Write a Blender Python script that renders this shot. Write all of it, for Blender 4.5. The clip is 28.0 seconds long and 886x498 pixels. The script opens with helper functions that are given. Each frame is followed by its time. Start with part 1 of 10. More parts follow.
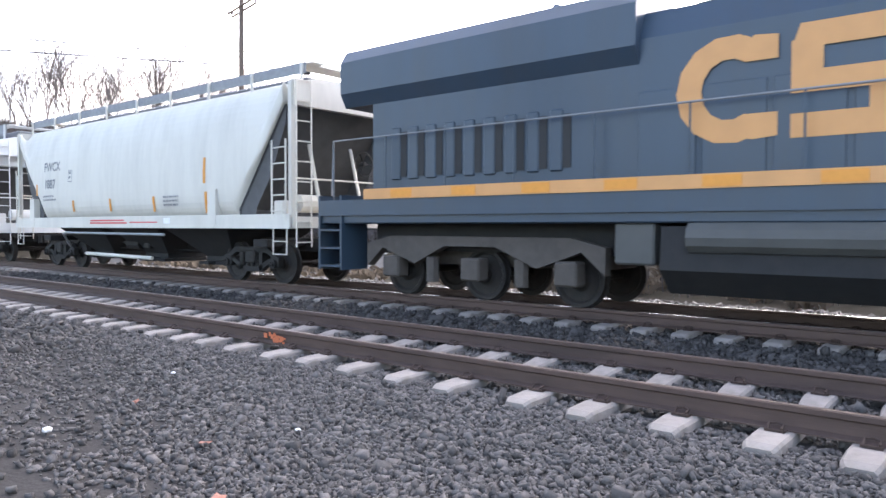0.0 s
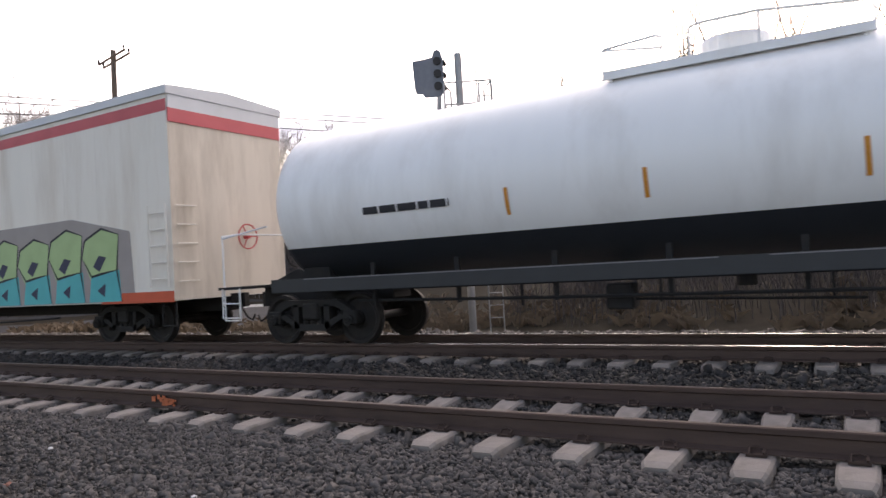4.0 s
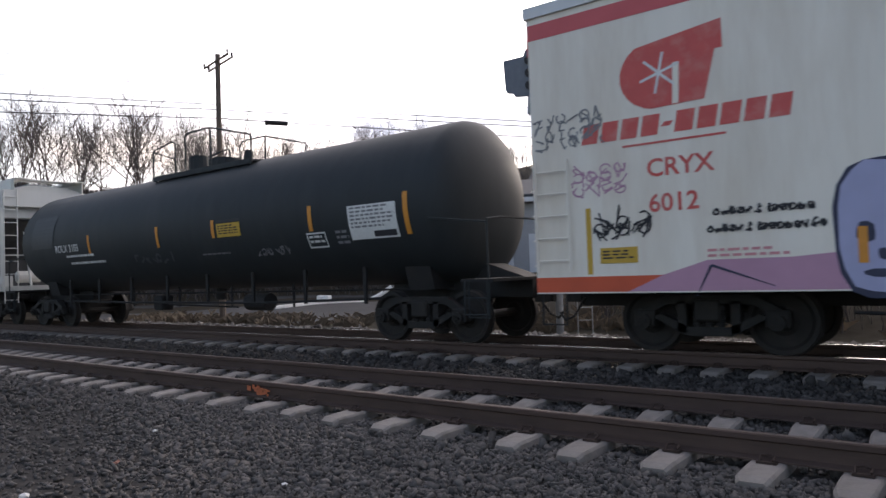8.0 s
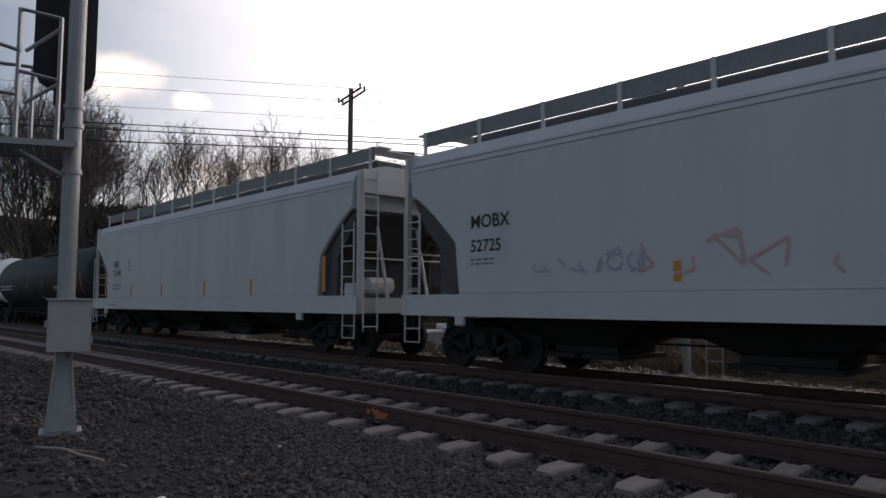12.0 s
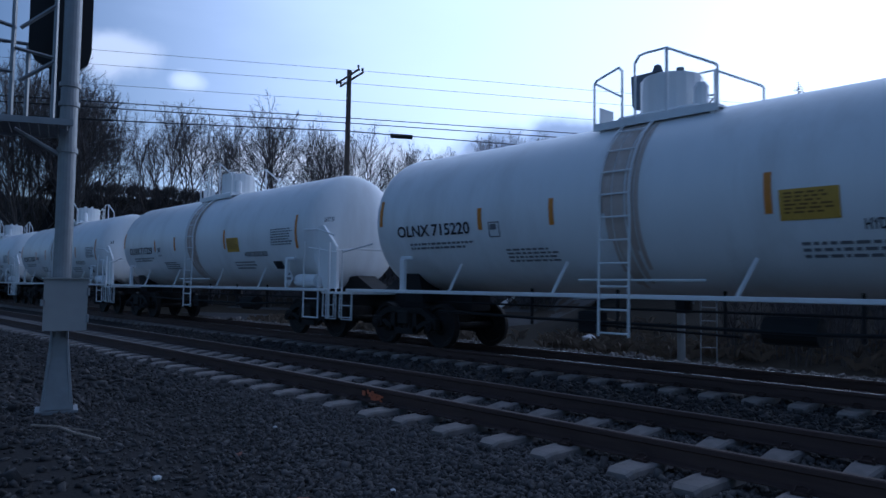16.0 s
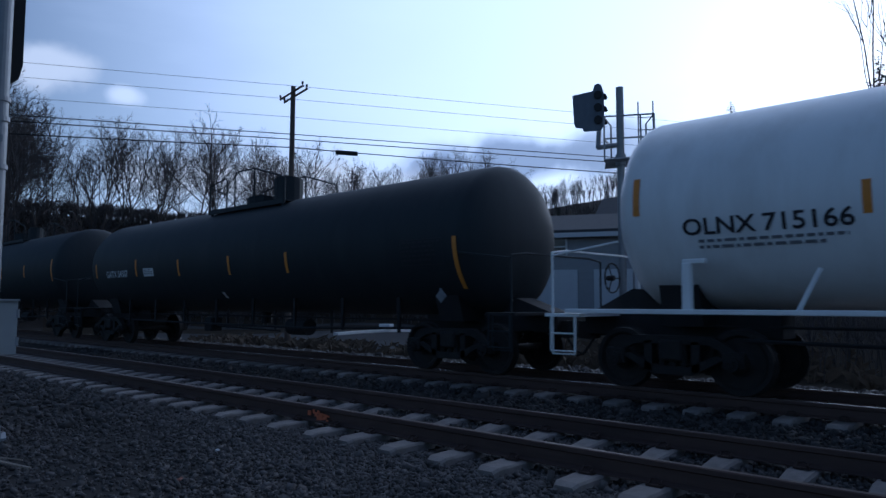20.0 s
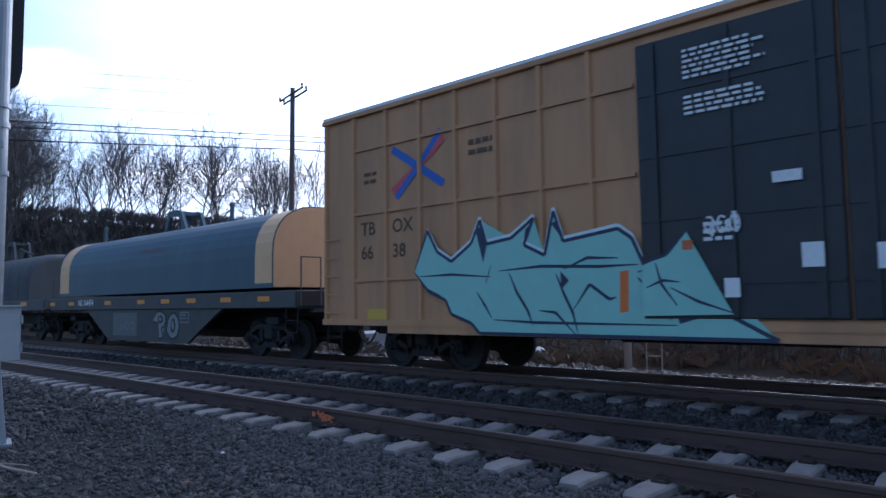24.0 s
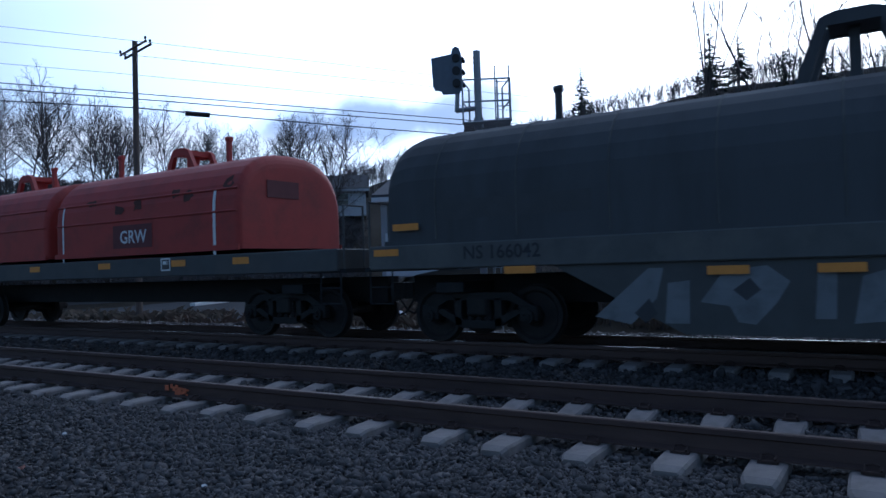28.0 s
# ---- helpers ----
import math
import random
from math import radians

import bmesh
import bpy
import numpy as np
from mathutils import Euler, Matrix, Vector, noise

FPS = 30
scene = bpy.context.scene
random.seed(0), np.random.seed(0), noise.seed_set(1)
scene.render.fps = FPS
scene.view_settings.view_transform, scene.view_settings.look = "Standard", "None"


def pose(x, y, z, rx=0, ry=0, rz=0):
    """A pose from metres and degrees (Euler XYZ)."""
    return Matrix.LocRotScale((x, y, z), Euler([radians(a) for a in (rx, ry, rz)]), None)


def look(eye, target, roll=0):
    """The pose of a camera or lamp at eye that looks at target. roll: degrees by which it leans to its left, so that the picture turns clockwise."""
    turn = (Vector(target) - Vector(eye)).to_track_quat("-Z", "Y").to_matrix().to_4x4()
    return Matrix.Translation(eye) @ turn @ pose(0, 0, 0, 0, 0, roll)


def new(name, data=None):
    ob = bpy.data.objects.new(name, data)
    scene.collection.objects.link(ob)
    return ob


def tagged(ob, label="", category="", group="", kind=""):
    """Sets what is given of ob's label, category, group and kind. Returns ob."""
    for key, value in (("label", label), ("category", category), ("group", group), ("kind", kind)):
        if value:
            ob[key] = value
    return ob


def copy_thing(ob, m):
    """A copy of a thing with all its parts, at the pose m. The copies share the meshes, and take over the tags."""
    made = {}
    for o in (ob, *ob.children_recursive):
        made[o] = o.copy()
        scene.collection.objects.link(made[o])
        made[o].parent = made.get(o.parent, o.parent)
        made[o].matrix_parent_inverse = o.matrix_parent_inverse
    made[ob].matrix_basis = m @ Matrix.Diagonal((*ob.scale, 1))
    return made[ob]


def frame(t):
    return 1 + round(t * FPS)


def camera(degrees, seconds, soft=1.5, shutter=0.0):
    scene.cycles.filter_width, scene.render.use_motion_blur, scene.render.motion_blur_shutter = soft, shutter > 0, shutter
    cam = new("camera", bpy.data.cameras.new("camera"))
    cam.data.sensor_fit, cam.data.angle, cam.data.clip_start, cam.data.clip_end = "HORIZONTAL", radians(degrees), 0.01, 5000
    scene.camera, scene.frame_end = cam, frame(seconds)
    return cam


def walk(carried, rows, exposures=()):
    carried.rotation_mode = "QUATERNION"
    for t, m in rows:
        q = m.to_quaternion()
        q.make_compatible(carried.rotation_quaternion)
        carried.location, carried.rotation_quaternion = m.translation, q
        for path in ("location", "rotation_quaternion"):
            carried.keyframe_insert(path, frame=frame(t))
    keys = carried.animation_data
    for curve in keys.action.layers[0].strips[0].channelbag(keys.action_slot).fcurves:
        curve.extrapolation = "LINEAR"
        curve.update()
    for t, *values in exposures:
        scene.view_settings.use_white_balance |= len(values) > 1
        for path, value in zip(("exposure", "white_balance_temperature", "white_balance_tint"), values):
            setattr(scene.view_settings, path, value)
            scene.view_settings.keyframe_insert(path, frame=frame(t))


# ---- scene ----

EYE = (0.0, 0.0, 1.5)
cam = camera(63.94, 28.0, 1.5, 0.08)
# seconds, heading to the left of straight across, tilt, roll
PATH = [
    (0.0, 39.14, -1.73, -0.14),
    (0.5, 38.67, -2.52, 0.66),
    (1.0, 32.91, -1.80, 1.45),
    (1.5, 26.54, -1.61, 2.02),
    (2.0, 25.68, -1.62, 2.12),
    (2.5, 25.72, -2.57, 1.97),
    (3.0, 28.77, -2.94, 2.90),
    (3.5, 29.54, 0.69, 2.94),
    (5.5, 34.24, 2.27, 4.31),
    (6.0, 32.35, 2.42, 3.22),
    (6.5, 33.41, 1.25, 3.79),
    (7.0, 33.65, 1.32, 3.35),
    (7.5, 37.09, 2.14, 2.10),
    (8.0, 37.70, 1.78, 2.06),
    (8.5, 37.45, 2.96, 2.00),
    (9.0, 37.55, 1.96, 1.73),
    (9.5, 37.34, 1.21, 0.74),
    (10.0, 40.14, 2.25, 1.12),
    (10.5, 45.98, 3.33, 0.69),
    (11.0, 49.86, 3.34, 0.50),
    (11.5, 48.28, 4.33, 0.39),
    (13.5, 45.54, 4.03, -1.20),
    (14.0, 44.36, 4.54, -1.17),
    (14.5, 43.51, 4.67, -0.48),
    (15.0, 44.78, 4.21, -0.22),
    (15.5, 44.99, 4.47, -1.70),
    (16.0, 47.02, 3.06, -0.81),
    (16.5, 49.44, 3.88, 0.51),
    (17.0, 47.05, 4.54, -0.84),
    (17.5, 48.32, 3.96, 0.03),
    (18.0, 48.02, 3.64, -0.48),
    (18.5, 47.57, 3.06, -0.56),
    (19.0, 46.45, 3.32, -0.44),
    (19.5, 44.05, 3.94, -0.01),
    (20.0, 42.72, 4.42, -0.07),
    (20.5, 43.31, 3.36, 0.30),
    (22.5, 43.62, 3.18, 0.09),
    (23.0, 43.20, 3.83, -0.03),
    (23.5, 43.66, 4.19, 0.69),
    (24.0, 42.93, 4.37, 0.81),
    (24.5, 43.81, 4.82, 0.54),
    (25.0, 44.21, 4.52, 1.33),
    (25.5, 43.42, 3.76, 1.09),
    (26.0, 42.40, 3.94, 0.89),
    (26.5, 42.22, 2.77, 0.74),
    (27.0, 42.18, 2.90, 0.75),
    (27.5, 36.61, 1.74, 1.03),
    (28.0, 31.77, 1.30, 1.84),
]
EXPOSURES = [
    (0.0, 3.0, 6600, 18), (1.0, 2.2, 7750, 20), (2.0, 2.5, 7900, 20), (3.0, 2.3, 8000, 22), (3.5, 1.6, 7600, 22), (6.0, 1.4, 7500, 22), (7.0, 1.4, 7200, 20), (8.0, 1.1, 6900, 18), (9.0, 0.25, 5700, 14), (10.0, 1.15, 7500, 18), (11.0, 0.3, 7200, 18),
    (14.0, -0.25, 6600, 16), (15.0, -0.65, 5100, 14), (17.0, -0.66, 4500, 12), (20.0, -0.8, 4650, 11), (22.5, -0.2, 4900, 12), (23.0, 0.05, 4900, 12), (24.0, 0.8, 4950, 14), (24.5, 0.3, 5000, 14), (25.0, -0.5, 4700, 12), (25.6, -0.7, 4600, 14), (26.0, -0.75, 4650, 14), (27.0, -0.5, 4700, 12), (28.0, -0.15, 4700, 10),
]
walk(cam, [(t, pose(*EYE, 90 + tilt, roll, yaw)) for t, yaw, tilt, roll in PATH], EXPOSURES)

# ---- world and light ----
def nodes_of(tree):
    tree.nodes.clear()
    return tree.nodes, tree.links


SUN_AZ, SUN_EL = -5.0, 17.0


def build_world():
    world = bpy.data.worlds.new("sky")
    scene.world = world
    world.use_nodes = True
    n, l = nodes_of(world.node_tree)
    out = n.new("ShaderNodeOutputWorld")
    bg = n.new("ShaderNodeBackground")
    sky = n.new("ShaderNodeTexSky")
    sky.sky_type = "NISHITA"
    sky.sun_disc = False
    sky.sun_elevation, sky.sun_rotation = radians(SUN_EL), radians(SUN_AZ)
    sky.air_density, sky.dust_density, sky.ozone_density = 1.0, 2.5, 1.5
    bg.inputs["Strength"].default_value = 0.12
    # thin high haze
    co = n.new("ShaderNodeTexCoord")
    mp = n.new("ShaderNodeMapping")
    mp.inputs["Scale"].default_value = (1.4, 1.4, 5.0)
    nz = n.new("ShaderNodeTexNoise")
    nz.inputs["Scale"].default_value = 2.0
    nz.inputs["Detail"].default_value = 6.0
    rp = n.new("ShaderNodeValToRGB")
    rp.color_ramp.elements[0].position, rp.color_ramp.elements[1].position = 0.45, 0.8
    rp.color_ramp.elements[0].color, rp.color_ramp.elements[1].color = (0, 0, 0, 1), (0.4, 0.4, 0.4, 1)
    mix = n.new("ShaderNodeMixRGB")
    mix.inputs["Color2"].default_value = (7.0, 7.3, 8.0, 1)
    l.new(co.outputs["Generated"], mp.inputs["Vector"])
    l.new(mp.outputs["Vector"], nz.inputs["Vector"])
    l.new(nz.outputs["Fac"], rp.inputs["Fac"])
    l.new(rp.outputs["Color"], mix.inputs["Fac"])
    l.new(sky.outputs["Color"], mix.inputs["Color1"])
    col = mix.outputs["Color"]
    glow = n.new("ShaderNodeVectorMath")
    glow.operation = "DOT_PRODUCT"
    l.new(co.outputs["Generated"], glow.inputs[0])
    ga, ge = radians(SUN_AZ), radians(SUN_EL)
    glow.inputs[1].default_value = (math.sin(ga) * math.cos(ge), math.cos(ga) * math.cos(ge), math.sin(ge))
    gm = n.new("ShaderNodeMapRange")
    gm.interpolation_type = "SMOOTHSTEP"
    gm.inputs["From Min"].default_value, gm.inputs["From Max"].default_value = 0.2, 1.0
    gm.inputs["To Max"].default_value = 0.7
    l.new(glow.outputs["Value"], gm.inputs["Value"])
    gx = n.new("ShaderNodeMixRGB")
    gx.inputs["Color2"].default_value = (19.0, 19.0, 19.5, 1)
    l.new(gm.outputs["Result"], gx.inputs["Fac"])
    l.new(col, gx.inputs["Color1"])
    col = gx.outputs["Color"]
    # single clouds: heading, height, half width, half height (degrees), colour
    puff = n.new("ShaderNodeTexNoise")
    puff.inputs["Scale"].default_value, puff.inputs["Detail"].default_value = 16.0, 7.0
    l.new(co.outputs["Generated"], puff.inputs["Vector"])

    def node(op, x, y=None):
        m = n.new("ShaderNodeMath")
        m.operation = op
        for k, v in enumerate((x, y)):
            if v is None:
                continue
            if isinstance(v, (int, float)):
                m.inputs[k].default_value = v
            else:
                l.new(v, m.inputs[k])
        return m.outputs["Value"]

    def dot(v):
        m = n.new("ShaderNodeVectorMath")
        m.operation = "DOT_PRODUCT"
        l.new(co.outputs["Generated"], m.inputs[0])
        m.inputs[1].default_value = v
        return m.outputs["Value"]
    for az, el, hw, hh, tint, amount in CLOUDS:
        a_, e_ = radians(az), radians(el)
        right = (math.cos(a_), -math.sin(a_), 0)
        up = (-math.sin(a_) * math.sin(e_), -math.cos(a_) * math.sin(e_), math.cos(e_))
        ahead = (math.sin(a_) * math.cos(e_), math.cos(a_) * math.cos(e_), math.sin(e_))
        dx = node("DIVIDE", dot(right), math.sin(radians(hw)))
        dy = node("DIVIDE", dot(up), math.sin(radians(hh)))
        d = node("SQRT", node("ADD", node("MULTIPLY", dx, dx), node("MULTIPLY", dy, dy)))
        d = node("ADD", d, node("MULTIPLY", node("SUBTRACT", puff.outputs["Fac"], 0.5), 1.5))
        d = node("ADD", d, node("MULTIPLY", node("LESS_THAN", dot(ahead), 0.0), 9.0))
        mr = n.new("ShaderNodeMapRange")
        mr.interpolation_type = "SMOOTHSTEP"
        mr.inputs["From Min"].default_value, mr.inputs["From Max"].default_value = 1.3, 0.45
        mr.inputs["To Min"].default_value, mr.inputs["To Max"].default_value = 0.0, amount
        l.new(d, mr.inputs["Value"])
        mx = n.new("ShaderNodeMixRGB")
        mx.inputs["Color2"].default_value = tuple(tint) + (1,)
        l.new(mr.outputs["Result"], mx.inputs["Fac"])
        l.new(col, mx.inputs["Color1"])
        col = mx.outputs["Color"]
    l.new(col, bg.inputs["Color"])
    l.new(bg.outputs["Background"], out.inputs["Surface"])


CLOUDS = [(-72.6, 16.6, 3.0, 1.8, (11.0, 10.3, 9.7), 0.8), (-67.3, 15.2, 1.2, 0.8, (13.0, 12.4, 12.0), 0.7), (-36.5, 11.6, 8.5, 1.9, (4.2, 4.7, 5.7), 0.9),
          (-43.0, 10.6, 4.5, 1.2, (3.4, 3.8, 4.8), 0.75), (-29.0, 12.4, 5.0, 2.0, (5.0, 5.4, 6.2), 0.7), (-55.0, 9.5, 14.0, 1.8, (11.0, 9.6, 8.2), 0.55)]
build_world()
sun_data = bpy.data.lights.new("sun", "SUN")
sun_data.energy, sun_data.angle, sun_data.color = 0.7, radians(6), (1.0, 0.93, 0.84)
sun_lamp = new("sun", sun_data)
a, e = radians(SUN_AZ), radians(SUN_EL)
sun_lamp.matrix_basis = look((0, 0, 50), (-math.sin(a) * math.cos(e), -math.cos(a) * math.cos(e), 50 - math.sin(e)))


# ---- materials ----
MATS = {}


def mat(name, color, rough=0.6, metal=0.0, var=0.12, scale=4.0, stain=None, stain_amt=0.35, stain_scale=1.2, bump=0.15,
        bump_scale=60.0, stretch=(1, 1, 1), rand=0.0, spec=0.4):
    """A surface colour with fine grain, broad stains and a little relief."""
    if name in MATS:
        return MATS[name]
    m = bpy.data.materials.new(name)
    m.use_nodes = True
    n, l = nodes_of(m.node_tree)
    out = n.new("ShaderNodeOutputMaterial")
    p = n.new("ShaderNodeBsdfPrincipled")
    l.new(p.outputs["BSDF"], out.inputs["Surface"])
    co = n.new("ShaderNodeTexCoord")
    mp = n.new("ShaderNodeMapping")
    mp.inputs["Scale"].default_value = stretch
    l.new(co.outputs["Object"], mp.inputs["Vector"])
    fine = n.new("ShaderNodeTexNoise")
    fine.inputs["Scale"].default_value, fine.inputs["Detail"].default_value = scale, 6.0
    l.new(mp.outputs["Vector"], fine.inputs["Vector"])
    dark = tuple(c * (1 - var) for c in color) + (1,)
    lite = tuple(min(1, c * (1 + var)) for c in color) + (1,)
    mix = n.new("ShaderNodeMixRGB")
    mix.inputs["Color1"].default_value, mix.inputs["Color2"].default_value = dark, lite
    l.new(fine.outputs["Fac"], mix.inputs["Fac"])
    col = mix.outputs["Color"]
    if stain:
        st = n.new("ShaderNodeTexNoise")
        st.inputs["Scale"].default_value, st.inputs["Detail"].default_value = stain_scale, 8.0
        st.inputs["Roughness"].default_value = 0.65
        l.new(mp.outputs["Vector"], st.inputs["Vector"])
        rp = n.new("ShaderNodeValToRGB")
        rp.color_ramp.elements[0].position, rp.color_ramp.elements[1].position = 0.48, 0.75
        rp.color_ramp.elements[0].color = (0, 0, 0, 1)
        rp.color_ramp.elements[1].color = (stain_amt,) * 3 + (1,)
        l.new(st.outputs["Fac"], rp.inputs["Fac"])
        m2 = n.new("ShaderNodeMixRGB")
        m2.inputs["Color2"].default_value = tuple(stain) + (1,)
        l.new(rp.outputs["Color"], m2.inputs["Fac"])
        l.new(col, m2.inputs["Color1"])
        col = m2.outputs["Color"]
    if rand:
        oi = n.new("ShaderNodeObjectInfo")
        geo = n.new("ShaderNodeNewGeometry")
        ad = n.new("ShaderNodeMath")
        ad.operation = "ADD"
        l.new(oi.outputs["Random"], ad.inputs[0])
        l.new(geo.outputs["Random Per Island"], ad.inputs[1])
        mr = n.new("ShaderNodeMapRange")
        mr.inputs["From Max"].default_value = 2.0
        mr.inputs["To Min"].default_value, mr.inputs["To Max"].default_value = 1 - rand, 1 + rand
        l.new(ad.outputs["Value"], mr.inputs["Value"])
        hs = n.new("ShaderNodeHueSaturation")
        l.new(mr.outputs["Result"], hs.inputs["Value"])
        l.new(col, hs.inputs["Color"])
        col = hs.outputs["Color"]
    l.new(col, p.inputs["Base Color"])
    p.inputs["Roughness"].default_value = rough
    p.inputs["Metallic"].default_value = metal
    p.inputs["Specular IOR Level"].default_value = spec
    if bump:
        b = n.new("ShaderNodeBump")
        b.inputs["Strength"].default_value, b.inputs["Distance"].default_value = bump, 0.01
        fb = n.new("ShaderNodeTexNoise")
        fb.inputs["Scale"].default_value, fb.inputs["Detail"].default_value = bump_scale, 4.0
        l.new(mp.outputs["Vector"], fb.inputs["Vector"])
        l.new(fb.outputs["Fac"], b.inputs["Height"])
        l.new(b.outputs["Normal"], p.inputs["Normal"])
    MATS[name] = m
    return m


STREAK = (1, 1, 0.18)
M_BALLAST = mat("ballast_bed", (0.036, 0.033, 0.031), 0.95, spec=0.1, var=0.35, scale=22, stain=(0.03, 0.027, 0.025), stain_amt=0.6, stain_scale=0.6, bump=1.0, bump_scale=26)
M_STONE = mat("ballast_stone", (0.071, 0.064, 0.06), 0.9, var=0.3, scale=30, stain=(0.05, 0.042, 0.038), stain_amt=0.5, stain_scale=9, bump=0.4, bump_scale=80, rand=0.85)
M_DIRT = mat("dry_grass_soil", (0.034, 0.029, 0.022), 0.95, spec=0.05, var=0.4, scale=3.0, stain=(0.05, 0.045, 0.035), stain_amt=0.8, stain_scale=0.15, bump=0.8, bump_scale=9)
M_CONC = mat("tie_concrete", (0.235, 0.205, 0.185), 0.85, var=0.18, scale=14, stain=(0.13, 0.11, 0.09), stain_amt=0.7, stain_scale=5, bump=0.4, bump_scale=90, rand=0.18)
M_RAIL = mat("rail_rust", (0.085, 0.055, 0.045), 0.75, metal=0.3, var=0.3, scale=18, stain=(0.04, 0.028, 0.024), stain_amt=0.7, stain_scale=3, bump=0.3, bump_scale=60, stretch=(0.15, 1, 1))
M_RAILTOP = mat("rail_running_surface", (0.55, 0.55, 0.56), 0.22, metal=1.0, var=0.1, scale=30, bump=0)
M_RAILDULL = mat("rail_dull_top", (0.16, 0.12, 0.10), 0.45, metal=0.7, var=0.2, scale=30, bump=0)
M_CLIP = mat("clip_rust", (0.05, 0.032, 0.026), 0.8, metal=0.3, var=0.3, scale=30)
M_ASPHALT = mat("asphalt", (0.05, 0.05, 0.052), 0.95, spec=0.1, var=0.2, scale=12, stain=(0.07, 0.07, 0.07), stain_amt=0.6, stain_scale=0.5, bump=0.3)
M_WHITEPAINT = mat("road_paint", (0.75, 0.75, 0.72), 0.7, var=0.15, scale=8)
M_BARK = mat("bark", (0.10, 0.082, 0.07), 0.9, var=0.35, scale=12, stain=(0.05, 0.045, 0.04), stain_amt=0.6, stain_scale=2, bump=0.3)
M_TWIG = mat("twigs", (0.085, 0.075, 0.072), 0.9, var=0.3, scale=2, bump=0)
M_WOODPOLE = mat("pole_wood", (0.13, 0.10, 0.08), 0.9, var=0.3, scale=10, stretch=(1, 1, 0.1))
M_WIRE = mat("wire_black", (0.02, 0.02, 0.02), 0.6, var=0.1, bump=0)
M_GALV = mat("galvanised", (0.28, 0.29, 0.30), 0.55, metal=0.5, var=0.18, scale=9, stain=(0.3, 0.3, 0.3), stain_amt=0.5, stain_scale=3, bump=0.08)
# grey with the shade of the walkway's underside mixed in
M_GRATING = mat("grating_shade_grey", (0.24, 0.245, 0.25), 0.7, metal=0.2, var=0.25, scale=12)
M_SIGBLACK = mat("signal_black", (0.014, 0.014, 0.015), 0.6, var=0.2, scale=9, bump=0.05)
M_TRUCK = mat("truck_steel", (0.018, 0.017, 0.016), 0.8, metal=0.1, var=0.3, scale=6, stain=(0.045, 0.036, 0.03), stain_amt=0.5, stain_scale=2.2, bump=0.25)
M_WHEEL = mat("wheel_steel", (0.022, 0.02, 0.019), 0.7, metal=0.3, var=0.25, scale=8, stain=(0.05, 0.035, 0.028), stain_amt=0.4, stain_scale=4)
M_TREAD = mat("wheel_tread", (0.35, 0.35, 0.36), 0.35, metal=1.0, var=0.15, bump=0)
M_UNDER = mat("underframe_black", (0.016, 0.016, 0.017), 0.8, var=0.3, scale=5, stain=(0.04, 0.034, 0.03), stain_amt=0.4, stain_scale=1.8)
M_ORANGEMARK = mat("orange_spray", (0.5, 0.14, 0.06), 0.8, var=0.3, scale=20)
M_LEAF = mat("dead_leaf", (0.22, 0.10, 0.07), 0.9, var=0.35, scale=30, rand=0.4)
M_CONIFER = mat("conifer_needles", (0.035, 0.055, 0.04), 0.9, var=0.4, scale=2, bump=0)
M_YELLOWREF = mat("reflector_yellow", (0.62, 0.25, 0.035), 0.5, var=0.15, scale=12)
M_WHITEMARK = mat("marking_white", (0.68, 0.68, 0.66), 0.65, var=0.15, scale=18)
M_BLACKMARK = mat("marking_black", (0.03, 0.03, 0.035), 0.65, var=0.2, scale=18)
M_GREYMARK = mat("marking_grey", (0.2, 0.2, 0.21), 0.65, var=0.2, scale=18)
M_YELMARK = mat("marking_yellow", (0.55, 0.34, 0.05), 0.6, var=0.12, scale=14)
M_REDMARK = mat("marking_red", (0.55, 0.07, 0.07), 0.6, var=0.2, scale=14)


# ---- mesh helpers ----
def put(bm, name, material, parent=None, label="", smooth=False, m=None):
    me = bpy.data.meshes.new(name)
    bm.normal_update()
    bm.to_mesh(me)
    bm.free()
    if smooth:
        for f in me.polygons:
            f.use_smooth = True
    me.materials.append(material)
    ob = new(name, me)
    if parent is not None:
        ob.parent = parent
    if m is not None:
        ob.matrix_basis = m
    if label:
        ob["label"] = label
    return ob


def part(name, bm, material, parent, label="", smooth=False, m=None):
    return put(bm, name, material, parent, label, smooth, m)


def again(ob, m, parent=None):
    """Another object on the same mesh."""
    o = ob.copy()
    scene.collection.objects.link(o)
    o.parent = parent if parent is not None else ob.parent
    o.matrix_basis = m
    return o


def empty(name, m=None):
    ob = new(name)
    ob.empty_display_size = 0.2
    if m is not None:
        ob.matrix_basis = m
    return ob


def box(bm, x0, x1, y0, y1, z0, z1, bevel=0.0):
    r = bmesh.ops.create_cube(bm, size=1.0)
    vs = r["verts"]
    for v in vs:
        v.co = ((x0 + x1) / 2 + v.co.x * (x1 - x0), (y0 + y1) / 2 + v.co.y * (y1 - y0), (z0 + z1) / 2 + v.co.z * (z1 - z0))
    if bevel:
        es = list({e for v in vs for e in v.link_edges})
        bmesh.ops.bevel(bm, geom=es, offset=bevel, segments=1, affect="EDGES")
    return bm


def rod(bm, p, q, r, seg=6, r2=None):
    p, q = Vector(p), Vector(q)
    d = q - p
    if d.length < 1e-6:
        return bm
    t = d.to_track_quat("Z", "Y").to_matrix().to_4x4()
    bmesh.ops.create_cone(bm, cap_ends=True, segments=seg, radius1=r, radius2=r if r2 is None else r2, depth=d.length,
                          matrix=Matrix.Translation((p + q) / 2) @ t)
    return bm


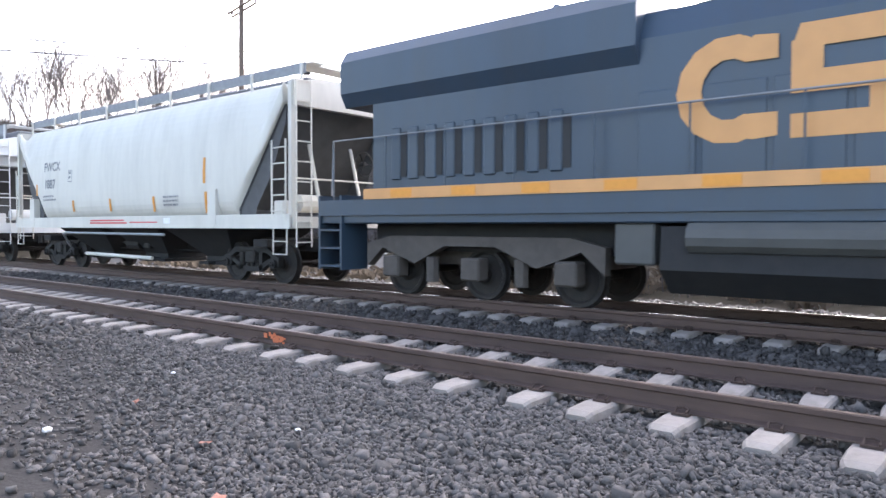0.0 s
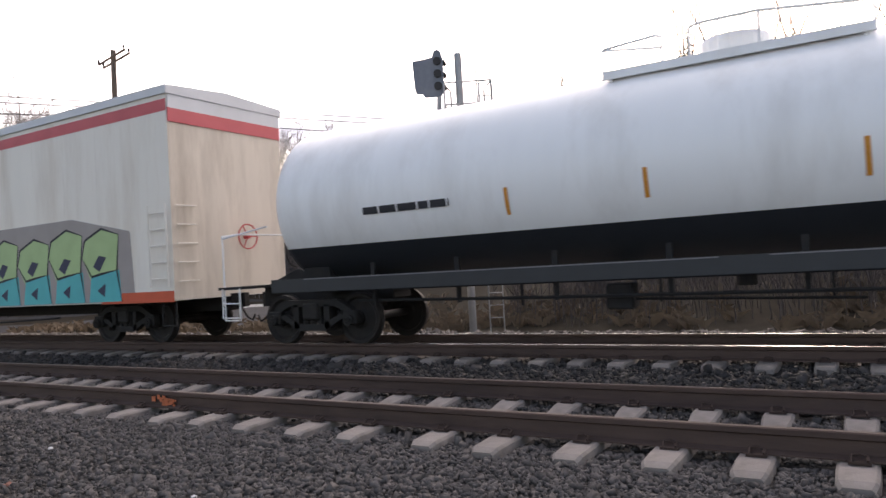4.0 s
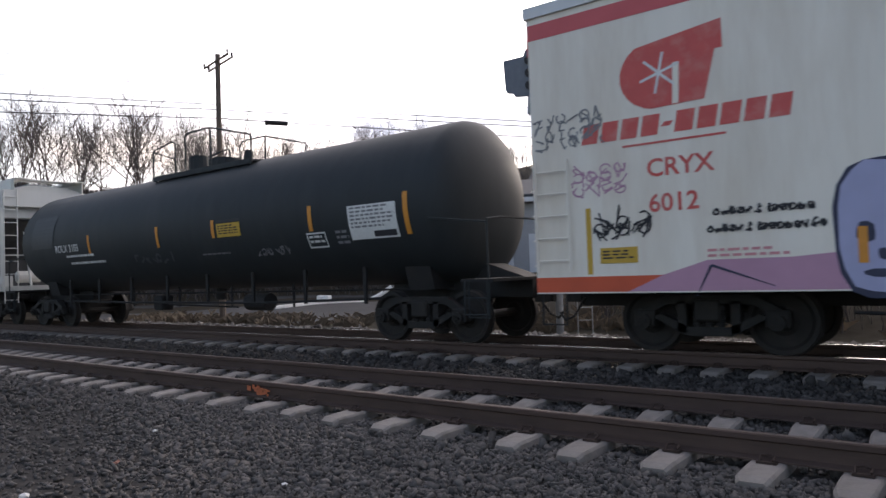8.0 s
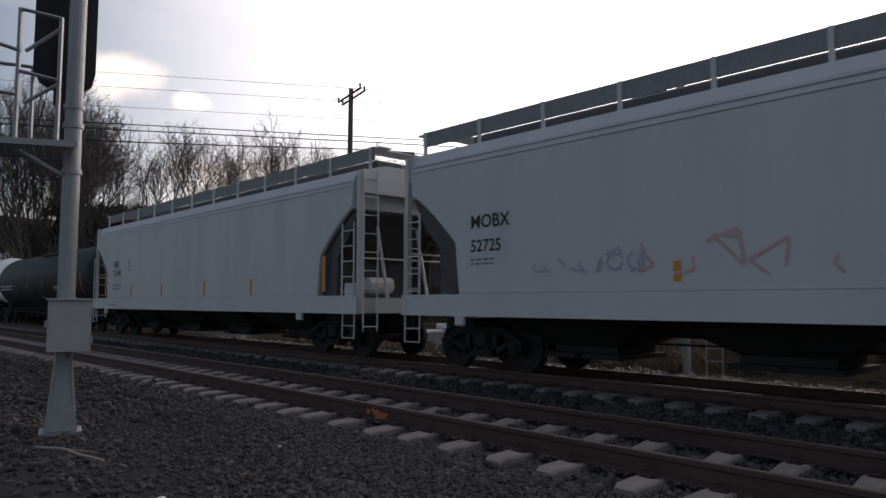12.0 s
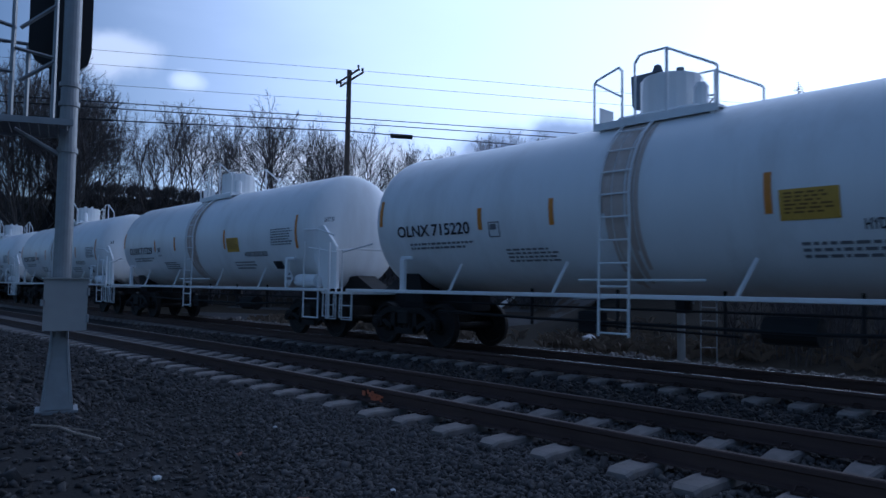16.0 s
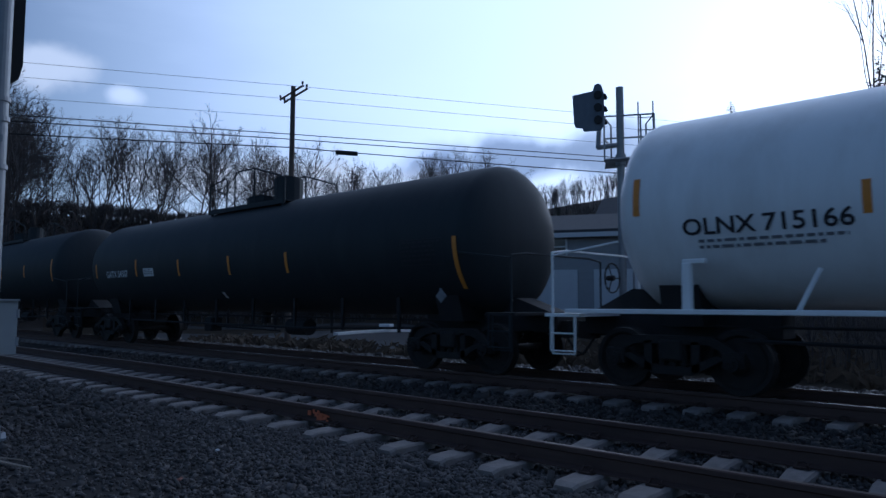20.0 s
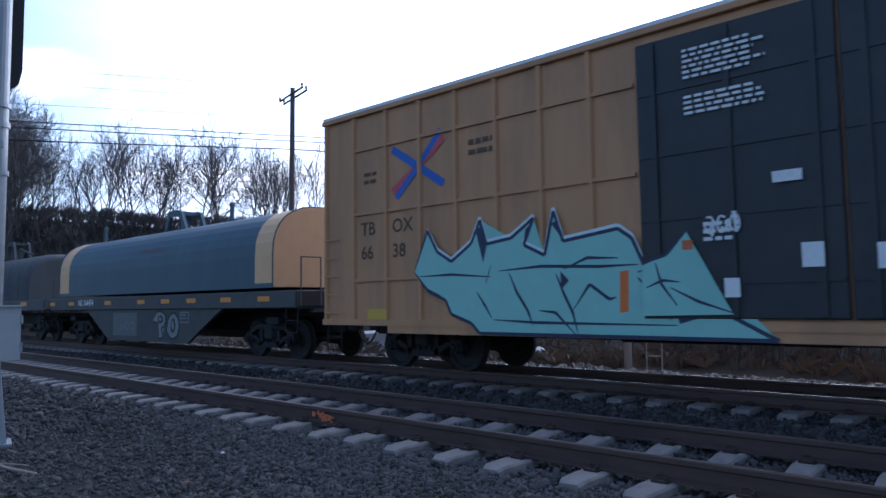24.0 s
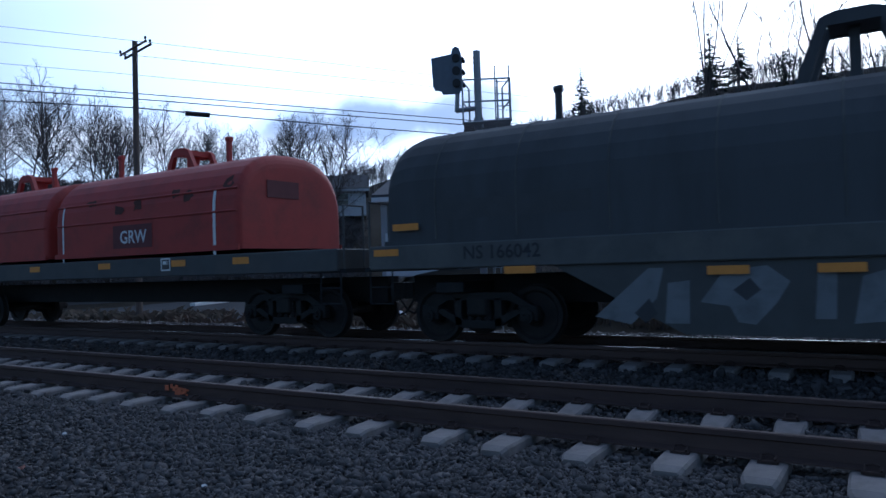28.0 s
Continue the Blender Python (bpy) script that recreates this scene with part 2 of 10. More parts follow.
def path(bm, pts, r, seg=6):
    """One bent round bar through the points."""
    pts = [Vector(p) for p in pts]
    pts = [p for i, p in enumerate(pts) if i == 0 or (p - pts[i - 1]).length > 1e-5]
    rings, up = [], None
    for i, p in enumerate(pts):
        d0 = (p - pts[i - 1]).normalized() if i else (pts[1] - p).normalized()
        d1 = (pts[i + 1] - p).normalized() if i < len(pts) - 1 else d0
        t = (d0 + d1).normalized() if (d0 + d1).length > 1e-4 else d0
        if up is None:
            up = t.orthogonal().normalized()
        a = (up - d0 * up.dot(d0)).normalized()
        up = (a - t * a.dot(t)).normalized()
        c = t.cross(up)
        k = 1 / max(0.5, t.dot(d0))
        rings.append([p + (up * math.cos(2 * math.pi * j / seg) + c * math.sin(2 * math.pi * j / seg)) * r * (1 + 0.3 * (k - 1)) for j in range(seg)])
    return loft(bm, rings)


def bars_of(name, items, material, parent, seg=4):
    """Straight round bars (p, q, r), each a part of its own."""
    for p, q, r in items:
        b = B()
        rod(b, p, q, r, seg)
        part(name, b, material, parent)


def prism(bm, prof, a, b, axis="x"):
    """A closed outline swept along an axis: (y, z) points for x, (x, z) for y, (x, y) for z."""
    def at(u, v, w):
        return {"x": (w, u, v), "y": (u, w, v), "z": (u, v, w)}[axis]
    A = [bm.verts.new(at(u, v, a)) for u, v in prof]
    B = [bm.verts.new(at(u, v, b)) for u, v in prof]
    k = len(prof)
    fs = [bm.faces.new((A[i], A[(i + 1) % k], B[(i + 1) % k], B[i])) for i in range(k)]
    fs += [bm.faces.new(A[::-1]), bm.faces.new(B)]
    bmesh.ops.recalc_face_normals(bm, faces=fs)
    return bm


def loft(bm, rings, closed=True, caps=True):
    vs = [[bm.verts.new(p) for p in r] for r in rings]
    k = len(vs[0])
    fs = []
    for A, B in zip(vs, vs[1:]):
        for i in range(k if closed else k - 1):
            j = (i + 1) % k
            fs.append(bm.faces.new((A[i], A[j], B[j], B[i])))
    if caps and closed:
        fs += [bm.faces.new(vs[0][::-1]), bm.faces.new(vs[-1])]
    bmesh.ops.recalc_face_normals(bm, faces=fs)
    return bm


def B():
    return bmesh.new()

# ---- plan ----
GZ = -0.14                                  # ground level by the camera
NEAR_Y, GAUGE = 5.71, 1.505                 # near rail of the near track; rail spacing between centres
FAR_Y = 10.2                                # near rail of the track that the train runs on
TRAIN_Y, TRAIN_Z = FAR_Y + GAUGE / 2, 0.223
rng = random.Random(7)


def smooth01(a, b, v):
    v = max(0.0, min(1.0, (v - a) / (b - a)))
    return v * v * (3 - 2 * v)


def ground_z(x, y):
    """Ballast shoulders by the tracks, flat yard behind, wooded banks further off."""
    r, az = math.hypot(x, y), math.degrees(math.atan2(x, y))
    z = GZ
    if y < 4.9:
        z += 0.055 * smooth01(3.2, 4.9, y)
    elif y < 13.5:
        z = -0.085 + 0.03 * smooth01(7.6, 9.4, y)
    else:
        z = -0.02 - 0.35 * smooth01(13.5, 16.5, y)
    if y > 15:
        left = smooth01(-32, -46, az)
        rise_l = smooth01(48, 64, r) * 8.6 + smooth01(66, 110, r) * 4.0
        el = 8.2 + 4.8 * smooth01(-36, -8, az)
        rise_r = smooth01(44, 125, r) * (120 * math.tan(radians(el)) - 1.0) + smooth01(16, 27, y) * 1.7 * smooth01(-40, -33, az)
        z += left * rise_l + (1 - left) * rise_r
        z += 0.5 * smooth01(30, 60, r) * noise.noise((x * 0.09, y * 0.09, 1.0))
    return z


def build_ground():
    # a fan of rings round the viewer, finer near by, out to the horizon
    radii = [0.0, 1.2, 2.0]
    while radii[-1] < 150:
        radii.append(radii[-1] * 1.045 + 0.12)
    radii += [200, 400, 1200, 4500]
    k = 180
    verts, faces = [(0, 0, GZ)], []
    for r in radii[1:]:
        for i in range(k):
            a = 2 * math.pi * i / k
            x, y = r * math.sin(a), r * math.cos(a)
            verts.append((x, y, ground_z(x, y) if r < 160 else ground_z(x / r * 150, y / r * 150) * (1 if r < 900 else 0.3)))
    for i in range(k):
        faces.append((0, 1 + (i + 1) % k, 1 + i))
    for j in range(len(radii) - 2):
        o = 1 + j * k
        for i in range(k):
            faces.append((o + i, o + (i + 1) % k, o + k + (i + 1) % k, o + k + i))
    me = bpy.data.meshes.new("ground")
    me.from_pydata(verts, [], faces)
    me.flip_normals()
    for f in me.polygons:
        f.use_smooth = True
        c = f.center
        f.material_index = 0 if (c.y < 15.5 and abs(c.x) < 90) else 1
    me.materials.append(M_BALLAST)
    me.materials.append(M_DIRT)
    return tagged(new("ground", me), "grey crushed-stone ballast turning to bare winter soil", "ground", kind="structure")


GROUND = build_ground()


def stones(name, n, xr, yr, size, material, label, seed, dens=None, top=0.0):
    """Crushed stones, each an uneven block lying at its own tilt, as one spread."""
    r = np.random.RandomState(seed)
    base = np.array([[-1, -1, -1], [1, -1, -1], [1, 1, -1], [-1, 1, -1], [-1, -1, 1], [1, -1, 1], [1, 1, 1], [-1, 1, 1]], float)
    quads = np.array([[0, 3, 2, 1], [4, 5, 6, 7], [0, 1, 5, 4], [1, 2, 6, 5], [2, 3, 7, 6], [3, 0, 4, 7]])
    x = r.uniform(xr[0], xr[1], n)
    y = r.uniform(yr[0], yr[1], n)
    if dens:
        keep = r.uniform(0, 1, n) < dens(x, y)
        x, y = x[keep], y[keep]
        n = len(x)
    # none on the ties
    tie_x = np.array(NEAR_TIES + far_ties)
    tie_y = np.array([NEAR_Y + GAUGE / 2] * len(NEAR_TIES) + [TRAIN_Y] * len(far_ties))
    keep = ~np.any((np.abs(x[:, None] - tie_x) < 0.15) & (np.abs(y[:, None] - tie_y) < 1.31), axis=1)
    x, y = x[keep], y[keep]
    n = len(x)
    s = size * r.lognormal(0, 0.32, n) * 0.5
    sh = r.uniform(0.55, 1.15, (n, 1, 3)) * np.array([1.15, 0.95, 0.6])
    loc = base[None] * sh * (1 + r.uniform(-0.42, 0.2, (n, 8, 3)))
    q = r.normal(size=(n, 4)) * np.array([1.0, 0.38, 0.38, 1.0])
    q /= np.linalg.norm(q, axis=1)[:, None]
    w, a, b, c = q.T
    R = np.stack([1 - 2 * (b * b + c * c), 2 * (a * b - c * w), 2 * (a * c + b * w), 2 * (a * b + c * w), 1 - 2 * (a * a + c * c),
                  2 * (b * c - a * w), 2 * (a * c - b * w), 2 * (b * c + a * w), 1 - 2 * (a * a + b * b)], 1).reshape(n, 3, 3)
    v = np.einsum("nij,nkj->nki", R, loc) * s[:, None, None]
    z = np.array([ground_z(px, py) for px, py in zip(x, y)]) + s * r.uniform(0.05, 0.6, n) + top
    v += np.stack([x, y, z], 1)[:, None, :]
    faces = (quads[None] + 8 * np.arange(n)[:, None, None]).reshape(-1, 4)
    me = bpy.data.meshes.new(name)
    me.vertices.add(n * 8)
    me.vertices.foreach_set("co", v.reshape(-1))
    me.loops.add(len(faces) * 4)
    me.loops.foreach_set("vertex_index", faces.reshape(-1).astype(np.int32))
    me.polygons.add(len(faces))
    me.polygons.foreach_set("loop_start", np.arange(0, len(faces) * 4, 4, dtype=np.int32))
    me.update()
    me.validate()
    me.materials.append(material)
    return tagged(new(name, me), label, "ballast", kind="stuff")


# ---- tracks ----
def rail_profile(yc, base):
    h = 0.19
    return [(yc + u, base + v) for u, v in ((-0.076, 0), (0.076, 0), (0.076, 0.012), (0.012, 0.032), (0.009, 0.13), (0.036, 0.145),
                                            (0.036, h - 0.006), (0.028, h), (-0.028, h), (-0.036, h - 0.006), (-0.036, 0.145), (-0.009, 0.13), (-0.012, 0.032), (-0.076, 0.012))]


def build_rail(yc, base, top, label):
    rail = empty("rail")
    tagged(rail, label, "rail", kind="structure")
    part("rail_body", prism(B(), rail_profile(yc, base), -160, 40), M_RAIL, rail)
    b = B()
    box(b, -160, 40, yc - 0.027, yc + 0.027, base + 0.19, base + 0.1925)
    part("running_surface", b, top, rail, "worn rail head")
    return rail


NEAR_BASE, FAR_BASE = 0.0, TRAIN_Z - 0.19
for k, (yy, base, top, lab) in enumerate(((NEAR_Y, NEAR_BASE, M_RAILDULL, "rusty brown steel rail on concrete ties"), (NEAR_Y + GAUGE, NEAR_BASE, M_RAILDULL, "rusty brown steel rail on concrete ties"),
                           (FAR_Y, FAR_BASE, M_RAILTOP, "steel rail with polished head under the train"), (FAR_Y + GAUGE, FAR_BASE, M_RAILTOP, "steel rail with polished head under the train"))):
    build_rail(yy, base, top, lab)


def tie_mesh():
    """A pale concrete tie: tapered ends, lower middle, rail seats."""
    b = B()
    rings = []
    for y, hw, top in ((-1.29, 0.10, -0.035), (-1.22, 0.125, -0.006), (-0.95, 0.132, 0.0), (-0.55, 0.132, -0.004), (-0.3, 0.115, -0.035), (0.3, 0.115, -0.035),
                       (0.55, 0.132, -0.004), (0.95, 0.132, 0.0), (1.22, 0.125, -0.006), (1.29, 0.10, -0.035)):
        rings.append([(-hw - 0.02, y, -0.2), (-hw, y, top - 0.02), (-hw + 0.02, y, top), (hw - 0.02, y, top), (hw, y, top - 0.02), (hw + 0.02, y, -0.2)])
    loft(b, rings)
    return b


def clip_mesh():
    b = B()
    for s in (-1, 1):
        path(b, [(-0.05, s * 0.15, 0.015), (-0.05, s * 0.10, 0.05), (0.0, s * 0.075, 0.055), (0.05, s * 0.10, 0.045), (0.05, s * 0.16, 0.03)], 0.011, 5)
        box(b, -0.07, 0.07, s * 0.13 - 0.03, s * 0.13 + 0.03, 0.0, 0.02)
    return b


NEAR_TIES = [-10.466, -9.793, -9.146, -8.508, -7.851, -7.077, -6.441, -5.737, -5.026, -4.369, -3.55, -2.904, -2.209, -1.505, -0.887, -0.241]
NEAR_TIES = [x + 0.13 for x in NEAR_TIES]
xs = NEAR_TIES[0]
while xs > -60:
    xs -= 0.66 + rng.uniform(-0.03, 0.03)
    NEAR_TIES.insert(0, xs)
xs = NEAR_TIES[-1]
while xs < 9:
    xs += 0.66 + rng.uniform(-0.03, 0.03)
    NEAR_TIES.append(xs)


def build_ties(name, xs, yc, base, label):
    track = empty(name)
    tagged(track, label, "railway ties", kind="structure")
    tie = clip = None
    for x in xs:
        m = pose(x, yc + rng.uniform(-0.02, 0.02), base + rng.uniform(-0.006, 0.004), 0, 0, rng.uniform(-0.8, 0.8))
        if tie is None:
            tie = part("tie", tie_mesh(), M_CONC, track, m=m)
        else:
            again(tie, m)
    for x in xs:
        if -14 < x < 5:
            for yr in (-GAUGE / 2, GAUGE / 2):
                m = pose(x, yc + yr, base + 0.002)
                if clip is None:
                    clip = part("rail_clip", clip_mesh(), M_CLIP, track, "rusty spring clip", m=m)
                else:
                    again(clip, m)
    return track


build_ties("near_track_ties", NEAR_TIES, NEAR_Y + GAUGE / 2, NEAR_BASE, "pale weathered concrete ties half sunk in grey ballast")
far_ties, xs = [], -62.0
while xs < 9:
    far_ties.append(xs)
    xs += 0.635 + rng.uniform(-0.03, 0.03)
build_ties("far_track_ties", far_ties, TRAIN_Y, FAR_BASE, "pale concrete ties of the running track in ballast")

# spray mark on the near rail's web
r9 = random.Random(3)
mark = empty("spray_mark")
tagged(mark, "orange spray-painted mark on the rusty rail", "paint mark")
for i in range(22):
    w, h = r9.uniform(0.02, 0.07), r9.uniform(0.02, 0.06)
    x0, z0 = -7.36 + r9.gauss(0.0, 0.07), max(0.02, 0.03 + r9.gauss(0.04, 0.03))
    b = B()
    box(b, x0, x0 + w, NEAR_Y - 0.0385 - 0.0004 * i, NEAR_Y - 0.036, z0, min(0.185, z0 + h))
    part("paint_patch", b, M_ORANGEMARK, mark)

# ---- the train: shared parts ----
SPEED = 13.5
CARS = []
CACHE = {}


def cached(key, make, material, name, parent, m, label="", smooth=False):
    if key not in CACHE:
        CACHE[key] = part(name, make(), material, parent, label, smooth, m)
        return CACHE[key]
    ob = again(CACHE[key], m, parent)
    return ob


def sideframe_mesh():
    b = B()
    y0, y1 = -0.07, 0.07
    prism(b, [(-0.98, 0.50), (-0.55, 0.70), (0.55, 0.70), (0.98, 0.50), (0.98, 0.60), (0.60, 0.82), (-0.60, 0.82), (-0.98, 0.60)], y0, y1, "y")
    prism(b, [(-0.78, 0.52), (-0.30, 0.26), (0.30, 0.26), (0.78, 0.52), (0.66, 0.56), (0.26, 0.38), (-0.26, 0.38), (-0.66, 0.56)], y0, y1, "y")
    for s in (-1, 1):
        box(b, s * 0.36 - 0.06, s * 0.36 + 0.06, y0, y1, 0.30, 0.74)
        box(b, s * 0.89 - 0.15, s * 0.89 + 0.15, y0 - 0.03, y1, 0.38, 0.62, 0.02)
        rod(b, (s * 0.89, -0.16, 0.457), (s * 0.89, 0.02, 0.457), 0.105, 12)
        rod(b, (s * 0.89, -0.18, 0.457), (s * 0.89, -0.15, 0.457), 0.06, 8)
    return b


def spring_mesh():
    b = B()
    rows = [(0.02, 0.38), (0.05, 0.38)]
    for i in range(5):
        z = 0.40 + 0.055 * i
        rows += [(0.05, z), (0.07, z + 0.004), (0.07, z + 0.026), (0.05, z + 0.03)]
    rows += [(0.05, 0.68), (0.02, 0.68)]
    loft(b, [[(r * math.cos(2 * math.pi * i / 8), r * math.sin(2 * math.pi * i / 8), z) for i in range(8)] for r, z in rows])
    return b


def wheelset_mesh():
    b = B()
    rod(b, (0, -1.05, 0), (0, 1.05, 0), 0.075, 10)
    for s in (-1, 1):
        rings = []
        for y, r in ((0.69, 0.02), (0.69, 0.16), (0.72, 0.20), (0.74, 0.36), (0.70, 0.39), (0.69, 0.482), (0.715, 0.485), (0.725, 0.462), (0.825, 0.452), (0.825, 0.39), (0.78, 0.35), (0.775, 0.2), (0.80, 0.14), (0.86, 0.13), (0.86, 0.02)):
            rings.append([(r * math.cos(2 * math.pi * i / 28), s * y, r * math.sin(2 * math.pi * i / 28)) for i in range(28)])
        loft(b, rings)
    # three bolt heads on each bearing end make the turning visible
    for s in (-1, 1):
        for k in range(3):
            a = 2 * math.pi * k / 3
            rod(b, (0.045 * math.cos(a), s * 1.03, 0.045 * math.sin(a)), (0.045 * math.cos(a), s * 1.21, 0.045 * math.sin(a)), 0.014, 6)
    return b


def bolster_mesh():
    b = B()
    box(b, -0.18, 0.18, -1.12, 1.12, 0.46, 0.76, 0.03)
    rod(b, (0, 0, 0.72), (0, 0, 0.84), 0.2, 12)
    for s in (-1, 1):
        box(b, s * 0.40 - 0.03, s * 0.40 + 0.03, -0.8, 0.8, 0.36, 0.46)
        box(b, s * 0.42 - 0.05, s * 0.42 + 0.05, -0.82, -0.68, 0.26, 0.60, 0.02)
        box(b, s * 0.42 - 0.05, s * 0.42 + 0.05, 0.68, 0.82, 0.26, 0.60, 0.02)
    return b


def truck(car, x, wheels):
    t = cached("bolster", bolster_mesh, M_TRUCK, "truck", car, pose(x, 0, 0))
    t.name = "truck"
    for s in (-1, 1):
        cached("sideframe", sideframe_mesh, M_TRUCK, "sideframe", t, pose(0, s * 1.0, 0, 0, 0, 0 if s < 0 else 180))
        for dx in (-0.16, 0.0, 0.16):
            cached("spring", spring_mesh, M_TRUCK, "spring", t, pose(dx, s * 1.0, 0))
    for dx in (-0.89, 0.89):
        w = cached("wheelset", wheelset_mesh, M_WHEEL, "wheelset", t, pose(dx, 0, 0.457), smooth=False)
        wheels.append((w, (dx, 0, 0.457)))


def coupler_mesh():
    b = B()
    box(b, -0.55, 0.0, -0.09, 0.09, 0.74, 0.92, 0.02)
    prism(b, [(0.0, -0.14), (0.0, 0.14), (0.16, 0.17), (0.30, 0.10), (0.30, -0.02), (0.18, -0.06), (0.30, -0.12), (0.20, -0.17)], 0.68, 0.98, "z")
    path(b, [(-0.1, 0.2, 0.75), (0.1, 0.22, 0.45), (0.28, 0.2, 0.38), (0.4, 0.15, 0.5)], 0.022, 6)
    return b


def couplers(car, L):
    cached("coupler", coupler_mesh, M_TRUCK, "coupler", car, pose(L - 0.05, 0, 0))
    cached("coupler", coupler_mesh, M_TRUCK, "coupler", car, pose(0.05, 0, 0, 0, 0, 180))


def start_car(name, u, L, label, category, trucks):
    car = empty(name, pose(u, TRAIN_Y, TRAIN_Z))
    tagged(car, label, category, "cars of the passing freight train")
    wheels = []
    for x in trucks:
        truck(car, x, wheels)
    couplers(car, L)
    CARS.append((car, u, L, wheels))
    return car


# ---- markings laid on a side ----
def flat(y=-1.6):
    return lambda z: y


def round_side(zc, r):
    return lambda z: -math.sqrt(max(0.01, r * r - (z - zc) ** 2))


def lay(mesh_pts_faces, name, material, car, surf, off, label=""):
    pts, faces = mesh_pts_faces
    me = bpy.data.meshes.new(name)
    me.from_pydata([(u, surf(z) - off, z) for u, z in pts], [], faces)
    me.materials.append(material)
    ob = new(name, me)
    ob.parent = car
    if label:
        ob["label"] = label
    return ob


def rects(car, items, material, surf, name="marking", off=0.006, label="", cut=0.12):
    """Upright rectangles (u0, u1, z0, z1) on the side, cut fine enough to follow its curve."""
    pts, faces = [], []
    for u0, u1, z0, z1 in items:
        n = max(1, int(math.ceil((z1 - z0) / cut)))
        o = len(pts)
        for i in range(n + 1):
            z = z0 + (z1 - z0) * i / n
            pts += [(u0, z), (u1, z)]
        for i in range(n):
            k = o + 2 * i
            faces.append((k, k + 1, k + 3, k + 2))
    return lay((pts, faces), name, material, car, surf, off, label)


def bars(car, u, z, w, h, rows, material, surf, seed=0, name="fine_print", off=0.006):
    """Lines of lettering too small to read, as broken bars."""
    r = random.Random(seed)
    items, step = [], h / rows
    for i in range(rows):
        z1 = z + h - i * step
        x, end = u, u + w * r.uniform(0.72, 1.0)
        while x < end:
            k = r.uniform(0.05, 0.16) * max(1.0, step / 0.1)
            items.append((x, min(end, x + k), z1 - step * 0.5, z1))
            x += k + 0.035
    return rects(car, items, material, surf, name, off)


def letters(car, s, u, z, h, material, surf, name="lettering", off=0.007, stretch=1.0, label="", bold=0.022):
    """Lettering with its foot at z, laid on the side."""
    c = bpy.data.curves.new("text", "FONT")
    c.body, c.size = s, h / 0.70
    c.resolution_u = 3
    c.offset = bold * h
    c.fill_mode = "BOTH"
    o = bpy.data.objects.new("text", c)
    scene.collection.objects.link(o)
    dg = bpy.context.evaluated_depsgraph_get()
    me = bpy.data.meshes.new_from_object(o.evaluated_get(dg))
    bpy.data.objects.remove(o)
    bpy.data.curves.remove(c)
    for v in me.vertices:
        zz = z + v.co.y
        v.co = (u + v.co.x * stretch, surf(zz) - off, zz)
    me.name = name
    me.materials.clear()
    me.materials.append(material)
    ob = new(name, me)
    ob.parent = car
    if label:
        ob["label"] = label
    return ob


APART = ("graffiti_letter", "graffiti_cut", "graffiti_cuts", "graffiti_edge", "graffiti_facet", "graffiti_fill", "graffiti_patch")


def shape(car, polys, material, surf, name="painted_shape", off=0.006, label=""):
    """Filled outlines of (u, z) points on the side; painted letters, cuts and facets are parts of their own."""
    if len(polys) > 1 and name in APART:
        return [shape(car, [q], material, surf, name, off, label) for q in polys][-1]
    b = B()
    for poly in polys:
        vs = [b.verts.new((u, 0, z)) for u, z in poly]
        b.faces.new(vs)
    bmesh.ops.triangulate(b, faces=b.faces[:])
    for v in b.verts:
        v.co.y = surf(v.co.z) - off
    return part(name, b, material, car, label)


def blob(cu, cz, w, h, r, n=14, rough=0.16, slant=0.0):
    pts = []
    for i in range(n):
        a = 2 * math.pi * i / n
        k = 1 + r.uniform(-rough, rough)
        # rounded box
        c, s = math.cos(a), math.sin(a)
        q = (abs(c) ** 3 + abs(s) ** 3) ** (-1 / 3)
        z = cz + 0.5 * h * q * s * k
        pts.append((cu + 0.5 * w * q * c * k + slant * (z - cz), z))
    return pts


def ribbons(car, lines, t, material, surf, name, off):
    polys = []
    for pts in lines:
        for k, ((a, b), (c, d)) in enumerate(zip(pts, pts[1:])):
            l = math.hypot(c - a, d - b) or 1
            nx, nz = -(d - b) / l * t, (c - a) / l * t
            e0, e1 = (0.3 if k == 0 else 1.0), (0.3 if k == len(pts) - 2 else 1.0)
            polys.append([(a + nx * e0, b + nz * e0), (c + nx * e1, d + nz * e1), (c - nx * e1, d - nz * e1), (a - nx * e0, b - nz * e0)])
    return shape(car, polys, material, surf, name, off)


def scrawl(car, u, z, w, h, material, surf, seed, off=0.009, thick=0.028):
    """A hand-sprayed scribble: a looping line."""
    r = random.Random(seed)
    pts = []
    n = max(3, int(w / h * 1.4))
    cell = w / n
    lines = []
    for i in range(n):
        x, k = u + cell * i, r.uniform(0.6, 1.0)
        lines.append([(x + r.uniform(0.0, 1.05) * cell, z + h * k * r.random()) for _ in range(r.randint(3, 5))])
        if r.random() < 0.4:
            a0 = r.uniform(0, 6.28)
            lines.append([(x + cell * (0.5 + 0.38 * math.cos(a0 + j * 0.75)), z + h * (0.4 + 0.28 * math.sin(a0 + j * 0.75))) for j in range(8)])
    pairs = [pq for line in lines for pq in zip(line, line[1:])]
    polys = []
    for (a, b), (c, d) in pairs:
        l = math.hypot(c - a, d - b) or 1
        nx, nz = -(d - b) / l * thick / 2, (c - a) / l * thick / 2
        polys.append([(a + nx, b + nz), (c + nx, d + nz), (c - nx, d - nz), (a - nx, b - nz)])
    return shape(car, polys, material, surf, "graffiti_tag", off)


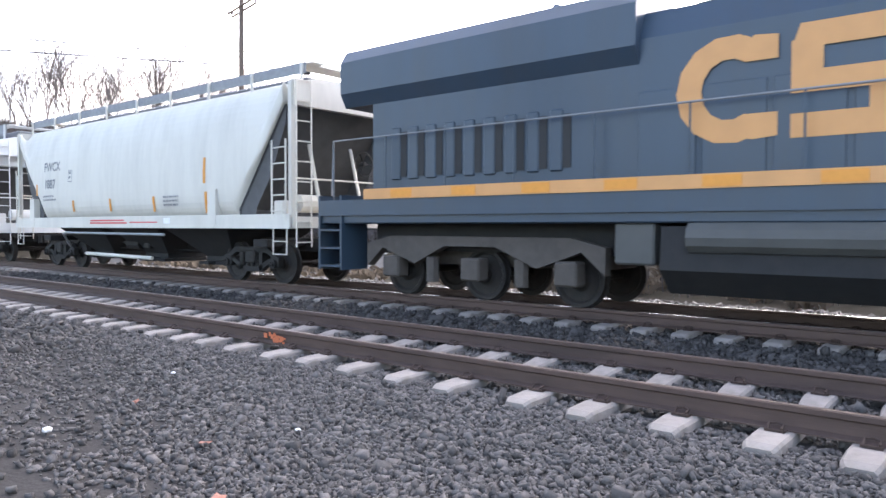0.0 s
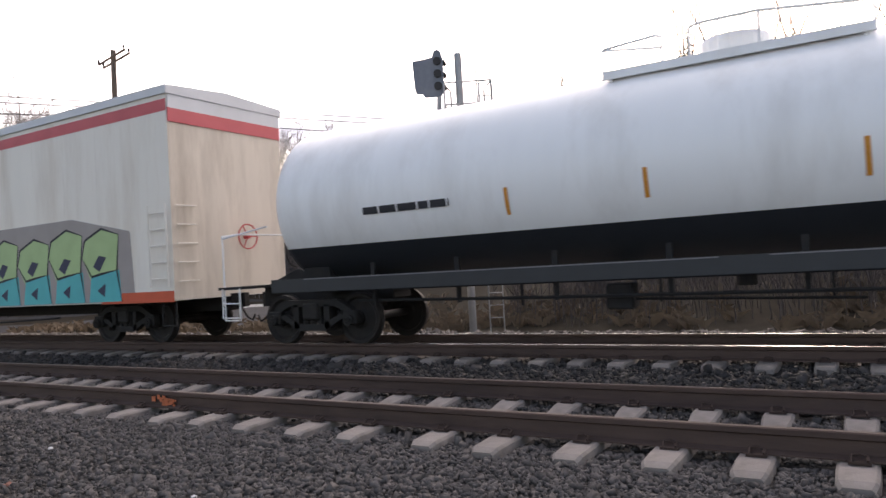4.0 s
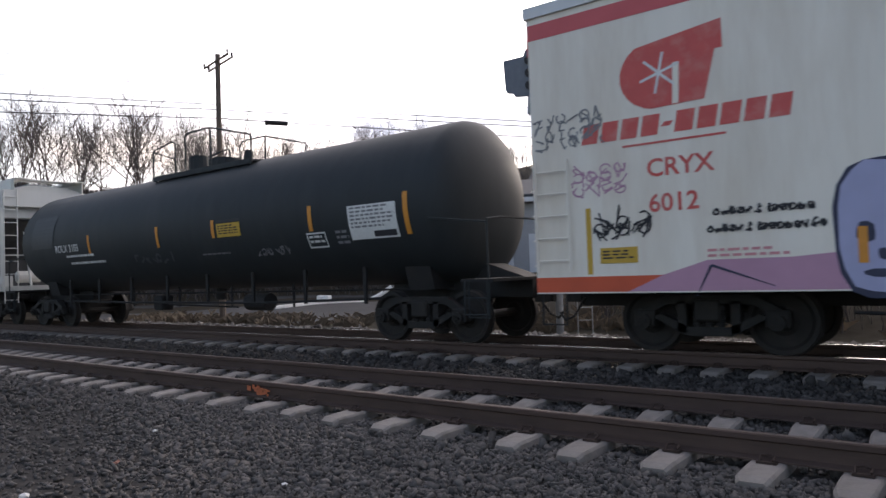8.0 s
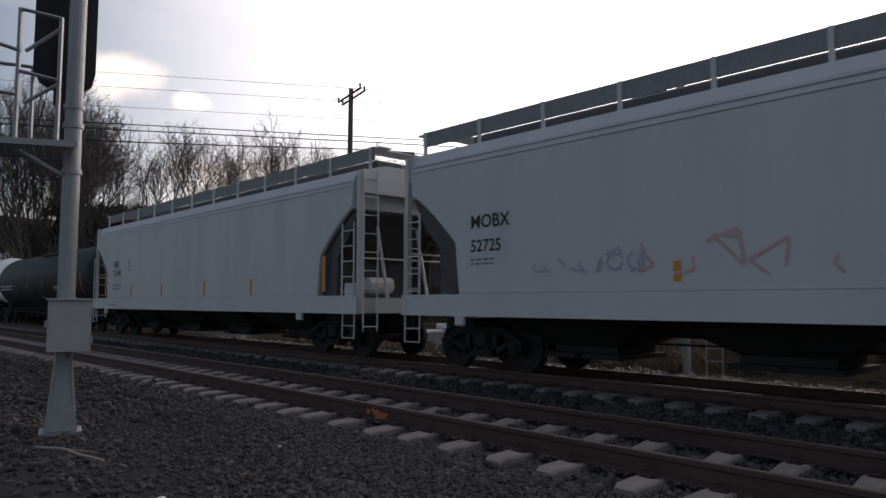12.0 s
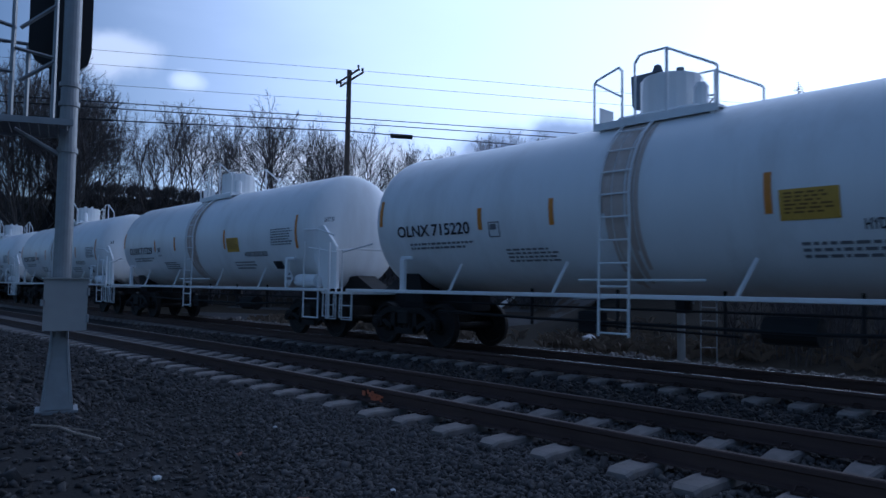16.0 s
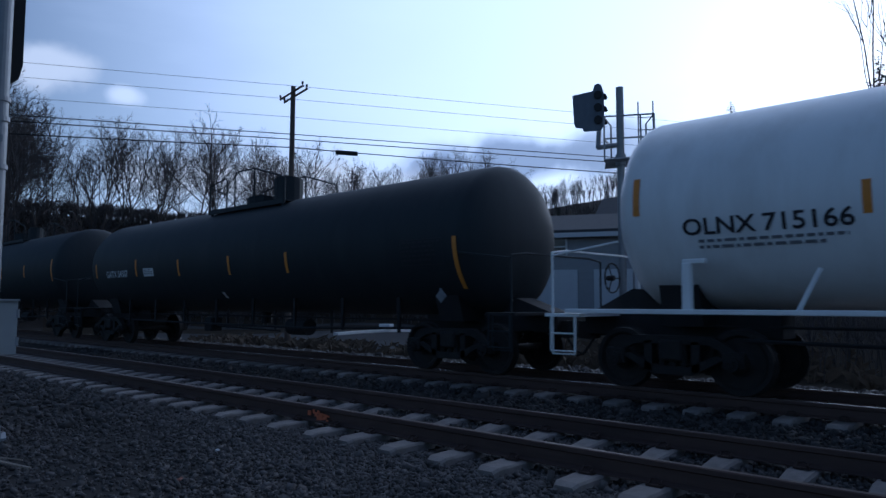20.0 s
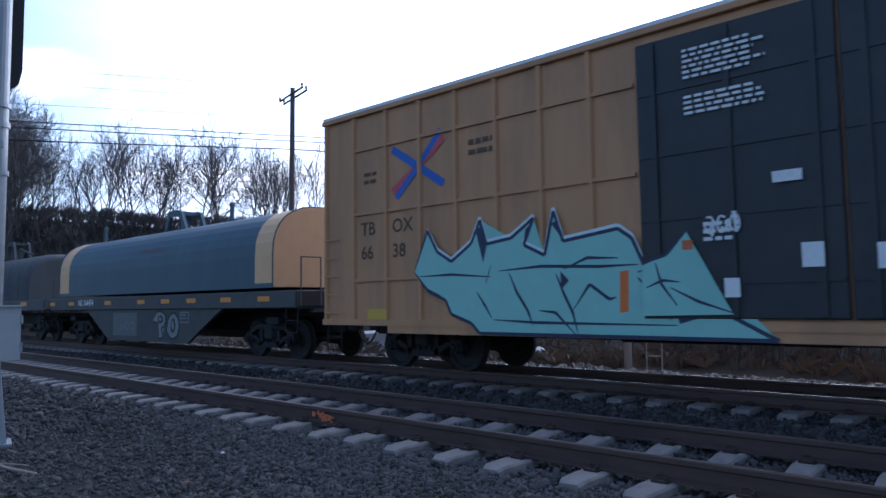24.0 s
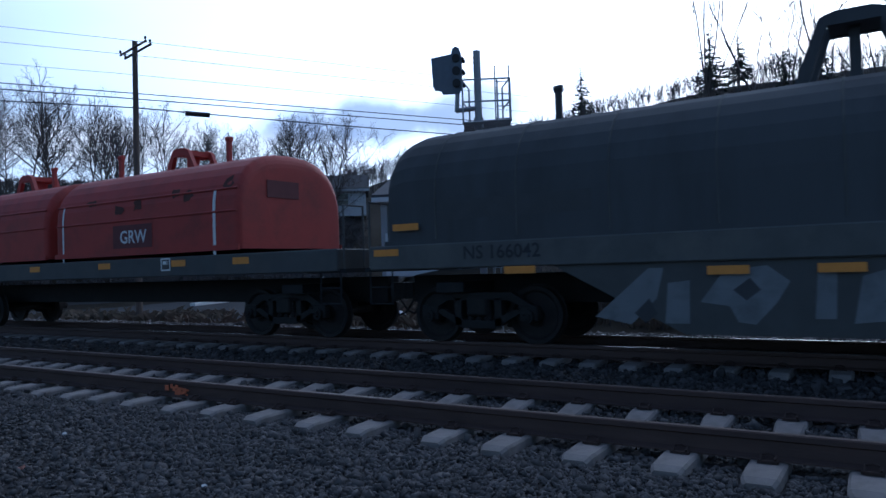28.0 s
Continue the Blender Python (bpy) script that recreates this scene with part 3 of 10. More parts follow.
def ladder(car, x0, x1, y, z0, z1, n, material, name="ladder", r=0.016):
    b = B()
    for x in (x0, x1):
        rod(b, (x, y, z0), (x, y, z1), r + 0.006, 6)
    for i in range(n):
        z = z0 + (z1 - z0) * (i + 0.5) / n
        rod(b, (x0, y, z), (x1, y, z), r, 5)
    return part(name, b, material, car)


def step_irons(car, L, y, z, material, xs=None):
    for x in xs or (0.12, L - 0.57):
        b = B()
        path(b, [(x, y, z), (x, y - 0.01, z - 0.55), (x + 0.45, y - 0.01, z - 0.55), (x + 0.45, y, z)], 0.016, 5)
        rod(b, (x, y - 0.005, z - 0.28), (x + 0.45, y - 0.005, z - 0.28), 0.014, 5)
        part("step_iron", b, material, car)


def brake_wheel(car, x, y, z, material):
    b = B()
    n = 18
    ring = [(x, y + 0.27 * math.cos(2 * math.pi * i / n), z + 0.27 * math.sin(2 * math.pi * i / n)) for i in range(n + 1)]
    path(b, ring, 0.016, 5)
    for i in range(3):
        a = 2 * math.pi * i / 3
        rod(b, (x, y, z), (x, y + 0.27 * math.cos(a), z + 0.27 * math.sin(a)), 0.012, 5)
    rod(b, (x - 0.1, y, z), (x + 0.04, y, z), 0.05, 8)
    return part("brake_wheel", b, material, car)


def centre_sill(car, L, material, z0=0.72, z1=1.02):
    b = B()
    box(b, 0.1, L - 0.1, -0.18, 0.18, z0, z1)
    for x in (1.5, L - 1.5):
        box(b, x - 0.25, x + 0.25, -1.25, 1.25, 0.84, 1.0)
    part("centre_sill", b, material, car)


def brake_gear(car, x, material):
    b = B()
    rod(b, (x, -0.75, 0.82), (x + 0.7, -0.75, 0.82), 0.19, 10)
    rod(b, (x - 0.5, -0.75, 0.82), (x, -0.75, 0.82), 0.03, 6)
    box(b, x + 0.95, x + 1.25, -0.9, -0.6, 0.68, 0.98, 0.03)
    rod(b, (x - 2.6, -0.45, 0.62), (x + 3.4, -0.45, 0.66), 0.02, 5)
    part("brake_rigging", b, material, car)


# ---- covered hopper cars ----
dark_roof = mat("trough_grey", (0.13, 0.14, 0.15), 0.7, var=0.15, scale=4)


def hopper_car(name, u, L, label, paint, body_top=4.34, sill=(1.05, 1.45), slope=(1.4, 3.45), bulge=0.0, outlets=4, ribs=0, dark_end=None, rb_mat=None, bays_z=0.42, trucks=None, seam=3.92, walk_h=0.52, grating=None):
    """A covered hopper: round-shouldered body on side sills, sloped ends, roof walkway, ladders and outlets."""
    car = start_car(name, u, L, label, "freight car", trucks or (1.75, L - 1.75))
    s0, s1 = sill
    sl, st = slope

    def bottom(x):
        d = min(x, L - x) - 0.28
        if d >= sl:
            return s1 - 0.02
        t = max(0.0, d / sl)
        if bulge:
            return st + (s1 - st) * t
        return st + (s1 + 0.95 - st) * (t / 0.93) ** 1.25 if t < 0.93 else s1 + 0.95 - 0.95 * (t - 0.93) / 0.07

    def ring(x):
        zb = bottom(x)
        w = 1.58
        if bulge:
            knots = [(-w + 0.16, zb), (-w + 0.02, zb + 0.35 * max(0, 3.0 - zb) / 1.6), (-w, max(zb + 0.3, 2.6)), (-w + 0.06, max(zb + 0.4, 3.5)), (-w + 0.22, 4.1), (-1.12, body_top), (-0.55, body_top + 0.16)]
            rows = []
            for i in range(len(knots) - 1):
                p0, p1, p2, p3 = (Vector(knots[max(0, min(len(knots) - 1, i + o))]) for o in (-1, 0, 1, 2))
                for t in (0.0, 0.25, 0.5, 0.75):
                    rows.append(tuple(0.5 * (2 * p1 + (p2 - p0) * t + (2 * p0 - 5 * p1 + 4 * p2 - p3) * t * t + (3 * p1 - p0 - 3 * p2 + p3) * t ** 3)))
            rows.append(knots[-1])
        else:
            rows = [(-w + 0.03, zb), (-w, zb + 0.05), (-w, min(seam, max(zb + 0.1, 3.0))), (-w, seam), (-w + 0.05, seam + 0.2), (-1.40, body_top), (-0.6, body_top + 0.2)]
        return [(x, y, z) for y, z in rows] + [(x, -y, z) for y, z in rows[::-1]]
    xs_ = [0.28 + sl * k / 10 for k in range(11)]
    xs_ = sorted(set(xs_ + [0.28 + sl * 0.93, 0.28 + sl + 0.02] + [L - x for x in xs_] + [L - 0.28 - sl * 0.93, L - 0.30 - sl]))
    b = B()
    loft(b, [ring(x) for x in xs_])
    body = part("body", b, paint, car, smooth=False)
    # sheets over the body's end slopes, with their shade put into the colour
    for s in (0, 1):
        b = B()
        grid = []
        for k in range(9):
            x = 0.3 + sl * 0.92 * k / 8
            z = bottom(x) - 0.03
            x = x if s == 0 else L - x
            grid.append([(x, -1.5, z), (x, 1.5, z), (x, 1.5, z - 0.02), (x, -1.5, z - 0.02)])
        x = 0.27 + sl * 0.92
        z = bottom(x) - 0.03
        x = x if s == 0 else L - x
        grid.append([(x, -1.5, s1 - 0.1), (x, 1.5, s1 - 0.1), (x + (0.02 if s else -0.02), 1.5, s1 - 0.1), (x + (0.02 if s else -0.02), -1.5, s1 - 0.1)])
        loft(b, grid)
        part("slope_sheet", b, P_SLOPE, body, "sloping end sheet coloured dark for shade")
    # added plates in the shade colour, filling the dark band beside the slopes
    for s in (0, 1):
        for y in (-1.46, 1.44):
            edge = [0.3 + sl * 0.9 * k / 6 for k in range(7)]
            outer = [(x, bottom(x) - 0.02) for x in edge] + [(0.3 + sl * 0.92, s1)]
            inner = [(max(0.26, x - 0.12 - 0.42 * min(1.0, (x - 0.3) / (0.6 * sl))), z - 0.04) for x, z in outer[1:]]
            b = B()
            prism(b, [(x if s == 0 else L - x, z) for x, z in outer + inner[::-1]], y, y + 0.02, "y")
            part("end_gusset", b, P_SLOPE, body, "added dark plate beside the end slope")
    # side sills and end platforms
    for s in (-1, 1):
        b = B()
        box(b, 0.02, L - 0.02, s * 1.6 - 0.03, s * 1.6 + 0.03, s0, s1, 0.008)
        box(b, 0.02, L - 0.02, s * 1.55 - 0.09, s * 1.55 + 0.09, s0 - 0.012, s0 + 0.012)
        part("side_sill", b, paint, car)
    for x in (0.0, L - 0.7):
        b = B()
        box(b, x, x + 0.7, -1.55, 1.55, s0 + 0.02, s0 + 0.06)
        box(b, x if x == 0 else x + 0.62, (x if x == 0 else x + 0.62) + 0.08, -1.55, 1.55, s0, s1 - 0.05)
        part("end_platform", b, paint, car)
    # end posts and cross beams
    for x in (0.08, L - 0.08):
        b = B()
        for y in (-1.5, 1.5):
            box(b, x - 0.05, x + 0.05, y - 0.055, y + 0.055, s0, body_top - 0.05)
        rod(b, (x, -1.5, 2.3), (x, 1.5, 2.3), 0.02, 6)
        for y in (-0.62, 0.62):
            rod(b, (x, y, s0), (x + (0.5 if x < 1 else -0.5), y, 3.1), 0.04, 6)
        box(b, x - 0.08, x + 0.2 if x < 1 else x + 0.08, -1.5, 1.5, body_top - 0.55, body_top - 0.02)
        part("end_frame", b, paint, car)
        xe = x - 0.12 if x < 1 else x + 0.12
        b = B()
        for y0 in (-1.48, -1.08):
            rod(b, (xe, y0, s0 - 0.4), (xe, y0, body_top), 0.018, 5)
        for i in range(9):
            z = s0 - 0.3 + i * 0.42
            rod(b, (xe, -1.48, z), (xe, -1.08, z), 0.015, 5)
        part("end_ladder", b, paint, car)
    ladder(car, 0.12, 0.58, -1.63, s1 - 0.1, 3.1, 5, paint, "side_ladder")
    ladder(car, L - 0.58, L - 0.12, -1.63, s1 - 0.1, 3.1, 5, paint, "side_ladder")
    brake_wheel(car, L + 0.1, 0.4, 2.7, M_TRUCK)
    b = B()
    rod(b, (L - 0.75, -0.8, s1 + 0.25), (L - 0.75, -0.1, s1 + 0.25), 0.2, 10)
    box(b, L - 0.9, L - 0.55, -1.35, -1.0, s1 - 0.1, s1 + 0.3, 0.03)
    part("air_reservoir", b, paint, car)
    # roof walkway on brackets
    z = body_top + walk_h
    for y, s in ((-0.92, -1), (0.92, 1)):
        b = B()
        prism(b, [(y - 0.17, z), (y + 0.17, z), (y + 0.17, z + 0.035), (y - 0.17, z + 0.035)], -0.1, L + 0.1, "x")
        w = part("roof_walkway", b, rb_mat or paint, car, "steel grating walkway")
        # added upright plate, standing for the walkway's underside seen from below
        b = B()
        dp = (0.96 if grating else 0.52) * walk_h
        prism(b, [(y + s * 0.175, z - dp), (y + s * 0.195, z - dp), (y + s * 0.195, z + 0.045), (y + s * 0.175, z + 0.045)], 0.1, L - 0.1, "x")
        part("side_grating", b, grating or M_GRATING, w, "added side plate below the walkway edge")
    for x in (0.12, L - 0.67):
        b = B()
        box(b, x, x + 0.55, -0.74, 0.74, z, z + 0.035)
        part("end_walkway", b, rb_mat or paint, car)
    n = int(L / 1.6)
    br = None
    for i in range(n + 1):
        x = 0.2 + (L - 0.4) * i / n
        if br is None:
            b = B()
            box(b, -0.035, 0.035, -1.16, -1.117, body_top - 0.02, z + 0.04)
            br = part("walkway_bracket", b, paint, car, m=pose(x, 0, 0))
            again(br, pose(x, 2.277, 0))
        else:
            again(br, pose(x, 0, 0))
            again(br, pose(x, 2.277, 0))
    b = B()
    box(b, 0.9, L - 0.9, -0.42, 0.42, body_top + 0.02, body_top + walk_h - 0.04, 0.04)
    part("roof_trough", b, dark_roof, car, "long dark grey trough hatch")
    # outlets
    x0, x1 = sl + 0.75, L - sl - 0.75
    for i in range(outlets):
        c = x0 + (x1 - x0) * (i + 0.5) / outlets
        w = (x1 - x0) / outlets * 0.46
        b = B()
        loft(b, [[(c + sx * k, sy * q, z) for sx, sy in ((-1, -1), (1, -1), (1, 1), (-1, 1))] for k, q, z in ((w, 1.4, s0 + 0.1), (w * 0.95, 1.3, s0 - 0.05), (w * 0.42, 0.6, bays_z + 0.12), (w * 0.42, 0.6, bays_z))])
        o = part("hopper_outlet", b, dark_end or M_UNDER, car)
        b = B()
        box(b, c - w * 0.5, c + w * 0.5, -0.75, 0.75, bays_z - 0.09, bays_z - 0.01)
        rod(b, (c, -0.95, bays_z - 0.04), (c, 0.95, bays_z - 0.04), 0.04, 6)
        part("gate", b, M_UNDER, o)
    centre_sill(car, L, M_UNDER)
    brake_gear(car, L * 0.42, M_UNDER)
    step_irons(car, L, -1.6, s0, paint)
    # shoulder seam lines
    if not ribs and not bulge:
        for z in (seam + 0.02, seam + 0.13):
            rects(car, [(0.3, L - 0.3, z, z + 0.015)], M_GREYMARK, lambda zz: -1.585 + 0.0 * zz if zz < seam + 0.1 else -1.56, "seam", 0.004)
    if ribs:
        rib = None
        for i in range(ribs):
            x = 0.95 + (L - 1.9) * i / (ribs - 1)
            zb = max(bottom(x), s1)
            if rib is None or True:
                b = B()
                prism(b, [(x - 0.05, -1.585), (x + 0.05, -1.585), (x + 0.025, -1.635), (x - 0.025, -1.635)], zb + 0.02, body_top - 0.38, "z")
                part("side_rib", b, paint, car)
    return car


# ---- tank cars ----
def tank_mesh(x0, x1, zc, r, n=36, head=0.62):
    b = B()
    rings = []
    for k in range(8):
        a = math.pi / 2 * k / 7.0
        rr = r * math.sin(a) if k else 0.03
        rings.append((x0 + head * (1 - math.cos(a)), rr))
    rings = rings + [(x0 + x1 - x, rr) for x, rr in rings[::-1]]
    loft(b, [[(x, rr * math.sin(2 * math.pi * i / n), zc + rr * math.cos(2 * math.pi * i / n)) for i in range(n)] for x, rr in rings])
    return b


def rail_loop(b, x0, x1, y, z0, z1, r=0.018, posts=3):
    path(b, [(x0, y, z0), (x0, y, z1 - 0.15), (x0 + 0.12, y, z1), (x1 - 0.12, y, z1), (x1, y, z1 - 0.15), (x1, y, z0)], r, 5)
    for i in range(1, posts):
        x = x0 + (x1 - x0) * i / posts
        rod(b, (x, y, z0), (x, y, z1), r, 5)


def tank_car(name, u, L, label, paint, zc=2.55, r=1.5, inset=0.75, trim=None, belly=None, belly_z=None, platform=None, dome=None, sill_z=None, side_ladder=None, trucks=None, end_rail=True, fittings=()):
    car = start_car(name, u, L, label, "tank car", trucks or (1.9, L - 1.9))
    trim = trim or paint
    x0, x1 = inset, L - inset
    tank = part("tank", tank_mesh(x0, x1, zc, r), paint, car, smooth=True)
    if belly:
        # paint band round the lower shell
        surf_r = r + 0.012
        a0 = math.acos(max(-1, min(1, (belly_z - zc) / r)))
        b = B()
        n = 26
        rings = []
        for k in range(7):
            t = math.pi / 2 * (k + 1.2) / 7.2
            rings.append((x0 + 0.62 * (1 - math.cos(t)), surf_r * math.sin(t)))
        rings = rings + [(x0 + x1 - x, rr) for x, rr in rings[::-1]]
        grid = []
        for x, rr in rings:
            dz = (belly_z - zc) / max(rr, 0.01)
            aa = math.acos(max(-1, min(1, dz)))
            grid.append([(x, rr * math.sin(aa + (2 * math.pi - 2 * aa) * i / n), zc + rr * math.cos(aa + (2 * math.pi - 2 * aa) * i / n)) for i in range(n + 1)])
        loft(b, grid, closed=False)
        part("belly_band", b, belly, tank, "black painted lower shell", True)
    # saddles, stub sills, end platforms
    for x, s in ((0.0, 1), (L, -1)):
        b = B()
        prism(b, [(x, 0.78), (x + s * 3.2, 0.78), (x + s * 3.2, zc - r + 0.05), (x + s * 2.5, zc - r + 0.2), (x + s * 0.9, zc - r + 0.35), (x, 1.08)], -0.28, 0.28, "y")
        part("stub_sill", b, M_UNDER, car)
        b = B()
        xa = x + s * 2.0
        prism(b, [(-0.85, 0.95), (0.85, 0.95), (1.0, zc - r * 0.72), (0.7, zc - r * 0.86), (0.0, zc - r + 0.02), (-0.7, zc - r * 0.86), (-1.0, zc - r * 0.72)], xa - 0.3, xa + 0.3, "x")
        part("saddle", b, M_UNDER, car)
        b = B()
        box(b, min(x, x + s * 0.65), max(x, x + s * 0.65), -1.5, 1.5, 1.08, 1.13)
        part("end_platform", b, trim if sill_z else M_UNDER, car)
        if end_rail:
            b = B()
            xe = x + s * 0.12
            path(b, [(xe, -1.45, 1.1), (xe, -1.45, 2.1), (xe, -1.0, 2.15), (xe, 1.0, 2.15), (xe, 1.45, 2.1), (xe, 1.45, 1.1)], 0.02, 5)
            path(b, [(xe, -1.45, 2.05), (x + s * 1.3, -r * 0.98, 2.2)], 0.018, 5)
            path(b, [(xe, -1.45, 1.1), (xe, -1.45, 0.5), (xe + s * 0.4, -1.45, 0.5), (xe + s * 0.4, -1.45, 1.1)], 0.018, 5)
            part("end_railing", b, trim, car)
    brake_wheel(car, -0.02, 0.7, 1.75, M_TRUCK)
    if sill_z:
        for s in (-1, 1):
            b = B()
            box(b, 0.4, L - 0.4, s * 1.5 - 0.05, s * 1.5 + 0.05, sill_z - 0.035, sill_z + 0.035, 0.01)
            part("side_rail", b, trim, car)
            for fx in (0.24, 0.40, 0.60, 0.76):
                x = L * fx
                b = B()
                rod(b, (x, s * 1.5, sill_z), (x + 0.25, s * (r * 0.93), sill_z + 0.55), 0.03, 5)
                part("rail_brace", b, trim, car)
    if platform:
        c, w, top = platform
        zt = zc + r
        b = B()
        for s in (-1, 1):
            box(b, c - w / 2, c + w / 2, min(s * 0.42, s * 0.84), max(s * 0.42, s * 0.84), zt - 0.13, zt - 0.09)
            box(b, c - w / 2, c + w / 2, s * 0.84 - 0.02, s * 0.84 + 0.02, zt - 0.2, zt - 0.08)
        for s in (-1, 1):
            for x in (c - w / 2 + 0.1, c + w / 2 - 0.1):
                rod(b, (x, s * 0.8, zt - 0.3), (x, s * 0.8, zt - 0.1), 0.03, 5)
        p = part("top_platform", b, trim, car)
        for s in (-1, 1):
            b = B()
            xa, xb, xc, y = c - w / 2, c + w / 2, c - w / 2 + w * 0.36, s * 0.82
            path(b, [(xa, y, zt - 0.2), (xa, y, zt + top * 0.66), (xa + 0.05, y, zt + top * 0.72), (xa + w * 0.22, y, zt + top * 0.86), (xa + w * 0.25, y, zt + top * 0.78), (xa + w * 0.25, y, zt - 0.12)], 0.022, 6)
            path(b, [(xa, y, zt + top * 0.68), (xa + w * 0.25, y, zt + top * 0.32)], 0.018, 5)
            path(b, [(xc, y, zt - 0.12), (xc, y, zt + top * 0.86), (xc + 0.08, y, zt + top * 0.98), (xc + 0.2, y, zt + top), (xc + w * 0.26, y, zt + top), (xb - 0.05, y, zt + top * 0.55), (xb, y, zt + top * 0.5), (xb, y, zt - 0.2)], 0.022, 6)
            rod(b, (xc + w * 0.26, y, zt - 0.12), (xc + w * 0.26, y, zt + top), 0.026, 6)
            part("handrail", b, trim, p)
    if dome:
        c, dr, dh = dome
        zt = zc + r
        b = B()
        rod(b, (c, 0, zt - 0.12), (c, 0, zt + dh), dr, 20)
        rod(b, (c, 0, zt + dh), (c, 0, zt + dh + 0.05), dr * 0.93, 20)
        part("valve_housing", b, trim, car)
    for x, fr, fh in fittings:
        b = B()
        rod(b, (x, 0, zc + r - 0.08), (x, 0, zc + r + fh), fr, 14)
        rod(b, (x, 0, zc + r + fh), (x, 0, zc + r + fh + 0.04), fr * 0.8, 14)
        part("top_fitting", b, trim, car)
    if side_ladder:
        x = side_ladder
        b = B()
        for dx in (-0.27, 0.27):
            pts = [(x + dx, -1.56, 0.55), (x + dx, -1.56, sill_z or 1.1)]
            for i in range(9):
                a = radians(100 - 10.5 * i)
                pts.append((x + dx, -(r + 0.06) * math.sin(a), zc + (r + 0.06) * math.cos(a)))
            path(b, pts, 0.022, 5)
        zz = 0.6
        while zz < zc + r * 0.9:
            y = -1.56 if zz < zc - 0.2 else -(math.sqrt(max(0.05, (r + 0.06) ** 2 - (zz - zc) ** 2)))
            rod(b, (x - 0.27, y, zz), (x + 0.27, y, zz), 0.016, 5)
            zz += 0.36
        part("side_ladder", b, trim, car)
    step_irons(car, L, -1.5, 1.1, trim)
    b = B()
    rod(b, (L * 0.5, 0, zc - r - 0.28), (L * 0.5, 0, zc - r + 0.1), 0.14, 10)
    rod(b, (1.5, -0.5, 0.95), (L - 1.5, -0.5, 0.95), 0.022, 5)
    for fx in (0.32, 0.44, 0.56, 0.68):
        box(b, L * fx - 0.02, L * fx + 0.02, -0.52, -0.48, 0.6, zc - r + 0.15)
    part("bottom_outlet", b, M_UNDER, car)
    b = B()
    path(b, [(2.9, -0.95, 0.78), (L * 0.35, -1.0, 0.74), (L * 0.66, -1.0, 0.72), (L - 2.9, -0.95, 0.8)], 0.028, 6)
    part("brake_pipe", b, M_UNDER, car)
    for i in range(8 if sill_z is None else 0):
        x = 3.3 + (L - 6.6) * i / 7
        b = B()
        prism(b, [(x - 0.03, 0.7), (x + 0.03, 0.7), (x + 0.045, zc - r * 0.75), (x - 0.045, zc - r * 0.75)], -1.02, -0.97, "y")
        part("pipe_hanger", b, M_UNDER, car)
    b = B()
    rod(b, (L * 0.60, -0.55, 0.72), (L * 0.60 + 0.75, -0.55, 0.72), 0.2, 12)
    part("brake_reservoir", b, M_UNDER, car)
    b = B()
    box(b, L * 0.40, L * 0.40 + 0.4, -0.8, -0.45, 0.52, 0.9, 0.03)
    rod(b, (L * 0.40 + 0.4, -0.62, 0.66), (L * 0.58, -0.6, 0.6), 0.022, 5)
    part("brake_valve", b, M_UNDER, car)
    return car


# ---- box and refrigerator cars ----
def box_car(name, u, L, label, paint, z0, z1, roof, under, eave=0.03, end_paint=None, trucks=None, category="freight car"):
    car = start_car(name, u, L, label, category, trucks or (2.4, L - 2.4))
    b = B()
    box(b, 0.05, L - 0.05, -1.58, 1.58, z0, z1)
    part("body", b, paint, car)
    b = B()
    prism(b, [(-1.62, z1), (1.62, z1), (1.62, z1 + eave), (0, z1 + eave + 0.1), (-1.62, z1 + eave)], 0.0, L, "x")
    part("roof", b, roof, car)
    centre_sill(car, L, M_UNDER, 0.62, 0.95)
    brake_gear(car, L * 0.45, M_UNDER)
    return car


# ---- coil cars ----
def hood_mesh(x0, x1, zb, zt, w, n=16, soft_end=0.0):
    """A long arched cover with upright lower sides."""
    b = B()
    prof = [(-w, zb), (-w, zb + 0.62 * (zt - zb) * 0.62)]
    zs = prof[-1][1]
    for i in range(n + 1):
        a = math.pi * i / n
        c = math.cos(a)
        prof.append((-w * math.copysign(abs(c) ** 0.75, c), zs + (zt - zs) * math.sin(a) ** 0.85))
    prof.append((w, zs))
    prof.append((w, zb))
    out, seen = [], None
    for p in prof:
        if seen is None or math.hypot(p[0] - seen[0], p[1] - seen[1]) > 0.01:
            out.append(p)
            seen = p
    if not soft_end:
        prism(b, out, x0, x1, "x")
        return b, out
    rings = []
    for k in range(6):
        a = math.pi / 2 * k / 5
        f = 0.86 + 0.14 * math.sin(a)
        rings.append((soft_end * (1 - math.cos(a)), f))
    loft(b, [[(x0 + d, y * (0.5 + 0.5 * f), zb + (z - zb) * f) for y, z in out] for d, f in rings] + [[(x1 - d, y * (0.5 + 0.5 * f), zb + (z - zb) * f) for y, z in out] for d, f in rings[::-1]])
    return b, out


def hood_side(zb, zt, w):
    zs = zb + 0.62 * (zt - zb) * 0.62

    def f(z):
        if z <= zs:
            return -w
        s = min(1.0, (z - zs) / (zt - zs)) ** (1 / 0.85)
        return -w * max(0.0, math.sqrt(max(0, 1 - s * s))) ** 0.75
    return f


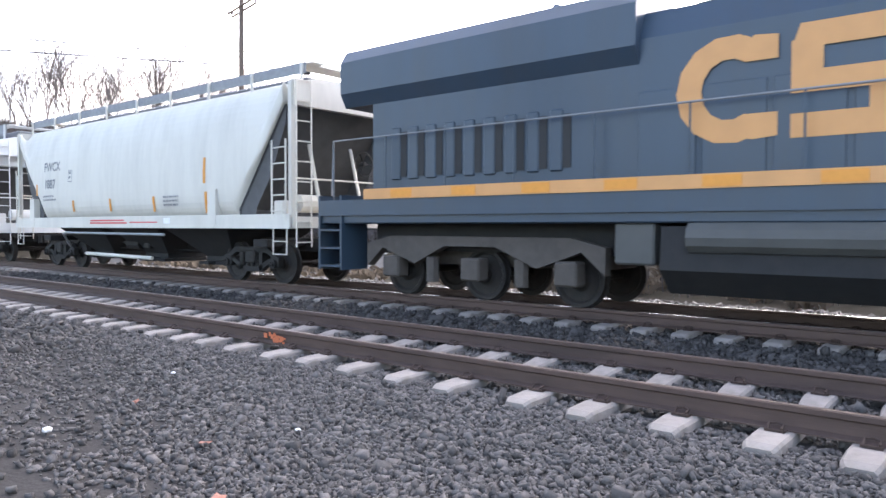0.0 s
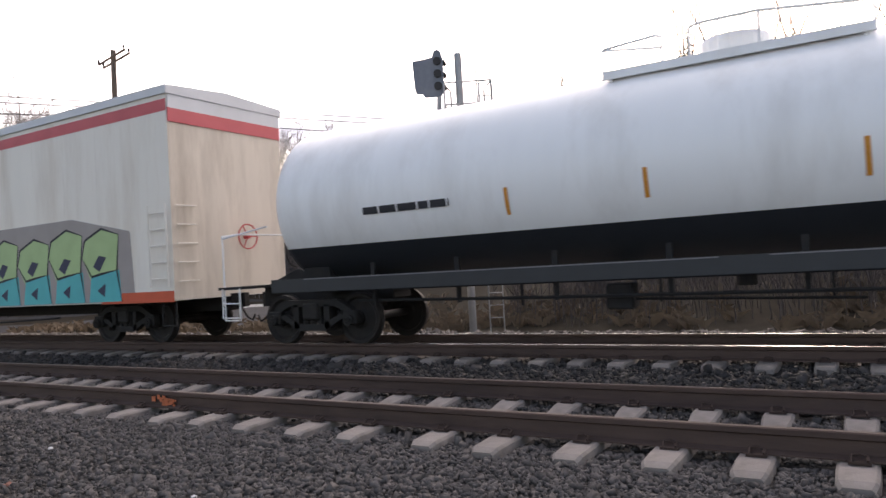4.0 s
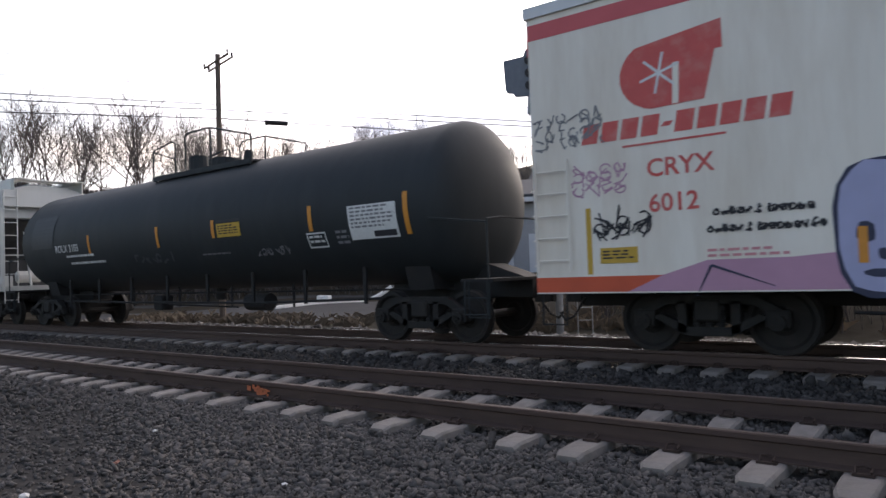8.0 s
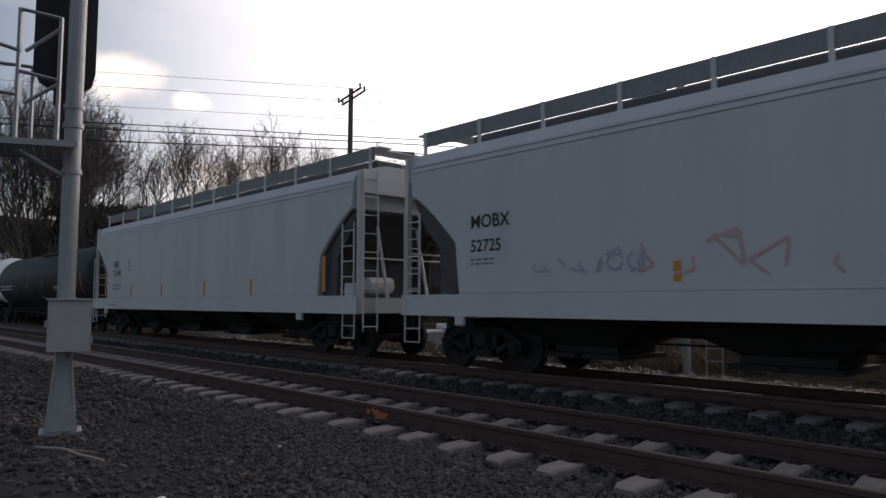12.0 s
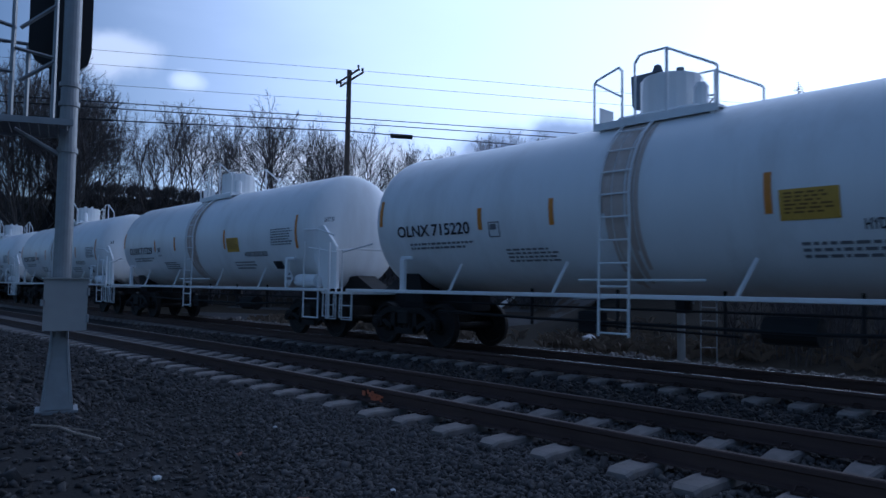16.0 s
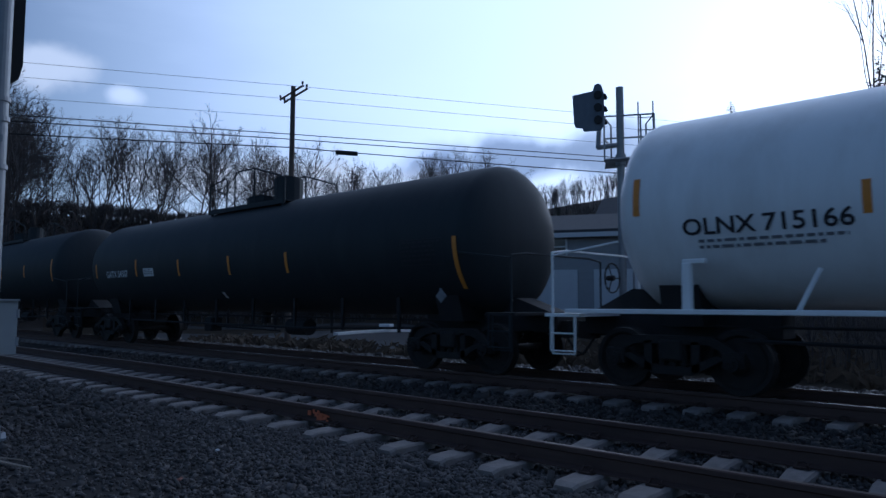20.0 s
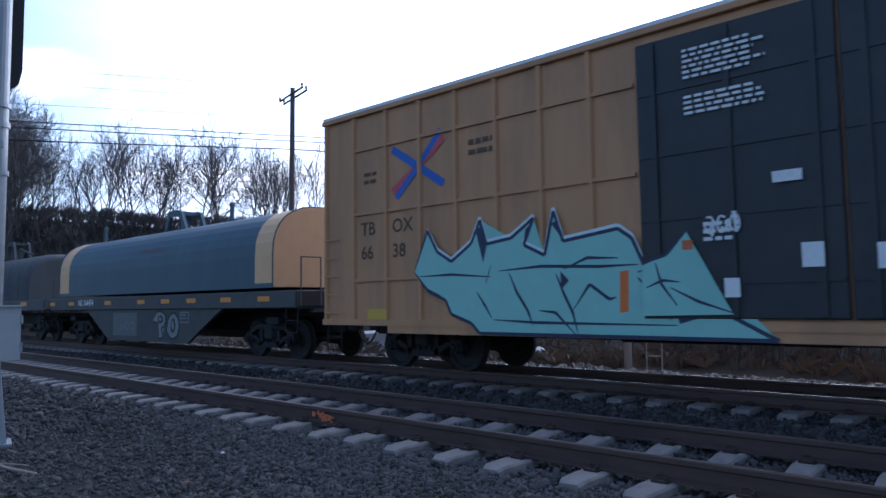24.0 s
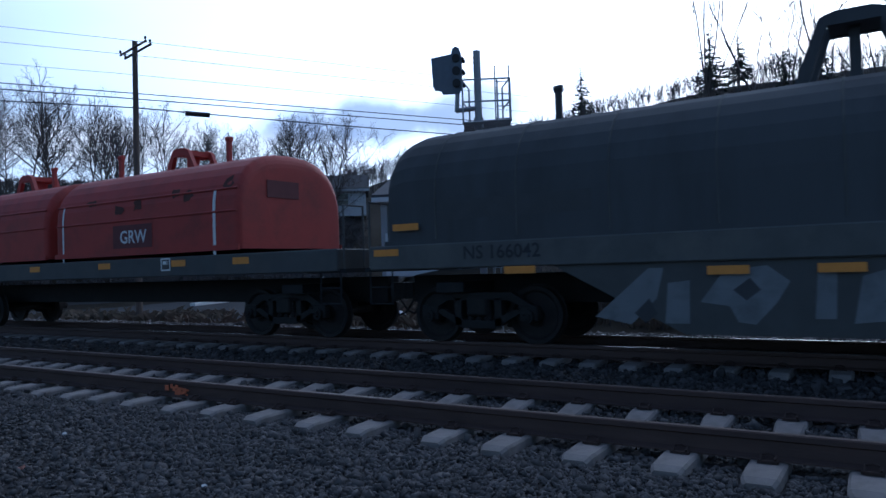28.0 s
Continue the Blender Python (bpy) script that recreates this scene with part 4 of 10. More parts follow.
def coil_car(name, u, L, label, hood_paint, deck_paint, skirt_paint, hoods, zb=1.72, zt=3.55, deck=(1.22, 1.62), skirt=True, posts=True, ribs=0, rib_paint=None, lift=0.85, soft_end=0.0, arch=None, post_x=None, arms=(False, True), bracket=None):
    car = start_car(name, u, L, label, "coil car", (1.9, L - 1.9))
    w = 1.5
    b = B()
    box(b, 0.15, L - 0.15, -1.56, 1.56, deck[0], deck[1], 0.02)
    d = part("deck", b, deck_paint, car)
    if skirt:
        for s in (-1, 1):
            b = B()
            prism(b, [(3.4, deck[0]), (5.2, 0.28), (L - 5.2, 0.28), (L - 3.4, deck[0])], s * 1.45 - 0.05, s * 1.45 + 0.05, "y")
            part("side_girder", b, skirt_paint, car)
    centre_sill(car, L, M_UNDER, 0.62, 1.1)
    for x in (0.0, L - 0.9):
        b = B()
        box(b, x, x + 0.9, -1.5, 1.5, deck[0] - 0.02, deck[0] + 0.05)
        part("end_platform", b, M_UNDER, car)
    for hx0, hx1 in hoods:
        hb, prof = hood_mesh(hx0, hx1, zb, zt, w, soft_end=soft_end)
        h = part("hood", hb, hood_paint, car, smooth=False)
        b = B()
        for x in (() if soft_end else (hx0, hx1)):
            inner = [(y * 1.012, zb + (z - zb) * 1.012) for y, z in prof]
            for (ya, za), (yb, zb_) in zip(inner, inner[1:]):
                rod(b, (x, ya, za), (x, yb, zb_), 0.022, 4)
        box(b, hx0, hx1, -w - 0.03, -w + 0.02, zb - 0.02, zb + 0.09)
        box(b, hx0, hx1, w - 0.02, w + 0.03, zb - 0.02, zb + 0.09)
        part("hood_rim", b, hood_paint, h)
        if ribs:
            for i in range(ribs):
                x = hx0 + (hx1 - hx0) * (i + 0.7) / (ribs + 0.4)
                b = B()
                for (ya, za), (yb, zb_) in zip(prof, prof[1:]):
                    rod(b, (x, ya * 1.004, za), (x, yb * 1.004, zb_), 0.014, 4)
                part("hood_rib", b, rib_paint or hood_paint, h)
        # lifting bracket over the middle: an arch on four legs, and a lug near each end
        c = arch or (hx0 + hx1) / 2
        k = bracket or (0.72 if hx1 - hx0 > 9 else 0.5)
        b = B()
        for s in (-0.32, 0.32):
            prism(b, [(c - k - 0.05, zt - 0.12), (c - k + 0.14, zt - 0.12), (c - 0.42 * k, zt + lift - 0.14), (c + 0.42 * k, zt + lift - 0.14), (c + k - 0.14, zt - 0.12), (c + k + 0.05, zt - 0.12),
                      (c + 0.55 * k, zt + lift - 0.02), (c + 0.3 * k, zt + lift + 0.04), (c - 0.3 * k, zt + lift + 0.04), (c - 0.55 * k, zt + lift - 0.02)], s - 0.05, s + 0.05, "y")
        box(b, c - 0.42 * k, c + 0.42 * k, -0.34, 0.34, zt + lift - 0.12, zt + lift + 0.0)
        box(b, c - 0.07, c + 0.07, -0.12, 0.12, zt - 0.1, zt + lift - 0.1)
        part("lifting_bracket", b, hood_paint, h)
        if posts:
            for f in (0.2, 0.8):
                x = post_x[0 if f < 0.5 else 1] if post_x else hx0 + (hx1 - hx0) * f
                b = B()
                box(b, x - 0.05, x + 0.05, -0.62, -0.54, zt - 0.25, zt + 0.42)
                if arms[0 if f < 0.5 else 1]:
                    rod(b, (x, -0.58, zt + 0.38), (x + 1.5, -0.5, zt + 0.06), 0.045, 5)
                rod(b, (x - 0.07, -0.58, zt + 0.42), (x + 0.07, -0.58, zt + 0.42), 0.06, 8)
                part("stacking_post", b, hood_paint, h)
    step_irons(car, L, -1.5, deck[0], M_UNDER)
    brake_wheel(car, L - 0.35, 0.5, 2.1, M_TRUCK)
    for x in (0.08, L - 0.08):
        b = B()
        path(b, [(x, -1.45, deck[0]), (x, -1.45, deck[1] + 0.75), (x, -0.9, deck[1] + 0.75), (x, -0.9, deck[0])], 0.02, 5)
        part("end_grab_rail", b, deck_paint, car)
    return car

# ---- the train's paints ----
P_CREAM = mat("paint_cream_grey", (0.55, 0.52, 0.455), 0.55, var=0.07, scale=2.0, stain=(0.33, 0.31, 0.27), stain_amt=0.5, stain_scale=1.1, stretch=STREAK, bump=0.06)
P_GREY = mat("paint_light_grey", (0.54, 0.55, 0.545), 0.5, var=0.06, scale=2.0, stain=(0.36, 0.36, 0.35), stain_amt=0.5, stain_scale=1.0, stretch=STREAK, bump=0.06)
# body paint darkened to carry the shade under the hopper ends
P_SLOPE = mat("slope_shade_dark", (0.085, 0.085, 0.085), 0.8, var=0.25, scale=3, stain=(0.045, 0.042, 0.04), stain_amt=0.6)
P_GREY2 = mat("paint_pale_grey", (0.63, 0.62, 0.585), 0.5, var=0.06, scale=2.0, stain=(0.38, 0.37, 0.35), stain_amt=0.45, stain_scale=1.0, stretch=STREAK, bump=0.06)
P_WHITE = mat("paint_tank_white", (0.86, 0.86, 0.85), 0.35, var=0.05, scale=2.0, stain=(0.5, 0.47, 0.42), stain_amt=0.4, stain_scale=0.9, stretch=STREAK, bump=0.04)
P_REEFER = mat("paint_reefer_white", (0.80, 0.745, 0.66), 0.5, var=0.07, scale=2.0, stain=(0.5, 0.39, 0.28), stain_amt=0.55, stain_scale=0.9, stretch=STREAK, bump=0.06)
P_BLACK = mat("paint_tank_black", (0.024, 0.029, 0.032), 0.62, spec=0.3, var=0.2, scale=3.0, stain=(0.05, 0.05, 0.05), stain_amt=0.5, stain_scale=0.8, stretch=STREAK, bump=0.06)
P_NAVY = mat("paint_belly_dark", (0.022, 0.026, 0.032), 0.4, var=0.2, scale=3.0, bump=0.05)
P_LOCO = mat("paint_loco_blue", (0.03, 0.05, 0.075), 0.35, var=0.15, scale=2.0, stain=(0.05, 0.05, 0.05), stain_amt=0.4, stain_scale=1.1, stretch=STREAK, bump=0.05)
P_LOCOYEL = mat("paint_loco_yellow", (0.55, 0.27, 0.10), 0.55, var=0.15, scale=3)
P_BOX = mat("paint_boxcar_yellow", (0.47, 0.245, 0.11), 0.6, var=0.12, scale=2.0, stain=(0.20, 0.12, 0.07), stain_amt=0.6, stain_scale=0.9, stretch=STREAK, bump=0.08)
P_DOORBLK = mat("paint_door_black", (0.022, 0.023, 0.027), 0.5, var=0.2, scale=3, stain=(0.05, 0.045, 0.04), stain_amt=0.5)
P_ROOFWHT = mat("paint_roof_white", (0.62, 0.63, 0.64), 0.5, var=0.1, scale=2.0)
P_RED = mat("paint_stripe_red", (0.58, 0.11, 0.12), 0.55, var=0.15, scale=2.0)
P_ORANGESILL = mat("paint_sill_orange", (0.60, 0.10, 0.045), 0.6, var=0.2, scale=2.0)
P_COILBLUE = mat("paint_hood_blue", (0.058, 0.092, 0.115), 0.55, var=0.12, scale=2.0, stain=(0.10, 0.12, 0.14), stain_amt=0.5, stain_scale=0.9, stretch=STREAK)
P_HOODYEL = mat("paint_hood_band", (0.66, 0.40, 0.20), 0.55, var=0.12, scale=3)
P_HOODGREY = mat("paint_hood_grey", (0.072, 0.074, 0.076), 0.85, var=0.15, scale=2.0, stain=(0.035, 0.033, 0.03), stain_amt=0.6, stain_scale=0.9, stretch=STREAK)
P_HOODRED = mat("paint_hood_red", (0.32, 0.04, 0.03), 0.6, var=0.15, scale=2.0, stain=(0.11, 0.03, 0.025), stain_amt=0.7, stain_scale=1.3, bump=0.15)
P_DECK = mat("paint_deck_grey", (0.07, 0.07, 0.068), 0.7, var=0.2, scale=3, stain=(0.12, 0.10, 0.08), stain_amt=0.5)
P_DECKLT = mat("paint_deck_light", (0.095, 0.094, 0.088), 0.85, var=0.25, scale=3, stain=(0.16, 0.15, 0.13), stain_amt=0.6)
P_SKIRT = mat("paint_girder_grey", (0.07, 0.07, 0.066), 0.7, var=0.2, scale=3, stain=(0.05, 0.05, 0.048), stain_amt=0.6)
G_WHITE = mat("spray_white", (0.66, 0.66, 0.66), 0.6, var=0.12, scale=6)
G_BLACK = mat("spray_black", (0.02, 0.02, 0.025), 0.6, var=0.2, scale=6)
G_TEAL = mat("spray_teal", (0.04, 0.42, 0.44), 0.5, var=0.14, scale=2.5, stain=(0.03, 0.3, 0.36), stain_amt=0.5)
G_PINK = mat("spray_pink", (0.62, 0.26, 0.28), 0.55, var=0.12, scale=4)
G_MAROON = mat("spray_maroon", (0.24, 0.07, 0.12), 0.6, var=0.2, scale=4)
G_PURPLE = mat("spray_purple", (0.22, 0.15, 0.36), 0.6, var=0.2, scale=2.0)
G_GREYBUFF = mat("spray_buff_grey", (0.34, 0.30, 0.28), 0.65, var=0.12, scale=2.0)
G_LILAC = mat("spray_lilac", (0.36, 0.37, 0.55), 0.55, var=0.14, scale=3)
G_MAUVE = mat("spray_mauve", (0.48, 0.26, 0.36), 0.6, var=0.14, scale=3)
G_AQUA = mat("spray_aqua", (0.29, 0.52, 0.44), 0.5, var=0.10, scale=3)
G_BLUE = mat("spray_blue", (0.03, 0.12, 0.17), 0.55, var=0.2, scale=3, stain=(0.16, 0.13, 0.16), stain_amt=0.6, stain_scale=1.6)
G_NAVY = mat("spray_navy", (0.03, 0.035, 0.07), 0.55, var=0.2, scale=3)
G_ORANGE = mat("spray_orange", (0.62, 0.16, 0.03), 0.6, var=0.15, scale=4)


# ---- locomotive ----
M_LOCOTRUCK = mat("dusty_truck_frame", (0.07, 0.06, 0.052), 0.85, var=0.3, scale=5, stain=(0.035, 0.03, 0.028), stain_amt=0.6, stain_scale=2)


def locomotive(u, L):
    car = empty("locomotive", pose(u, TRAIN_Y, TRAIN_Z))
    tagged(car, "dark blue diesel locomotive with yellow sill stripe and orange lettering", "locomotive", "cars of the passing freight train")
    wheels = []
    for tx in (3.55, L - 3.55):
        b = B()
        for s in (-1, 1):
            prism(b, [(-2.5, 0.55), (-2.1, 0.9), (-1.3, 0.62), (-0.6, 0.95), (0.5, 0.95), (1.3, 0.62), (2.1, 0.9), (2.5, 0.55), (2.5, 0.98), (1.9, 1.12), (-1.9, 1.12), (-2.5, 0.98)], s * 1.12 - 0.1, s * 1.12 + 0.1, "y")
            for ax in (-1.85, 0, 1.85):
                box(b, ax - 0.2, ax + 0.2, s * 1.12 - 0.16, s * 1.12 + 0.16, 0.36, 0.75, 0.03)
            for ax in (-0.95, 0.95):
                rod(b, (ax, s * 1.1, 0.3), (ax, s * 1.1, 0.75), 0.12, 8)
        box(b, -2.2, 2.2, -0.6, 0.6, 0.6, 1.0)
        t = part("truck", b, M_LOCOTRUCK, car)
        t.matrix_basis = pose(tx, 0, 0)
        for ax in (-1.85, 0, 1.85):
            w = cached("wheelset", wheelset_mesh, M_WHEEL, "wheelset", t, pose(ax, 0, 0.457))
            wheels.append((w, (ax, 0, 0.457)))
    b = B()
    box(b, 1.0, L - 1.0, -0.9, 0.9, 0.85, 1.36)
    part("underframe", b, M_UNDER, car)
    b = B()
    box(b, 0.0, L, -1.5, 1.5, 1.35, 1.72, 0.02)
    part("frame", b, P_LOCO, car)
    for s in (-1, 1):
        b = B()
        box(b, 1.3, L - 0.6, s * 1.56 - 0.02, s * 1.56 + 0.02, 1.80, 1.99)
        part("sill_stripe", b, P_LOCOYEL, car, "faded yellow sill stripe")
        b = B()
        box(b, 0.0, L, s * 1.53 - 0.02, s * 1.53 + 0.02, 1.5, 1.80)
        part("side_sill", b, P_LOCO, car)
        for i in range(10):
            x = 2.0 + 1.4 * i
            b = B()
            box(b, x, x + 0.5, s * 1.585 - 0.004, s * 1.585 + 0.004, 1.82, 1.97)
            part("reflector", b, M_YELLOWREF, car, "yellow reflective patch")
    b = B()
    prism(b, [(-1.32, 1.9), (1.32, 1.9), (1.32, 3.95), (1.15, 4.35), (-1.15, 4.35), (-1.32, 3.95)], 1.3, L - 5.5, "x")
    part("long_hood", b, P_LOCO, car)
    b = B()
    prism(b, [(-1.32, 3.6), (1.32, 3.6), (1.46, 3.85), (1.46, 4.45), (1.3, 4.68), (-1.3, 4.68), (-1.46, 4.45), (-1.46, 3.85)], 0.55, 6.6, "x")
    part("radiator_housing", b, P_LOCO, car)
    for x in (7.4, 9.2, 11.6):
        b = B()
        rod(b, (x, 0, 4.3), (x, 0, 4.55), 0.6, 16)
        part("roof_fan", b, M_TRUCK, car)
    b = B()
    prism(b, [(-1.5, 1.9), (1.5, 1.9), (1.5, 4.1), (1.1, 4.6), (-1.1, 4.6), (-1.5, 4.1)], L - 5.4, L - 2.6, "x")
    box(b, L - 2.6, L - 0.8, -1.0, 1.0, 1.9, 3.3, 0.1)
    part("cab", b, P_LOCO, car)
    # louvred panels of the hood side
    for i in range(9):
        b = B()
        x = 1.8 + i * 0.42
        box(b, x, x + 0.22, -1.36, -1.31, 2.15, 3.1, 0.02)
        part("hood_rib", b, P_LOCO, car)
    for i in range(9):
        x = 1.78 + i * 0.42
        b = B()
        box(b, x + 0.24, x + 0.38, -1.335, -1.318, 2.2, 3.02)
        part("louvre", b, M_SIGBLACK, car)
    for i in range(11):
        x = 6.6 + i * 0.9
        if x < L - 6:
            b = B()
            box(b, x, x + 0.82, -1.345, -1.31, 2.0, 3.2, 0.01)
            part("hood_door", b, P_LOCO, car)
    # handrail on stanchions, rear steps
    b = B()
    path(b, [(0.35, -1.5, 1.9), (0.4, -1.5, 2.95), (L - 4, -1.5, 2.98)], 0.018, 6)
    part("handrail", b, M_GREYMARK, car)
    bars_of("stanchion", [((0.4 + i * 1.4, -1.5, 1.8), (0.4 + i * 1.4, -1.5, 2.95), 0.016) for i in range(12)], P_LOCO, car, 5)
    for x in (0.0, 0.62):
        b = B()
        box(b, x, x + 0.05, -1.55, -0.85, 0.45, 1.9)
        part("step_side", b, P_LOCO, car)
    for z in (0.5, 0.85, 1.2, 1.55):
        b = B()
        box(b, 0.05, 0.62, -1.55, -0.9, z, z + 0.04)
        part("step", b, P_LOCO, car)
    b = B()
    prism(b, [(-1.45, 1.3), (1.45, 1.3), (1.5, 0.7), (1.1, 0.35), (-1.1, 0.35), (-1.5, 0.7)], 7.0, L - 7.0, "x")
    part("fuel_tank", b, M_UNDER, car)
    b = B()
    rod(b, (7.4, -1.42, 1.15), (11.5, -1.42, 1.15), 0.22, 12)
    part("air_tank", b, P_SKIRT, car)
    b = B()
    box(b, 6.3, 6.9, -1.45, -0.8, 0.75, 1.35, 0.03)
    part("battery_box", b, P_SKIRT, car)
    # large orange letter forms, as plain shapes
    s = flat(-1.345)
    rr = random.Random(5)
    x0 = 7.15
    for k in range(3):
        a = x0 + k * 1.45
        if k == 0:
            polys = []
            for i in range(10):
                p0, p1 = radians(55 + 25 * i), radians(80 + 25 * i)
                polys.append([(a + 0.7 + ru * math.cos(p), 3.09 + rz * math.sin(p)) for ru, rz, p in ((0.7, 0.71, p0), (0.7, 0.71, p1), (0.36, 0.4, p1), (0.36, 0.4, p0))])
            polys += [[(a + 0.9, 3.42), (a + 1.3, 3.42), (a + 1.3, 3.72), (a + 1.0, 3.75)], [(a + 0.9, 2.44), (a + 1.0, 2.42), (a + 1.3, 2.45), (a + 1.3, 2.75), (a + 0.9, 2.75)]]
        else:
            polys = [[(a, 2.4), (a + 1.2, 2.4), (a + 1.25, 2.7), (a, 2.7)], [(a, 2.95), (a + 1.2, 2.95), (a + 1.2, 3.22), (a, 3.22)], [(a, 3.5), (a + 1.25, 3.5), (a + 1.25, 3.8), (a + 0.1, 3.8)], [(a + 0.85, 2.6), (a + 1.25, 2.6), (a + 1.25, 3.1), (a + 0.85, 3.1)],
                     [(a, 3.1), (a + 0.36, 3.1), (a + 0.36, 3.6), (a, 3.6)]]
        shape(car, polys, P_LOCOYEL, s, "painted_emblem", 0.008, "faded orange block shape")
    couplers(car, L)
    CARS.append((car, u, L, wheels))
    return car


locomotive(-10.85, 22.3)

# ---- hoppers at the head of the train ----
FW = hopper_car("hopper_car", -25.85, 14.2, "cream-grey round-sided covered hopper car with dusty lower body", P_CREAM, body_top=4.36, sill=(1.26, 1.55), slope=(1.75, 3.9), bulge=1, outlets=3, trucks=(2.0, 12.1), walk_h=0.36)
AC = hopper_car("hopper_car", -45.6, 17.7, "pale grey covered hopper car with black and white graffiti", P_GREY)
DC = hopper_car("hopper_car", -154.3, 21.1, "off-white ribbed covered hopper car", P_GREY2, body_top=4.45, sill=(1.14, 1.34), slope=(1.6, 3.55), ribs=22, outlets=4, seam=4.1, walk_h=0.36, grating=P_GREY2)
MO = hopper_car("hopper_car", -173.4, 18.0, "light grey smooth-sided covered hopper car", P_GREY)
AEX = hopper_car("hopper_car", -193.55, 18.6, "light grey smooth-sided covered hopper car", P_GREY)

# ---- tank cars ----
WT = tank_car("tank_car", -64.6, 18.3, "white tank car with black lower shell", P_WHITE, zc=2.56, r=1.5, belly=P_NAVY, belly_z=1.76, platform=(9.2, 3.4, 0.35), dome=(9.2, 0.5, 0.2), inset=1.1)
RO = tank_car("tank_car", -133.0, 18.7, "black tank car with white and yellow placards", P_BLACK, zc=2.56, r=1.53, platform=(9.72, 4.1, 0.86), fittings=((8.5, 0.26, 0.42), (9.7, 0.45, 0.2), (10.6, 0.12, 0.3)), trim=P_BLACK)
BT = tank_car("tank_car", -213.9, 19.9, "black tank car with yellow reflector strips", P_BLACK, zc=2.5, r=1.46, platform=(10.6, 3.4, 0.7), fittings=((9.2, 0.3, 0.4),), trim=P_BLACK)
OL = []
for k, num in enumerate(("715220", "715229", "715288", "715166")):
    c = tank_car("tank_car", -229.75 - 15.7 * k + (0.33 if k == 3 else 0.0), 15.7, "white acid tank car with black lettering and walkway rail", P_WHITE, zc=2.68, r=1.5, inset=0.95, platform=(7.75, 2.2, 0.95), dome=(7.65, 0.52, 0.64), sill_z=1.17, side_ladder=7.52)
    OL.append((c, num))
T3 = tank_car("tank_car", -296.1, 19.0, "black tank car with yellow reflector strips", P_BLACK, zc=2.5, r=1.46, platform=(9.6, 3.6, 0.85), fittings=((10.4, 0.38, 0.62), (9.3, 0.5, 0.2)), trim=P_BLACK)
TIL = tank_car("tank_car", -314.9, 18.0, "black tank car with white lettering and graffiti tags", P_BLACK, zc=2.6, r=1.53, platform=(9.2, 3.6, 0.85), fittings=((8.5, 0.5, 0.3), (9.8, 0.3, 0.5)), trim=P_BLACK)

# ---- refrigerator cars and boxcar ----
R1 = box_car("refrigerator_car", -88.55, 22.85, "dirty white refrigerator car with turquoise graffiti", P_REEFER, 0.92, 5.06, P_ROOFWHT, M_UNDER, eave=0.17)
R2 = box_car("refrigerator_car", -113.5, 22.75, "dirty white refrigerator car with pink and black graffiti", P_REEFER, 0.88, 5.06, P_ROOFWHT, M_UNDER, eave=0.17)
TB = box_car("boxcar", -336.15, 19.9, "faded yellow double-door boxcar with aqua graffiti", P_BOX, 0.86, 5.18, P_ROOFWHT, M_UNDER, eave=0.09)

# ---- coil cars ----
C1 = coil_car("coil_car", -352.7, 15.6, "coil car with blue arched hood and grey girder sides", P_COILBLUE, P_DECK, P_SKIRT, [(0.9, 14.5)], zt=3.68, arch=7.32, post_x=(2.6, 11.1), lift=0.6, arms=(False, False), bracket=0.74)
C2 = coil_car("coil_car", -369.1, 15.9, "coil car with weathered grey hood and light deck", P_HOODGREY, P_DECKLT, P_SKIRT, [(0.5, 13.6)], skirt=False, ribs=9, zb=1.55, rib_paint=P_DECKLT, soft_end=0.55, arch=7.4, post_x=(3.1, 9.7))
C3 = coil_car("coil_car", -385.4, 15.8, "coil car with weathered grey hood and tagged girder", P_HOODGREY, P_DECKLT, P_SKIRT, [(0.45, 13.7)], ribs=9, zb=1.6, rib_paint=P_DECKLT, soft_end=0.55, arch=7.2, post_x=(3.2, 10.0))
GR = coil_car("coil_car", -401.6, 15.8, "coil car with two rust-red hoods", P_HOODRED, P_DECK, P_SKIRT, [(0.6, 6.6), (7.0, 13.2)], zt=3.66, skirt=False, soft_end=0.12, lift=0.42, arms=(False, False))

# ---- ballast stones ----
def near_dens(x, y):
    az = np.degrees(np.arctan2(x, y))
    soil = np.clip((-az - 53) / 12, 0, 1) * np.clip((5.2 - y) / 1.0, 0, 1)
    return ((az > -82) & (az < 12)) * (1 - 0.78 * soil)


stones("ballast_stones", 60000, (-11, 2.2), (1.9, 5.6), 0.037, M_STONE, "grey angular crushed-stone ballast", 1, near_dens)
stones("ballast_stones", 14000, (-24, -10), (2.2, 5.5), 0.065, M_STONE, "grey angular crushed-stone ballast", 4, near_dens)
stones("ballast_stones", 15000, (-16, 4), (5.75, 7.3), 0.045, M_STONE, "grey crushed stone between the rails", 2)
stones("ballast_stones", 24000, (-26, 5), (7.25, 10.4), 0.052, M_STONE, "grey crushed stone between the tracks", 3)
stones("ballast_stones", 9000, (-30, 7), (10.3, 15.0), 0.09, M_STONE, "grey crushed stone beyond the running track", 5)

stones("ballast_stones", 9000, (-12, 9), (-4.5, 2.0), 0.055, M_STONE, "scattered crushed stone on bare soil", 6)
stones("ballast_stones", 7000, (2.1, 14), (1.9, 5.5), 0.06, M_STONE, "grey angular crushed-stone ballast", 8)

